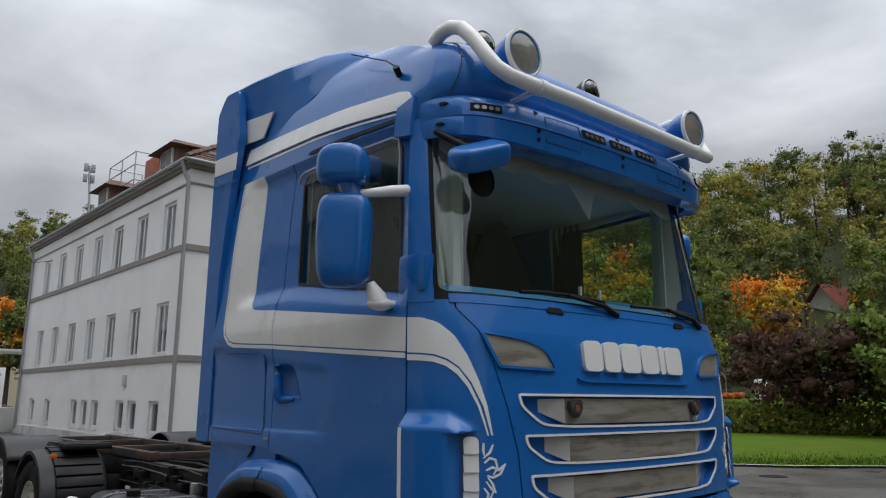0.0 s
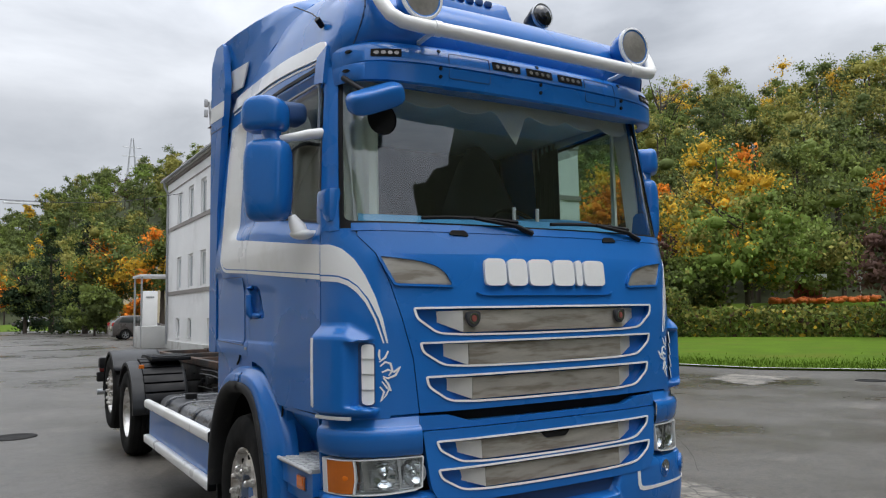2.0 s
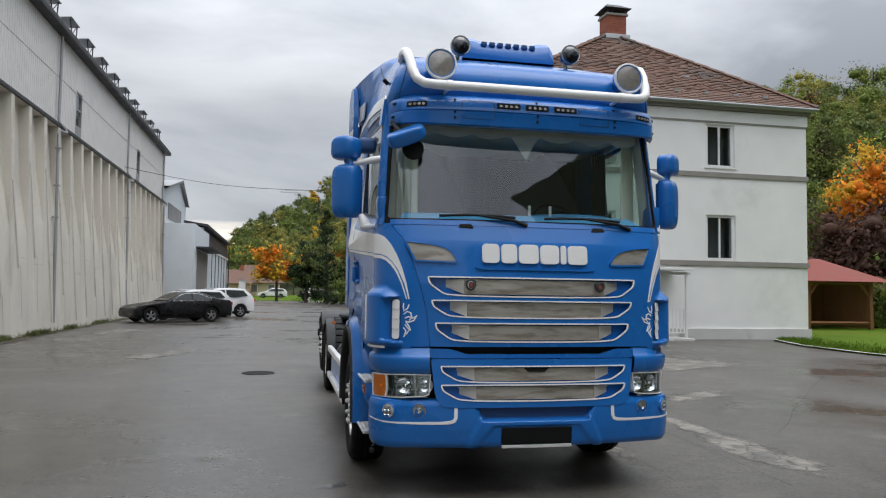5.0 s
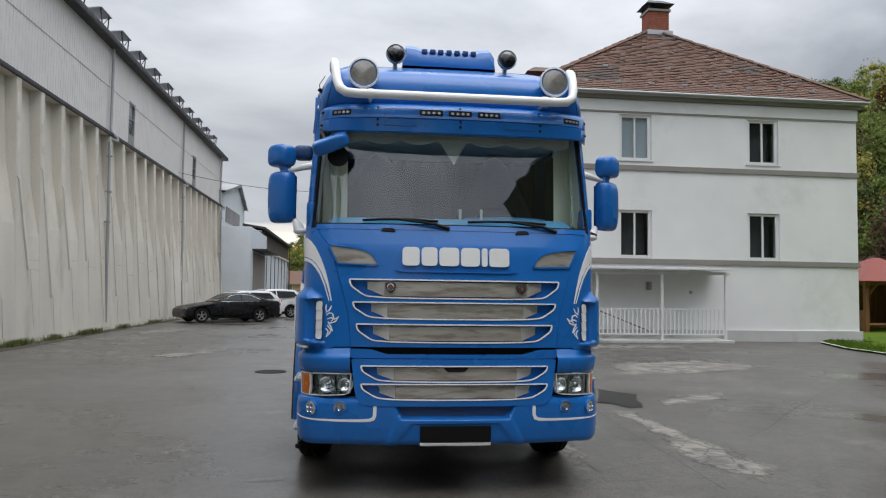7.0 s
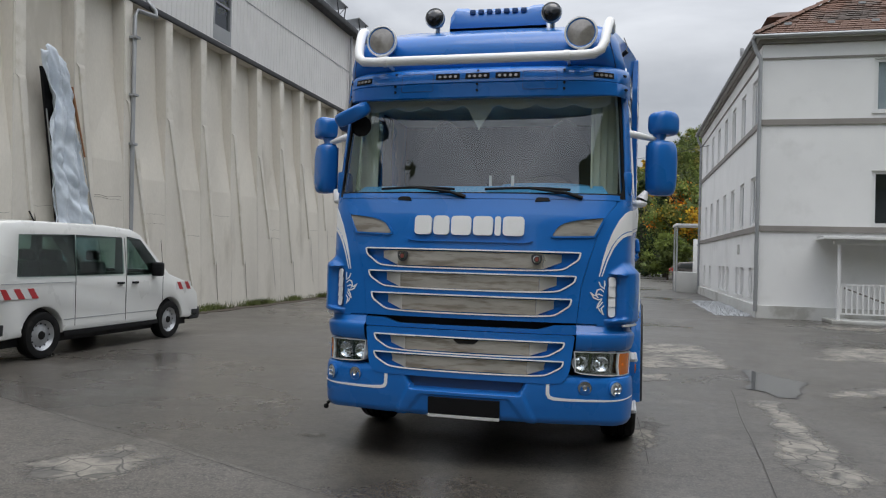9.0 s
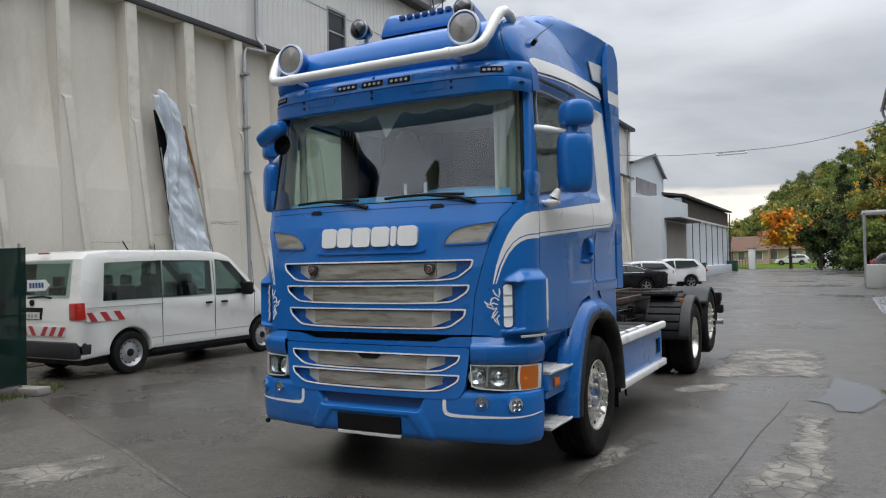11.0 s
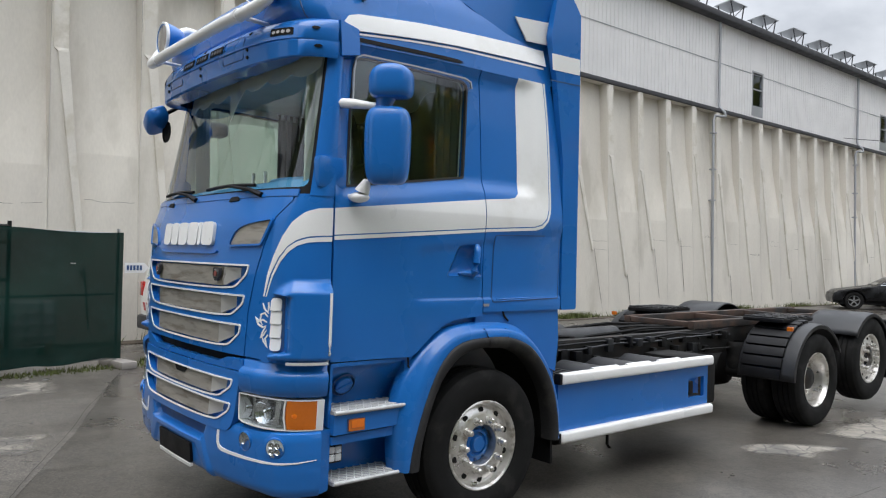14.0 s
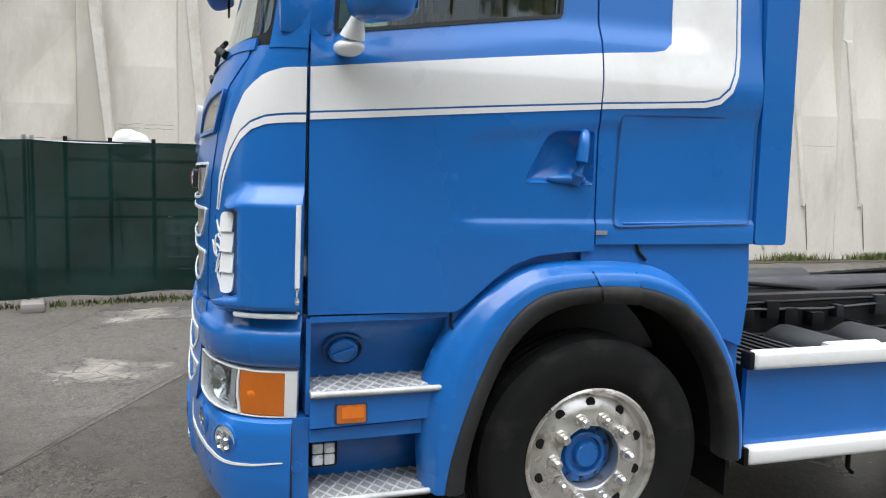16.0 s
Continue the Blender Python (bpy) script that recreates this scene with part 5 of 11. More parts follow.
def tree(x, y, h, w, mix, label, name="tree", base=0.0, lobes=26, per=230, leaf=0.17, low=0.2, cone=False, seed=1, bare=False):
    """A tapered trunk with limbs and an uneven crown of many small leaf clumps."""
    r0 = random.Random(seed)
    if not cone and not bare:
        lobes, per = int(lobes * 1.8), int(per * 0.62)
    ob = empty(name, Matrix.Translation((x, y, base)), label, "tree")
    lean = [r0.uniform(-0.03, 0.03) * h for _ in range(2)]
    tube("trunk", [(0, 0, -0.5), (lean[0] * 0.2, lean[1] * 0.2, h * 0.25), (lean[0] * 0.6, lean[1] * 0.6, h * 0.55), (lean[0], lean[1], h * 0.92)], [0.028 * h, 0.02 * h, 0.013 * h, 0.003 * h], M_BARK, ob, sides=8)
    for k in range(9 if not bare else 34):
        t = r0.uniform(0.3, 0.8)
        a = r0.uniform(0, 6.283)
        out = w * r0.uniform(0.25, 0.46) * (1.1 - t if cone else 1)
        z0 = h * t
        z1 = min(h * 0.97, z0 + (0.05 if cone else r0.uniform(0.1, 0.3)) * h)
        tube("limb", [(lean[0] * t, lean[1] * t, z0), (0.5 * out * math.cos(a), 0.5 * out * math.sin(a), z0 + 0.35 * (z1 - z0)), (out * math.cos(a), out * math.sin(a), z1)], [0.008 * h, 0.006 * h, 0.0015 * h], M_BARK, ob, sides=5)
    ch = h * (1 - low)
    p, mid, boughs = crown_points((lean[0] * 0.5, lean[1] * 0.5, h * low + ch / 2), w, ch, lobes, per, r0, cone=cone)
    kinds = r0.choices(range(len(mix)), mix, k=lobes)
    groups = np.repeat(np.array(kinds), per)
    other = np.array(r0.choices(range(len(mix)), mix, k=len(p)))
    leaves(p, leaf * rng.uniform(0.6, 1.35, len(p)), np.where(rng.random(len(p)) < 0.9, groups, other), "", "crown", ob, mid, [] if bare else [(c, q, g) for (c, q), g in zip(boughs, kinds)])
    return ob


def at(az, dist, ex=-2.8, ey=-3.0):
    return ex + dist * math.sin(radians(az)), ey + dist * math.cos(radians(az))


# by the lawn
tree(*at(52.3, 56), 13.4, 7.4, (0, 0, 1, 7, 1, 0, 1), "tall yellow maple behind the hedge", lobes=34, seed=2)
tree(*at(54.0, 47), 8.2, 7.5, (0, 2, 1, 0.6, 0, 0, 6), "young fresh green tree behind the hedge", lobes=34, seed=3)
tree(*at(57.5, 52), 7.0, 6.0, (0, 4, 1, 0, 0, 0, 2), "leafy green tree behind the hedge", lobes=26, seed=4)
tree(57, 26.6, 9.2, 8.0, (0, 0, 1, 6, 4, 0, 0), "orange-leaved maple on the bank", lobes=30, base=3.0, seed=5)
tree(*at(45.0, 62), 13.6, 7.6, (0, 0.2, 0.6, 1.4, 7, 0, 0), "large orange and yellow maple behind the pavilion", lobes=44, seed=6)
tree(*at(49.0, 66), 13.0, 6.0, (0, 1, 3, 3, 1, 0, 0), "yellow-brown maple behind the lawn", lobes=34, seed=16)
tree(*at(44.5, 47), 7.0, 7.6, (0.3, 0, 0, 0, 0, 8, 0), "dark copper-leaved bush behind the pavilion", "copper_bush", lobes=46, per=150, low=0.02, seed=7)
tree(*at(67.0, 42), 6.4, 9.0, (1, 0, 0, 0, 0, 8, 0), "dark brown-red bush at the lawn", "copper_bush", lobes=40, per=150, low=0.0, seed=8)
tree(*at(72.5, 40), 6.4, 7.0, (2, 4, 1, 0, 0, 0, 2), "green shrub at the lawn edge", "shrub", lobes=30, low=0.05, seed=9)
tree(*at(48.5, 46), 5.2, 6.0, (2, 4, 2, 0, 0, 0, 1), "green shrub at the lawn edge", "shrub", lobes=26, low=0.05, seed=10)
tree(*at(52.0, 112), 31.0 - 8, 7, (1, 0, 0, 0, 0, 1, 0), "thin nearly bare tree on the hill crest", lobes=14, per=26, base=10, seed=11, bare=True)
tree(*at(48.5, 100), 18, 9, (4, 2, 1, 0, 0, 0, 0), "tall sparse tree on the hill crest", lobes=24, per=60, base=14, seed=12, bare=True)
tree(*at(71.0, 100), 17, 10, (4, 2, 1, 0, 0, 0, 0), "tall sparse tree on the hill crest", lobes=26, per=60, base=14, seed=13, bare=True)
# at the far end of the yard
tree(-2.7, 96, 8.0, 5.8, (0, 0, 1, 4, 6, 0, 0), "round orange maple at the gate", lobes=34, per=150, leaf=0.26, seed=31)
tree(3.4, 88, 11.4, 5.6, (1, 1, 0, 0, 0, 0, 0, 5), "dark conifer by the gate", lobes=46, per=90, low=0.05, cone=True, seed=32)
tree(*at(5.6, 82, -2.4, -4.4), 11.0, 5.8, (1, 1, 0, 0, 0, 0, 0, 6), "tall dark conifer beside the yard", lobes=60, per=90, low=0.04, cone=True, seed=33)
tree(*at(7.5, 78, -2.8, -3.0), 10.0, 7.5, (3, 5, 2, 1.6, 1, 0, 0), "maple turning yellow beside the yard", lobes=34, seed=34)
tree(*at(11.0, 66, -2.8, -3.0), 9.6, 5.5, (2, 5, 1, 1.6, 1.8, 0, 0), "green and orange maple behind the sign", lobes=30, seed=35)
tree(*at(9.2, 74, -2.8, -3.0), 3.6, 2.6, (0, 0, 1, 2, 5, 0, 0), "small orange maple behind the car", lobes=16, per=110, low=0.12, seed=36)
tree(0.8, 86, 7.5, 4.2, (1, 1, 0, 0, 0, 0, 0, 5), "dark evergreen shrub at the gate", "shrub", lobes=30, low=0.0, seed=37)
tree(*at(13.5, 72, -2.8, -3.0), 8.4, 6.5, (2, 3, 2, 2, 0.6, 0, 0), "green maple behind the white building", lobes=30, seed=38)
tree(*at(6.6, 70, -2.8, -3.0), 4.0, 4.5, (5, 3, 0, 0, 0, 0, 0), "dark green shrub at the yard fence", "shrub", lobes=26, low=0.0, seed=39)
tree(*at(-11.0, 120, 4.2, -3.2), 8.5, 6, (4, 3, 2, 0, 0, 0, 0), "green tree behind the shed", lobes=24, leaf=0.3, seed=40)
tree(-12.5, 20, 14.2, 3.0, (1, 1, 4, 0, 0, 0, 2), "small birch growing on the hall roof", lobes=8, per=40, base=-2.2, low=0.85, seed=41)
tree(22, 50, 11, 8, (4, 3, 2, 0, 0, 0, 0), "dark green tree behind the white building", lobes=30, seed=42)
tree(27, 56, 13, 9, (5, 2, 2, 0, 0, 1, 0), "dark green tree behind the white building", lobes=34, seed=43)


def hedge(points, height, depth, mix, label, n, leaf=0.16):
    line = poly_path(points, n)
    t = rng.random(n)
    bulge = np.sqrt(np.clip(1 - (2 * t - 1) ** 2 * 0.55, 0, 1)) * depth / 2
    off = rng.choice([-1, 1], n) * bulge * rng.uniform(0.7, 1.05, n)
    p = np.column_stack([line[:, 0] + off * 0.8, line[:, 1] + off * 0.6, height * t * rng.uniform(0.85, 1.12, n)])
    r0 = random.Random(n)
    ob = leaves(p, leaf * rng.uniform(0.6, 1.3, n), np.array(r0.choices(range(len(mix)), mix, k=n)), "stuff", "hedge")
    return tagged(ob, label, "hedge")


H0, H1, H2, H3 = at(40, 44), at(50, 42), at(58, 42), at(74, 42)
hedge([H0, H1], 2.4, 2.2, (4, 4, 3, 0, 0, 1, 0.5), "uneven green hedge behind the lawn", 6000)
hedge([H1, H2, H3], 1.5, 2.0, (2, 4, 4, 0.4, 0, 1, 1), "clipped green hedge below the road bank", 9000)
bank = [at(50, 44), at(75, 44), at(75, 53), at(50, 53)]
tagged(mesh("road_bank", [(*bank[0], 0.0), (*bank[1], 0.0), (*bank[2], 1.75), (*bank[3], 1.75), (*at(75, 60), 1.8), (*at(50, 60), 1.8)], [(0, 1, 2, 3), (3, 2, 4, 5)], M_GRASS), "grassy bank up to the road", "bank", kind="structure")

# roadside things on the bank
rx_, ry_ = at(61.0, 51)
sign = empty("give_way_sign", Matrix.Translation((rx_, ry_, 1.5)), "back of a triangular road sign on a post", "sign")
tube("post", [(0, 0, -0.3), (0, 0, 2.1)], 0.04, M_GALV, sign, sides=6)
mesh("plate", [(-0.45, 0, 2.15), (0.45, 0, 2.15), (0, 0, 1.4), (-0.45, 0.02, 2.15), (0.45, 0.02, 2.15), (0, 0.02, 1.4)], [(0, 1, 2), (5, 4, 3), (0, 1, 4, 3), (1, 2, 5, 4), (2, 0, 3, 5)], M_ZINC, sign).rotation_euler = (0, 0, radians(-60))
sx, sy = at(57.8, 52)
stall = empty("roadside_stall", Matrix.Translation((sx, sy, 1.6)) @ pose(0, 0, 0, 0, 0, -57), "small brown roadside stall with pale roof", "stall")
box("body", (-0.8, -0.5, 0), (0.8, 0.5, 1.5), M_REDROOF, stall, 0.02)
box("board", (-1.1, -0.7, 1.5), (1.1, 0.7, 1.9), M_BLIND, stall, 0.03)
pvs, pfs = [], []
pr = random.Random(4)
for i in range(150):
    u = pr.uniform(-3.2, 3.4)
    a = at(58.6 + u, 50 + pr.uniform(-0.6, 0.6))
    r = pr.uniform(0.12, 0.22)
    v, f = lathe([(-r * 0.75, 0.01), (-r * 0.5, r * 0.8), (0, r), (r * 0.5, r * 0.75), (r * 0.6, 0.02)], 7, "z", (a[0], a[1], 1.62 + r + pr.uniform(0, 0.18)))
    b = len(pvs)
    pvs += v
    pfs += [tuple(k + b for k in q) for q in f]
M_PUMPKIN = material("orange_pumpkin_skin", (0.62, 0.15, 0.025), 0.5, 0, 0.2, 3, 30, island=0.6)
tagged(mesh("pumpkins", pvs, pfs, M_PUMPKIN, None, "", 50), "heap of orange pumpkins on the road bank", "pumpkins", kind="stuff")
bx_, by_ = at(63.4, 50)
box_sign = box("notice_box", (bx_ - 0.6, by_ - 0.3, 1.4), (bx_ + 0.6, by_ + 0.3, 2.9), M_PVC, None, 0.1)
tagged(box_sign, "small pale roadside box on the bank", "box")
# mast on the roof and pylon on the hill
mast = empty("antenna_mast", None, "thin mast with flood lamps behind the roof", "mast")
tube("pole", [(7.6, 36.6, 8), (7.2, 36.6, 13.0)], [0.07, 0.05], M_GALV, mast)
for dx, dz in ((-0.17, 12.9), (0.17, 12.9), (-0.17, 12.35), (0.17, 12.35)):
    box("flood_lamp", (7.22 + dx - 0.09, 36.5, dz - 0.2), (7.22 + dx + 0.09, 36.7, dz + 0.2), M_ZINC, mast, 0.03)
px_, py_ = at(8.7, 262)
pylon = empty("lattice_pylon", Matrix.Translation((px_, py_, 40)), "lattice power pylon on the hill crest", "pylon")
for sx_ in (-1, 1):
    for sy_ in (-1, 1):
        tube("leg", [(2 * sx_, 2 * sy_, 0), (0.3 * sx_, 0.3 * sy_, 20)], 0.12, M_GALV, pylon, sides=4)
for z in (6, 10, 14, 17):
    k = 2 - 1.7 * z / 20
    tube("cross_arm", [(-k - (2.2 if z > 12 else 0), 0, z), (k + (2.2 if z > 12 else 0), 0, z)], 0.12, M_GALV, pylon, sides=4)

# steep wooded banks out of view, added to darken the windscreen's reflections
BANK = [(86, 30), (92, 36), (120, 38), (142, 37.3), (150, 34.5), (160, 33), (166, 31.5), (172, 29), (175, 26), (177, 18), (198, 18), (201, 28), (205, 31.5), (209, 31.5), (213, 28)]


def bank(az0, az1, label):
    vs, fs, pts = [], [], []
    n = int((az1 - az0) / 1.2)
    rows = ((17.0, 0.0), (18.5, 0.45), (20.0, 0.85), (21.0, 1.0), (25.0, 0.98), (34.0, 0.8), (36.0, 0.0))
    for i in range(n + 1):
        a = az0 + (az1 - az0) * i / n
        top = 2.5 + 21.0 * math.tan(radians(lerp_table(BANK, a)))
        for r, k in rows:
            vs.append((r * math.sin(radians(a)), r * math.cos(radians(a)), top * k - 0.1))
            if 17.5 < r < 19:
                for _ in range(26):
                    da, dr, dz = rng.normal(0, 0.7), rng.normal(0, 0.5), rng.normal(0, 0.45) - 0.5 - (rng.random() * 3.5 if k < 1 else 0)
                    pts.append(((r + dr) * math.sin(radians(a + da)), (r + dr) * math.cos(radians(a + da)), max(0.2, top * k + dz)))
    m = len(rows)
    fs = [(i * m + j, (i + 1) * m + j, (i + 1) * m + j + 1, i * m + j + 1) for i in range(n) for j in range(m - 1)]
    fs += [tuple(range(m)), tuple(range(n * m, (n + 1) * m))]
    tagged(mesh("wooded_bank", vs, fs, M_HILL, None, "", 60), label, "bank", kind="structure")
    p = np.array(pts)
    leaves(p, rng.uniform(0.25, 0.5, len(p)), rng.choice([0, 0, 0, 1, 2], len(p)), "", "bank_scrub")
    tagged(bpy.data.objects["bank_scrub"], "dark green scrub covering the banks", "scrub", kind="stuff").name = "scrub"


bank(86, 177, "steep dark wooded bank beside the yard entrance")
bank(198, 213, "steep dark wooded bank behind the site fence")


# ================= the truck =================
truck = empty("truck", None, "blue three-axle cab truck chassis with white stripes parked in yard", "truck")
HALF = [(0.3, 1.17), (0.75, 1.185), (1.1, 1.20), (2.0, 1.20), (2.57, 1.165), (2.95, 1.135), (3.1, 1.115), (3.3, 1.06), (3.42, 1.01), (3.48, 0.97), (3.54, 0.88), (3.58, 0.75), (3.61, 0.55)]
NOSE = [(0.3, 0.05), (0.4, 0.0), (0.7, -0.02), (1.0, 0.0), (1.6, 0.0), (1.9, 0.03), (2.04, 0.085), (2.1, 0.11), (2.9, 0.30), (3.0, 0.33), (3.1, 0.36), (3.3, 0.47), (3.42, 0.57), (3.5, 0.68), (3.56, 0.80), (3.61, 1.0)]
DOOR = [(0.3, 0.36), (2.0, 0.385), (2.9, 0.46), (3.1, 0.45), (3.3, 0.43), (3.42, 0.46), (3.48, 0.54), (3.54, 0.70), (3.58, 0.88), (3.61, 1.05)]
BEND = [(0, 0), (0.2, 0.007), (0.42, 0.03), (0.55, 0.075), (0.67, 0.135), (0.79, 0.215), (0.84, 0.27), (0.88, 0.335), (0.915, 0.415), (0.945, 0.51), (0.968, 0.62), (0.985, 0.75), (0.996, 0.88), (1.0, 1.0)]


def side_x(y, z):
    t = min(1.0, max(0.0, (y - 0.4) / 0.8))
    return lerp_table(HALF, z) + 0.045 * t * t * (3 - 2 * t)


def front_point(u, z):
    s = -1 if u < 0 else 1
    a = min(1.0, abs(u))
    y0, y1 = lerp_table(NOSE, z), lerp_table(DOOR, z)
    return Vector((s * a * lerp_table(HALF, z), y0 + (y1 - y0) * lerp_table(BEND, a), z))


def front(u, z, d=0.0):
    """A point of the cab's front, u from -1 to 1 across it, d outwards."""
    p = front_point(u, z)
    if d:
        a, b = front_point(max(-0.9999, u - 0.02), z), front_point(min(0.9999, u + 0.02), z)
        c, e = front_point(u, z - 0.03), front_point(u, z + 0.03)
        n = (b - a).cross(e - c).normalized()
        p = p + n * d
    return p


def side(s):
    return lambda y, z, d=0.0: (s * (side_x(y, z) + d), y, z)


US = tuple(sorted({s * a for a in (0.05, 0.15, 0.25, 0.35, 0.45, 0.55, 0.62, 0.68, 0.74, 0.79, 0.83, 0.86, 0.89, 0.915, 0.94, 0.955, 0.968, 0.978, 0.986, 0.993, 0.998) for s in (-1, 1)} | {0.0}))
ZS = tuple(round(0.35 + 0.075 * i, 3) for i in range(44))
YS = tuple(round(0.4 + 0.1 * i, 3) for i in range(1, 22))
FC, SC = (US, ZS), (YS, ZS)


def band(u0, u1, zs, n=40, d=0.0):
    """Verts and faces of a stretch of the cab's front."""
    us = [u0 + (u1 - u0) * i / n for i in range(n + 1)]
    us = sorted(set(us) | {u for u in US if u0 < u < u1})
    vs = [front(u, z, d) for z in zs for u in us]
    m = len(us)
    fs = [(j * m + i, j * m + i + 1, (j + 1) * m + i + 1, (j + 1) * m + i) for j in range(len(zs) - 1) for i in range(m - 1)]
    return vs, fs


# ---- front panel with its openings ----
def sm(a, b, x):
    """A smooth step from 0 at a to 1 at b."""
    t = min(1.0, max(0.0, (x - a) / (b - a)))
    return t * t * (3 - 2 * t)


def mirrored(half):
    """A closed outline from its half on the minus side, listed from the top down to the middle."""
    return half + [(-u, z) for u, z in reversed(half)]


def slot(z0, z1, w):
    """The outline of a grille opening: upright at the top of its ends, then cut in on a slant to a nearly level foot."""
    return rounded(mirrored([(-w, z1), (-w + 0.010, z1 - 0.38 * (z1 - z0)), (-w + 0.105, z0 + 0.014), (-w + 0.22, z0 + 0.004), (-w + 0.45, z0)]), [0.016, 0.025, 0.035, 0.08, 0.1, 0.1, 0.08, 0.035, 0.025, 0.016], 5)


def ribbon(path, widths, wide=1.18):
    """The outline of a painted line along a path of (across, height), wide metres to one step across."""
    pts = [Vector((u * wide, z)) for u, z in path]
    a, b = [], []
    for i, p in enumerate(pts):
        d = (pts[min(i + 1, len(pts) - 1)] - pts[max(i - 1, 0)]).normalized()
        n = Vector((-d.y, d.x)) * (0.5 * widths[i])
        a.append(((p + n).x / wide, (p + n).y))
        b.append(((p - n).x / wide, (p - n).y))
    return a + b[::-1]


def slat(parent, z0, z1, w, lift):
    """A steel grille slat, its ends bent back, cut to a slant and coloured as if lit."""
    k = w - 0.13
    bent = lambda u, z, d: front(u, z, d - 0.035 * sm(k, w, abs(u)))
    sheet("steel_slat", [[(-k, z1), (-k, z0), (k, z0), (k, z1)]], bent, M_STEEL, parent, "dull brushed steel slat", 0.015, lift, FC)
    # the glint of the bent ends is put into a paler steel
    for s in (-1, 1):
        sheet("slat_end", [[(s * (k + 0.002), z1), (s * w, z1), (s * (w - 0.008), z1 - 0.5 * (z1 - z0)), (s * (k + 0.002), z0)]], bent, M_STEELLIT, parent, "cleaner bent slat end", 0.015, lift, FC)


UP = [slot(1.503, 1.655, 0.70), slot(1.342, 1.480, 0.676), slot(1.162, 1.310, 0.652)]
LOW = [slot(0.860, 0.990, 0.618), slot(0.724, 0.852, 0.618)]
hood_edge = [(-0.677, 1.13), (-0.70, 1.4), (-0.745, 1.6), (-0.79, 1.78), (-0.84, 1.93), (-0.90, 2.02), (-0.90, 2.045), (0.90, 2.045), (0.90, 2.02), (0.84, 1.93), (0.79, 1.78), (0.745, 1.6), (0.70, 1.4), (0.677, 1.13)]
INLAY = {s: rounded([(s * 0.768, 1.775), (s * 0.825, 1.910), (s * 0.66, 1.888), (s * 0.56, 1.855), (s * 0.515, 1.765)], [0.01, 0.01, 0.05, 0.05, 0.02]) for s in (-1, 1)}
hood = sheet("front_panel", [hood_edge] + UP, front, M_BLUE, truck, "blue front panel", 0.045, 0.004, FC)
sheet("grille_back", [[(-0.70, 1.15), (-0.72, 1.69), (0.72, 1.69), (0.70, 1.15)]], front, M_BLUE, hood, "", 0.01, -0.038, FC)
for i, loop in enumerate(UP):
    sheet("white_grille_outline", ring(loop, 0.0105), front, M_WHITE, hood, "white painted line", 0.006, 0.009, FC)
    slat(hood, *((1.523, 1.636, 0.598), (1.354, 1.464, 0.577), (1.180, 1.290, 0.561))[i], -0.006)
for s in (-1, 1):
    sheet("steel_inlay", [INLAY[s]], front, M_STEEL, hood, "dull steel inlay", 0.006, 0.006, FC)
    sheet("inlay_edge", ring(INLAY[s], -0.012), front, M_BLUE, hood, "", 0.02, 0.016, FC)
    badge = sheet("badge", [rounded([(s * 0.43 - 0.034, 1.628), (s * 0.43 + 0.034, 1.628), (s * 0.43 + 0.03, 1.575), (s * 0.43, 1.543), (s * 0.43 - 0.03, 1.575)], 0.018)], front, M_ROOFEDGE, hood, "small dark shield badge with red centre", 0.02, 0.022, FC)
    sheet("badge_ring", ring([(s * 0.43 + 0.022 * math.cos(a * 0.5236), 1.592 + 0.027 * math.sin(a * 0.5236)) for a in range(12)], 0.005), front, M_CHROME, badge, "", 0.006, 0.026, FC)
    sheet("badge_centre", [[(s * 0.43 + 0.011 * math.cos(a * 0.5236), 1.592 + 0.016 * math.sin(a * 0.5236)) for a in range(12)]], front, M_REDROOF, badge, "", 0.006, 0.027, FC)
sheet("pressed_ledge", [ribbon([(-0.40, 1.728), (-0.38, 1.718), (-0.34, 1.714), (0.34, 1.714), (0.38, 1.718), (0.40, 1.728)], [0.003, 0.007, 0.009, 0.009, 0.007, 0.003])], front, M_BLUE, hood, "", 0.02, 0.016, FC)
# raised white blocks of the maker's name
name_x = -0.357
for w in (0.124, 0.116, 0.142, 0.138, 0.050, 0.146):
    a, b = name_x, name_x + w - 0.012
    sheet("name_block", [rounded([(a, 1.761), (b, 1.761), (b, 1.903), (a, 1.903)], 0.03)], front, M_WHITE, hood, "raised white block of the name", 0.02, 0.024, FC)
    name_x += w
lower = sheet("lower_grille_panel", [rounded(mirrored([(-0.672, 1.040), (-0.650, 0.76), (-0.615, 0.695), (-0.555, 0.683), (-0.3, 0.683)]), [0.02, 0.06, 0.05, 0.03, 0.02, 0.02, 0.03, 0.05, 0.06, 0.02])] + LOW, front, M_BLUE, truck, "blue lower front panel", 0.045, 0.020, FC)
sheet("grille_back", [[(-0.64, 0.71), (-0.66, 1.02), (0.66, 1.02), (0.64, 0.71)]], front, M_BLUE, lower, "", 0.01, -0.024, FC)
for i, loop in enumerate(LOW):
    sheet("white_grille_outline", ring(loop, 0.010), front, M_WHITE, lower, "white painted line", 0.006, 0.025, FC)
    slat(lower, *((0.878, 0.972, 0.531), (0.740, 0.833, 0.522))[i], 0.006)
sheet("latch_handle", [rounded([(-0.085, 0.974), (-0.055, 0.942), (0.055, 0.942), (0.085, 0.974)], 0.012)], front, M_DARK, lower, "", 0.02, 0.014, FC)
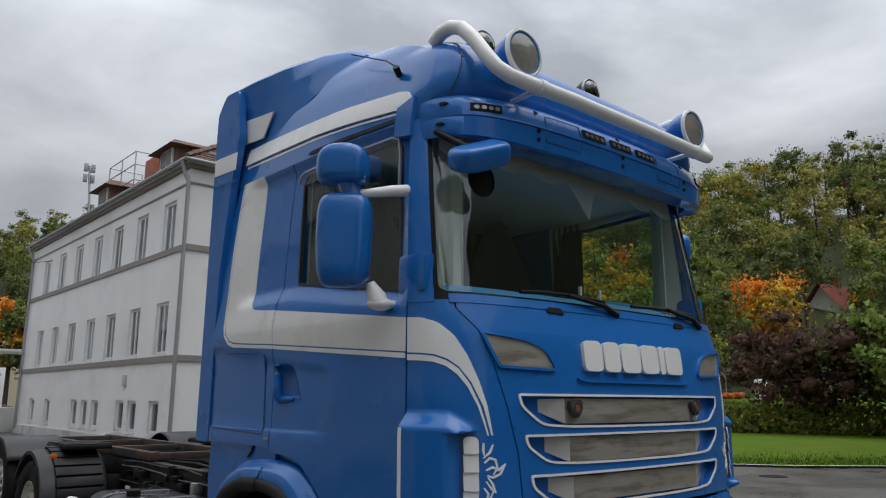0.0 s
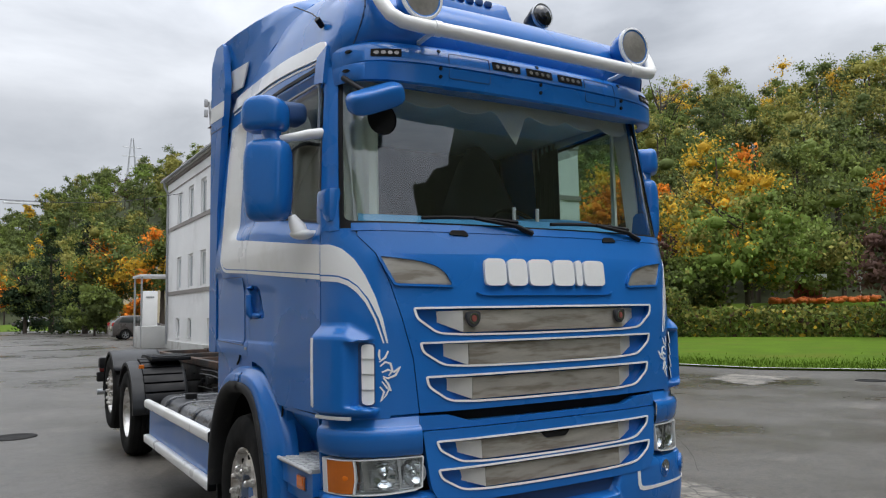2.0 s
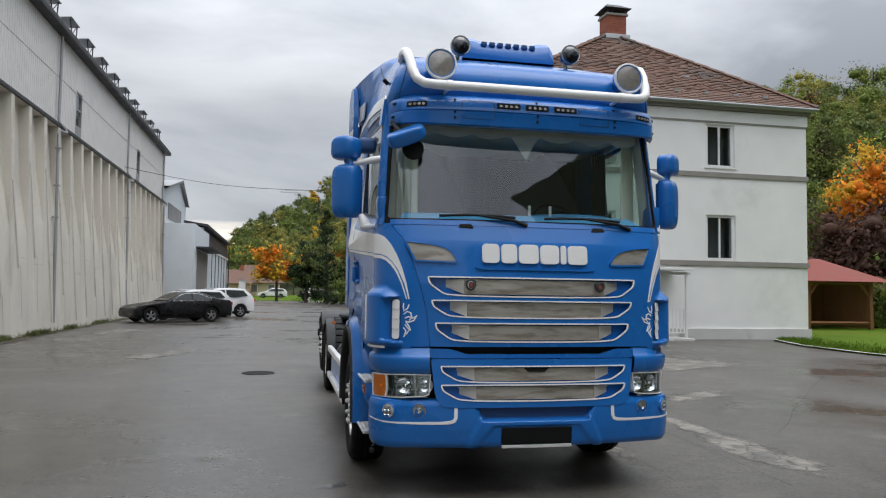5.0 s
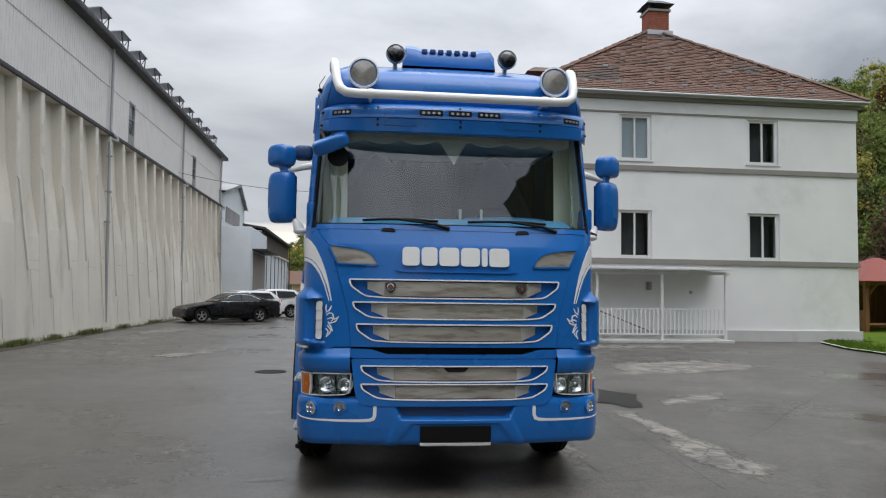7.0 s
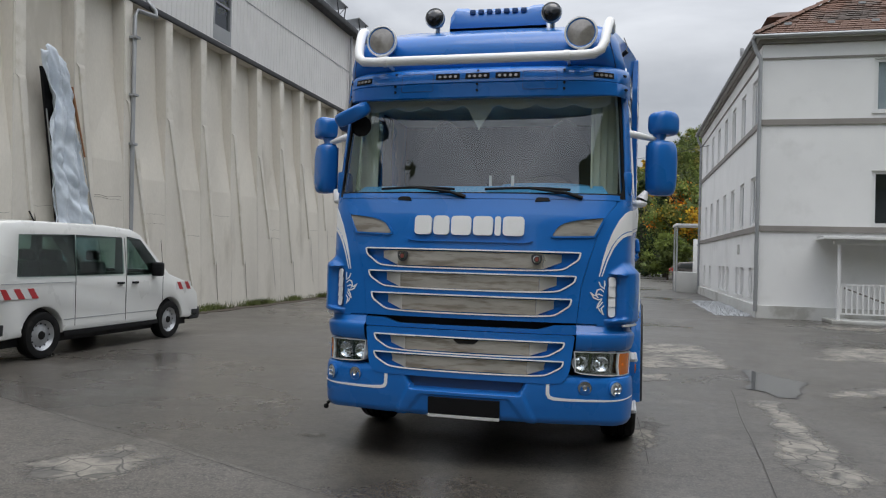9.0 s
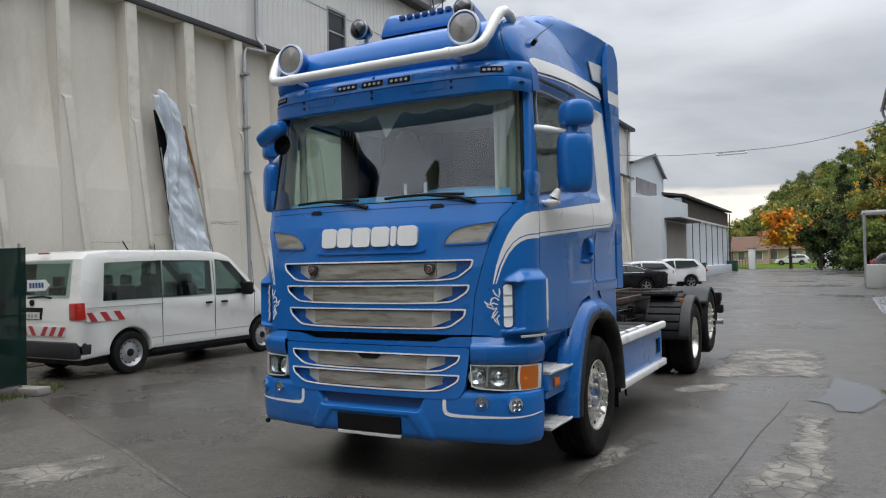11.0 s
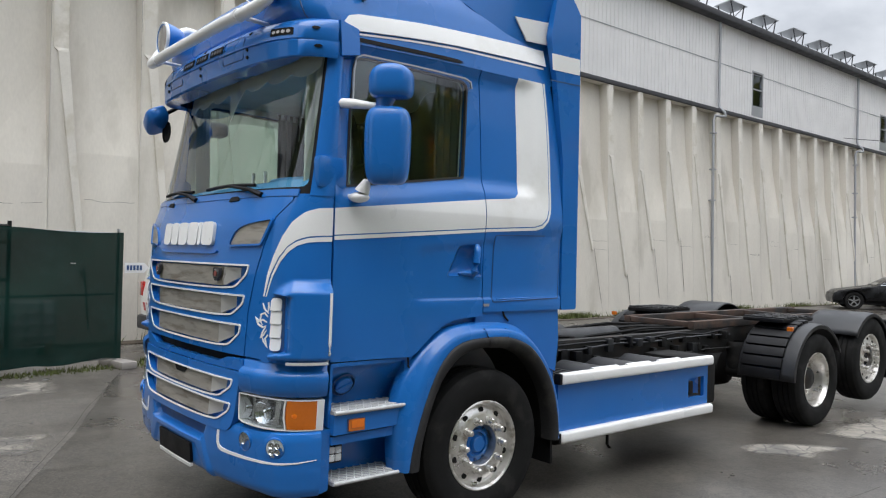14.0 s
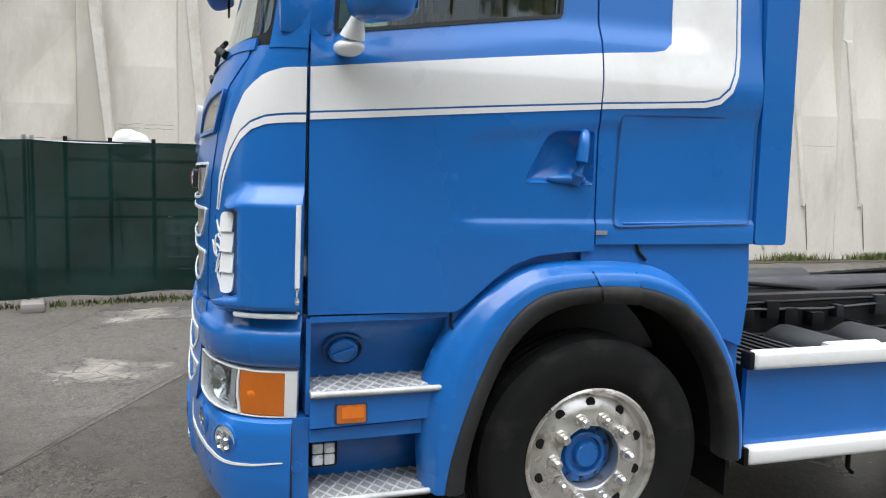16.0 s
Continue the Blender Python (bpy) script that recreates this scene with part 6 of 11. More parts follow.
sheet("dark_gap", [[(-0.72, 1.03), (0.72, 1.03), (0.72, 1.15), (-0.72, 1.15)]], front, M_DARK, truck, "", 0.01, -0.045, FC)
sheet("gap_lip", [rounded(mirrored([(-0.68, 1.045), (-0.68, 1.115), (-0.55, 1.112), (-0.45, 1.075)]), 0.012)], front, M_BLUE, truck, "", 0.05, 0.010, FC)

# ---- corner panels ----
def bulge(u, z):
    """How far the air deflector stands off the corner; it hoods a niche with louvres."""
    a = abs(u)
    inner = 0.917 - 0.075 * max(sm(1.483, 1.503, z), 1 - sm(1.160, 1.178, z))
    top = 1.585 - 0.9 * max(0.0, 0.94 - a)
    return 0.062 * sm(inner, inner + 0.030, a) * sm(1.115, 1.150, z) * (1 - sm(top - 0.085, top, z))


EMBLEM = (((0.840, 1.450), (0.842, 1.420), (0.838, 1.398)), ((0.806, 1.442), (0.818, 1.410), (0.842, 1.388)), ((0.838, 1.368), (0.818, 1.388), (0.798, 1.380), (0.790, 1.345), (0.806, 1.320)),
          ((0.832, 1.338), (0.808, 1.350), (0.784, 1.338), (0.756, 1.362)), ((0.760, 1.358), (0.778, 1.322), (0.808, 1.308), (0.828, 1.318)), ((0.826, 1.312), (0.808, 1.282), (0.798, 1.246), (0.812, 1.262), (0.832, 1.294)),
          ((0.840, 1.268), (0.824, 1.244), (0.836, 1.198), (0.816, 1.228), (0.806, 1.252)))
for s in (-1, 1):
    edge_in = [(s * (u + 0.003), z) for u, z in ((0.677, 1.13), (0.70, 1.4), (0.745, 1.6), (0.79, 1.78), (0.84, 1.93), (0.90, 2.02), (0.905, 2.06))]
    corner = sheet("corner_panel", [edge_in + [(s * 1.0, 2.06), (s * 1.0, 1.12)]], front, M_BLUE, truck, "blue corner panel", 0.03, 0.0, FC)
    swoosh = [(1.0, 1.985), (0.985, 1.98), (0.955, 1.955), (0.92, 1.90), (0.885, 1.82), (0.85, 1.71), (0.825, 1.60), (0.805, 1.48), (0.812, 1.48), (0.84, 1.60), (0.875, 1.70), (0.91, 1.765), (0.94, 1.80), (0.97, 1.82), (1.0, 1.83)]
    sheet("white_stripe", [[(s * u, z) for u, z in swoosh]], front, M_WHITE, corner, "white painted stripe", 0.003, 0.003, FC)
    line = [(1.0, 1.822), (0.97, 1.812), (0.94, 1.791), (0.91, 1.756), (0.88, 1.695), (0.85, 1.603), (0.820, 1.48), (0.826, 1.48), (0.858, 1.60), (0.888, 1.682), (0.917, 1.735), (0.943, 1.768), (0.97, 1.787), (1.0, 1.796)]
    sheet("white_stripe", [[(s * u, z) for u, z in line]], front, M_WHITE, corner, "", 0.003, 0.003, FC)
    # bulging air deflector over a niche with louvres
    us = (0.80, 0.82, 0.835, 0.842, 0.85, 0.858, 0.866, 0.875, 0.885, 0.895, 0.905, 0.913, 0.919, 0.924, 0.929, 0.934, 0.940, 0.946, 0.953, 0.960, 0.968, 0.975, 0.983, 0.99, 0.996, 1.0)
    zz = (1.112, 1.118, 1.126, 1.135, 1.145, 1.152, 1.160, 1.166, 1.172, 1.178, 1.19, 1.23, 1.28, 1.33, 1.38, 1.42, 1.45, 1.47, 1.480, 1.486, 1.492, 1.498, 1.504, 1.515, 1.53, 1.545, 1.56, 1.575, 1.587)
    vs = [front(s * u, z, bulge(u, z) + 0.001) for z in zz for u in us]
    m = len(us)
    fs = [(j * m + i, j * m + i + 1, (j + 1) * m + i + 1, (j + 1) * m + i) for j in range(len(zz) - 1) for i in range(m - 1)]
    defl = mesh("air_deflector", vs, fs, M_BLUE, corner, "bulging blue air deflector", 75)
    sheet("louvre_recess", [rounded([(s * 0.854, 1.482), (s * 0.914, 1.487), (s * 0.914, 1.180), (s * 0.857, 1.176)], 0.02)], front, M_BLUE_DARK, defl, "", 0.004, 0.004, FC)
    for k in range(4):
        z = 1.183 + k * 0.0745
        top = 0.073 if k < 3 else 0.070
        blade = rounded([(s * 0.860, z), (s * 0.902, z), (s * 0.904, z + top), (s * 0.860, z + top)], [0.02, 0.02, 0.004, 0.004] if k == 0 else ([0.004, 0.004, 0.02, 0.02] if k == 3 else 0.003))
        sheet("louvre", [blade], lambda a, b, d, z=z: front(a, b, d + 0.012 * (0.904 - abs(a)) / 0.044 + 0.008 * (1 - (b - z) / 0.0745)), M_WHITE, defl, "white louvre blade", 0.006, 0.004, (US, (z + 0.02, z + 0.04, z + 0.06)))
    for pts in EMBLEM:
        n = len(pts)
        sheet("white_emblem_stroke", [ribbon([(s * u, z) for u, z in pts], [0.003 + 0.008 * math.sin(math.pi * (0.18 + 0.72 * i / (n - 1))) for i in range(n)])], front, M_WHITE, defl, "", 0.004, 0.004, FC)
    tube("white_edging", [front(s * 0.999, z, bulge(0.999, z) + 0.003) for z in steps_between(1.13, 1.51, 8)], 0.009, M_WHITE, defl, sides=6)
    tube("white_edging", [front(s * u, 1.120, 0.042) for u in (0.93, 0.95, 0.97, 0.985, 0.999)], 0.010, M_WHITE, defl, sides=6)

# ---- bumper and lamps ----
BUMPER = [(0.37, -0.06), (0.385, 0.0), (0.42, 0.018), (0.52, 0.024), (0.62, 0.021), (0.70, 0.014), (0.735, 0.002), (0.748, -0.05)]


def bumper_out(u, z):
    """How far the bumper stands off the cab's front: fuller at its corners, with an intake and a plate shield pressed in."""
    a = abs(u)
    d = lerp_table(BUMPER, z) + 0.032 * sm(0.80, 0.97, a)
    edge = 0.390 - 0.38 * (0.684 - z)
    d -= 0.055 * (1 - sm(edge - 0.014, edge + 0.004, a)) * sm(0.580, 0.594, z)
    edge = 0.372 + 0.41 * (0.606 - z)
    d += 0.014 * (1 - sm(edge - 0.010, edge + 0.004, a)) * (1 - sm(0.600, 0.640, z))
    edge = 0.287 + 0.69 * (0.548 - z)
    d -= 0.012 * (1 - sm(edge - 0.010, edge + 0.004, a)) * (1 - sm(0.545, 0.555, z))
    return d


on_bumper = lambda u, z, d=0.0: front(u, z, d + bumper_out(u, z))
us = sorted({round(i * 0.0125, 4) * s for i in range(41) for s in (-1, 1)} | set(US) | {s * a for a in (0.52, 0.58, 0.65, 0.71, 0.77) for s in (-1, 1)})
bz = [0.37, 0.377, 0.385, 0.40] + steps_between(0.42, 0.53, 6) + [0.54, 0.545, 0.55, 0.556, 0.565] + steps_between(0.578, 0.60, 5) + steps_between(0.62, 0.70, 5) + [0.715, 0.73, 0.738, 0.744, 0.748]
vs = [on_bumper(u, z) for z in bz for u in us]
m = len(us)
fs = [(j * m + i, j * m + i + 1, (j + 1) * m + i + 1, (j + 1) * m + i) for j in range(len(bz) - 1) for i in range(m - 1) if not (abs(us[i] + us[i + 1]) < 1.22 and bz[j] > 0.695)]
bumper = mesh("bumper", vs, fs, M_BLUE, truck, "deep blue front bumper", 40)
for s in (-1, 1):
    sheet("bumper_end", [[(0.34, 0.385), (0.34, 0.742), (0.398, 0.742), (0.398, 0.40)]], side(s), M_BLUE, bumper, "", 0.10, 0.022, SC)
    for u, z, r in ((0.748, 0.663, 0.050), (0.915, 0.658, 0.052)):
        c = on_bumper(s * u, z, -0.006)
        d = (on_bumper(s * u, z, 0.1) - c).normalized()
        turn = d.to_track_quat("X", "Z").to_matrix().to_4x4()
        lamp = turned("fog_lamp", [(-0.01, r * 1.12), (0.010, r * 1.12), (0.013, r * 1.02), (0.0, r * 0.98)], M_BLUE, bumper, 28)
        lamp.matrix_local = Matrix.Translation(c) @ turn
        turned("reflector", [(0.009, r * 0.98), (0.005, r * 0.5), (0.007, 0.004)], M_REFLECT if abs(u) < 0.8 else M_LED, lamp, 24)
        turned("lens", [(0.011, r * 0.99), (0.019, r * 0.6), (0.022, 0.003)], M_LENS, lamp, 24)
        for k in range(4 if abs(u) > 0.8 else 1):
            a, q = k * 1.571 + 0.785, (0.024 if abs(u) > 0.8 else 0.0)
            turned("bulb_cup", [(0.016, 0.017), (0.010, 0.012), (0.009, 0.003)], M_CHROME, lamp, 12, centre=(0.004, q * math.cos(a), q * math.sin(a)))
    turned("screw_cover", [(0.0, 0.022), (0.003, 0.020), (0.003, 0.0)], M_BLUE, bumper, 16).matrix_local = pose(s * (side_x(0.36, 0.56) + 0.023), 0.355, 0.56, 0, 0, 0 if s > 0 else 180)
    path = [(0.524, 0.708), (0.524, 0.65), (0.525, 0.612), (0.535, 0.588), (0.56, 0.577), (0.62, 0.572), (0.75, 0.570), (0.86, 0.571), (0.93, 0.575), (0.97, 0.582), (0.995, 0.592)]
    sheet("white_stripe", [ribbon([(s * u, z) for u, z in path], [0.024, 0.026, 0.027, 0.027, 0.024, 0.020, 0.017, 0.014, 0.010, 0.007, 0.003])], on_bumper, M_WHITE, bumper, "white painted line", 0.004, 0.003, FC)
sheet("lower_grille_mesh", [rounded([(-0.378, 0.682), (0.378, 0.682), (0.345, 0.594), (-0.345, 0.594)], 0.02)], front, M_BLUE_DARK, bumper, "dark lower air intake", 0.02, -0.020, FC)
tube("corner_hook", [(-1.12, 0.30, 0.42), (-1.18, 0.27, 0.385), (-1.205, 0.25, 0.362)], [0.017, 0.013, 0.014], M_BLACK, bumper, sides=8)
turned("ball_end", [(-0.022, 0.0), (-0.015, 0.017), (0.0, 0.022), (0.015, 0.017), (0.022, 0.0)], M_BLACK, bumper, 12, "z", (-1.21, 0.245, 0.34))
plate = sheet("number_plate_holder", [rounded([(-0.232, 0.416), (0.232, 0.416), (0.232, 0.536), (-0.232, 0.536)], 0.008)], front, M_BLACK, bumper, "blank black number plate holder", 0.02, 0.042, FC)
sheet("plate_strip", [[(-0.232, 0.397), (0.232, 0.397), (0.232, 0.412), (-0.232, 0.412)]], front, M_PVC, plate, "", 0.02, 0.046, FC)
lamp_face = lambda u, z, d=0.0: front(u, z - 0.021, d)
LAMP = lambda s: [(s * 0.674, 0.944), (s * 0.686, 0.797), (s * 0.72, 0.782), (s * 0.85, 0.772), (s * 0.9992, 0.766), (s * 0.9992, 0.935), (s * 0.85, 0.945)]
for s in (-1, 1):
    lamp = sheet("headlamp", ring(LAMP(s), 0.005), lamp_face, M_PVC, truck, "clear headlamp with amber indicator", 0.05, 0.010, FC)
    sheet("lamp_bowl", [ring(LAMP(s), 0.008)[1]], lamp_face, M_REFLECT, lamp, "silvered lamp bowl", 0.006, -0.032, FC)
    for u, z, r in ((0.712, 0.862, 0.060), (0.835, 0.858, 0.064)):
        c = lamp_face(s * u, z, -0.036)
        d = (lamp_face(s * u, z, 0.1) - c).normalized()
        turn = d.to_track_quat("X", "Z").to_matrix().to_4x4()
        cup = turned("reflector_cup", [(0.034, r), (0.022, r * 0.86), (0.008, r * 0.5), (0.002, 0.014), (0.022, 0.013), (0.030, 0.003)], M_CHROME, lamp, 24)
        cup.matrix_local = Matrix.Translation(c) @ turn
    for u0, u1 in ((0.770, 0.782), (0.895, 0.915)):
        sheet("reflector_step", [[(s * u0, 0.935), (s * (u0 - 0.006), 0.785), (s * (u1 - 0.006), 0.783), (s * u1, 0.935)]], lamp_face, M_CHROME, lamp, "", 0.03, -0.004, FC)
    for k in range(4):
        sheet("reflector_step", [[(s * 0.715, 0.79 + 0.012 * k), (s * 0.89, 0.784 + 0.012 * k), (s * 0.89, 0.791 + 0.012 * k), (s * 0.715, 0.797 + 0.012 * k)]], lamp_face, M_CHROME, lamp, "", 0.02, -0.012 - 0.004 * k, FC)
    sheet("lens", [[(s * 0.680, 0.938), (s * 0.692, 0.802), (s * 0.725, 0.788), (s * 0.85, 0.778), (s * 0.935, 0.775), (s * 0.928, 0.940), (s * 0.85, 0.939)]], lamp_face, M_LENS, lamp, "", 0.006, 0.014, FC)
    sheet("lamp_rim", ring(LAMP(s), 0.006), lamp_face, M_PVC, lamp, "", 0.012, 0.018, FC)
    sheet("lens_divider", [[(s * 0.931, 0.937), (s * 0.928, 0.90), (s * 0.928, 0.84), (s * 0.936, 0.775), (s * 0.941, 0.775), (s * 0.933, 0.84), (s * 0.933, 0.90), (s * 0.936, 0.937)]], lamp_face, M_PVC, lamp, "", 0.02, 0.020, FC)
    amber = sheet("amber_indicator", [[(s * 0.938, 0.934), (s * 0.935, 0.90), (s * 0.935, 0.84), (s * 0.943, 0.778), (s * 0.9984, 0.773), (s * 0.9984, 0.929)]], lamp_face, M_AMBER, lamp, "amber indicator lens", 0.02, 0.016, FC)
    turned("bulb", [(0.0, 0.028), (0.004, 0.024), (0.008, 0.0)], M_ORANGE, amber, 14).matrix_local = Matrix.Translation(lamp_face(s * 0.962, 0.85, 0.010)) @ (lamp_face(s * 0.962, 0.85, 0.1) - lamp_face(s * 0.962, 0.85, 0.0)).normalized().to_track_quat("X", "Z").to_matrix().to_4x4()
    # rounded blue shoulder over the headlamp
    prof = ((0.927, -0.02), (0.930, 0.010), (0.942, 0.022), (0.972, 0.032), (1.010, 0.037), (1.035, 0.038), (1.055, 0.032), (1.068, 0.018), (1.076, 0.004), (1.110, 0.0), (1.125, -0.02))
    us = sorted({s * u for u in (0.678, 0.70, 0.74, 0.78, 0.82, 0.85, 0.88, 0.905, 0.925, 0.945, 0.96, 0.972, 0.982, 0.99, 0.996, 1.0)})
    vs = [front(u, z, d) for z, d in prof for u in us]
    m = len(us)
    shoulder = mesh("lamp_shoulder", vs, [(j * m + i, j * m + i + 1, (j + 1) * m + i + 1, (j + 1) * m + i) for j in range(len(prof) - 1) for i in range(m - 1)], M_BLUE, truck, "rounded blue shoulder over the headlamp", 60)
    sheet("corner_post", [[(0.386, 0.752), (0.386, 1.105), (0.402, 1.105), (0.402, 0.752)]], side(s), M_BLUE, shoulder, "", 0.10, 0.012, SC)

# ---- windscreen, pillars, visor ----
wz = steps_between(2.075, 2.945, 8)
glass_ob = mesh("windscreen", *band(-0.958, 0.958, wz, 40, -0.012), M_WINDSHIELD, truck, "large curved windscreen", 60)
glass_ob.visible_shadow = False
frame_in = rounded([(-0.948, 2.10), (-0.942, 2.90), (0.942, 2.90), (0.948, 2.10)], 0.04)
frame_out = [(-0.963, 2.05), (-0.963, 2.96), (0.963, 2.96), (0.963, 2.05)]
sheet("windscreen_seal", [frame_out, frame_in], front, M_BLACK, truck, "", 0.02, -0.004, FC)
for s in (-1, 1):
    sheet("pillar", [[(s * 0.959, 2.05), (s * 0.959, 2.95), (s * 1.0, 2.95), (s * 1.0, 2.05)]], front, M_BLUE, truck, "blue windscreen pillar", 0.05, 0.004, FC)
    box("pillar_fin", (s * 1.13 - 0.042, 0.25, 2.095), (s * 1.13 + 0.042, 0.44, 2.28), M_BLUE, truck, 0.03, m=Matrix.Translation((s * 0.02, 0.04, 0)))
VISOR = ((2.85, 0.0), (2.835, 0.13), (2.827, 0.172), (2.836, 0.188), (2.935, 0.194), (2.941, 0.186), (2.947, 0.194), (3.02, 0.178), (3.06, 0.145), (3.09, 0.065), (3.10, -0.03))
VISOR_FACE = [(2.82, 0.188), (2.935, 0.194), (2.947, 0.194), (3.02, 0.178), (3.06, 0.145), (3.09, 0.065)]


VISOR_PLAN = [(0, 0.058), (0.15, 0.059), (0.3, 0.063), (0.45, 0.071), (0.58, 0.083), (0.68, 0.098), (0.76, 0.118), (0.83, 0.145), (0.88, 0.175), (0.92, 0.212), (0.95, 0.256), (0.975, 0.315), (0.99, 0.365), (1.0, 0.415)]


def on_visor(u, z, d=0.0, out=None):
    """A point of the visor: its face runs nearly straight across and turns back at the cab's corners."""
    face = lambda a: Vector((1.14 * a + 0.02, lerp_table(VISOR_PLAN, abs(a)), 0))
    a, b = face(max(-0.9999, u - 0.02)), face(min(0.9999, u + 0.02))
    n = Vector((b.y - a.y, a.x - b.x, 0)).normalized()
    p = face(u) + n * (((lerp_table(VISOR_FACE, z) if out is None else out) - 0.194) * (1 - 0.88 * abs(u) ** 7) + d)
    p.z = z - 0.007 + (0.02 * abs(u) ** 4 * max(0, (2.94 - z) / 0.11) - 0.022 * abs(u) ** 4 * max(0, (z - 2.94) / 0.15))
    return p


us = sorted({i / 24 for i in range(-24, 25)} | set(US))
vs = [on_visor(u, z, 0.0, d) for z, d in VISOR for u in us]
m = len(us)
fs = [(j * m + i, j * m + i + 1, (j + 1) * m + i + 1, (j + 1) * m + i) for j in range(len(VISOR) - 1) for i in range(m - 1)]
visor = mesh("sun_visor", vs, fs, M_BLUE, truck, "blue roof visor with lamps", 40)
for s in (-1, 1):
    sheet("visor_end", [[(0.44, 2.865), (0.44, 3.075), (0.56, 3.04), (0.56, 2.885)]], side(s), M_BLUE, visor, "", 0.05, 0.02, SC)
    sheet("visor_flap", ring(rounded([(s * 0.305, 2.880), (s * 0.535, 2.880), (s * 0.53, 3.026), (s * 0.305, 3.026)], 0.014), 0.0035), on_visor, M_BLUE_DARK, visor, "", 0.004, 0.003, FC)
    for u, z in ((0.578, 3.03), (0.578, 2.928), (0.578, 2.882), (0.965, 3.02), (0.97, 2.90)):
        sheet("bolt", [[(s * u + 0.009 * math.cos(a), z + 0.011 * math.sin(a)) for a in (0, 1, 2, 3, 4, 5)]], on_visor, M_DARK, visor, "", 0.012, 0.008, FC)
for z in (3.04, 2.928, 2.882):
    sheet("bolt", [[(0.009 * math.cos(a), z + 0.011 * math.sin(a)) for a in (0, 1, 2, 3, 4, 5)]], on_visor, M_DARK, visor, "", 0.012, 0.008, FC)
for c, w in ((-0.205, 0.165), (0.0, 0.165), (0.205, 0.165), (-0.830, 0.13), (0.830, 0.13)):
    z = 2.992
    housing = sheet("marker_lamp", [rounded([(c - w / 2, z - 0.022), (c + w / 2, z - 0.022), (c + w / 2, z + 0.024), (c - w / 2, z + 0.024)], 0.006)], on_visor, M_DARK, visor, "dark marker lamp with four diodes", 0.01, 0.004, FC)
    for k in range(4):
        q = c + (k - 1.5) * w * 0.22
        sheet("diode", [[(q + 0.011 * math.cos(a * 0.785), z + 0.012 * math.sin(a * 0.785)) for a in range(8)]], on_visor, M_LAMPGLASS, housing, "", 0.005, 0.007, FC)

# ---- roof ----
ROLL = [(2.955, 0.31), (2.978, 0.30), (3.05, 0.225), (3.09, 0.190), (3.14, 0.172), (3.20, 0.166), (3.25, 0.174), (3.30, 0.198), (3.34, 0.232), (3.37, 0.275), (3.40, 0.345), (3.43, 0.425), (3.46, 0.51), (3.49, 0.59), (3.52, 0.67), (3.56, 0.785), (3.59, 0.89), (3.61, 1.0)]


def roof_front(u, z):
    """The rolled front of the roof: nearly straight across, turning into the sides at its ends."""
    a = abs(u)
    return Vector((u * lerp_table(HALF, z), lerp_table(ROLL, z) + 0.04 * a * a + 0.15 * a ** 22, z))


vs, fs = [], []
rz = (2.955, 2.978, 3.05, 3.09, 3.14, 3.20, 3.25, 3.30, 3.34, 3.37, 3.40, 3.43, 3.46, 3.49, 3.52, 3.54, 3.56, 3.58, 3.60, 3.61)
back = steps_between(0.0, 1.0, 10)
rows = []
for z in rz:
    row = []
    y1 = roof_front(1.0, z).y
    for t in back:
        y = 2.32 - (2.32 - y1 - 0.001) * t
        row.append(Vector((-side_x(y, z), y, z + 0.12 * (z - 2.9) * min(1, max(0, (y - 0.45) / 0.9)))))
    for u in us[1:-1]:
        row.append(roof_front(u, z))
    for t in reversed(back):
        y = 2.32 - (2.32 - y1 - 0.001) * t
        row.append(Vector((side_x(y, z), y, z + 0.12 * (z - 2.9) * min(1, max(0, (y - 0.45) / 0.9)))))
    rows.append(row)
m = len(rows[0])
vs = [p for row in rows for p in row]
fs = [(j * m + i, j * m + i + 1, (j + 1) * m + i + 1, (j + 1) * m + i) for j in range(len(rz) - 1) for i in range(m - 1)]
top = (len(rz) - 1) * m
fs += [(top + i, top + i + 1, top + m - 2 - i, top + m - 1 - i) for i in range(m // 2 - 1)]
roof = mesh("roof", vs, fs, M_BLUE, truck, "high blue cab roof", 50)
for s in (-1, 1):
    tube("roof_seam", [roof_front(s * 0.935, z) + Vector((0, -0.001, 0)) for z in (3.05, 3.09, 3.14, 3.20, 3.25, 3.30, 3.34, 3.37, 3.40, 3.43, 3.46)], 0.005, M_BLUE_DARK, roof, sides=5)


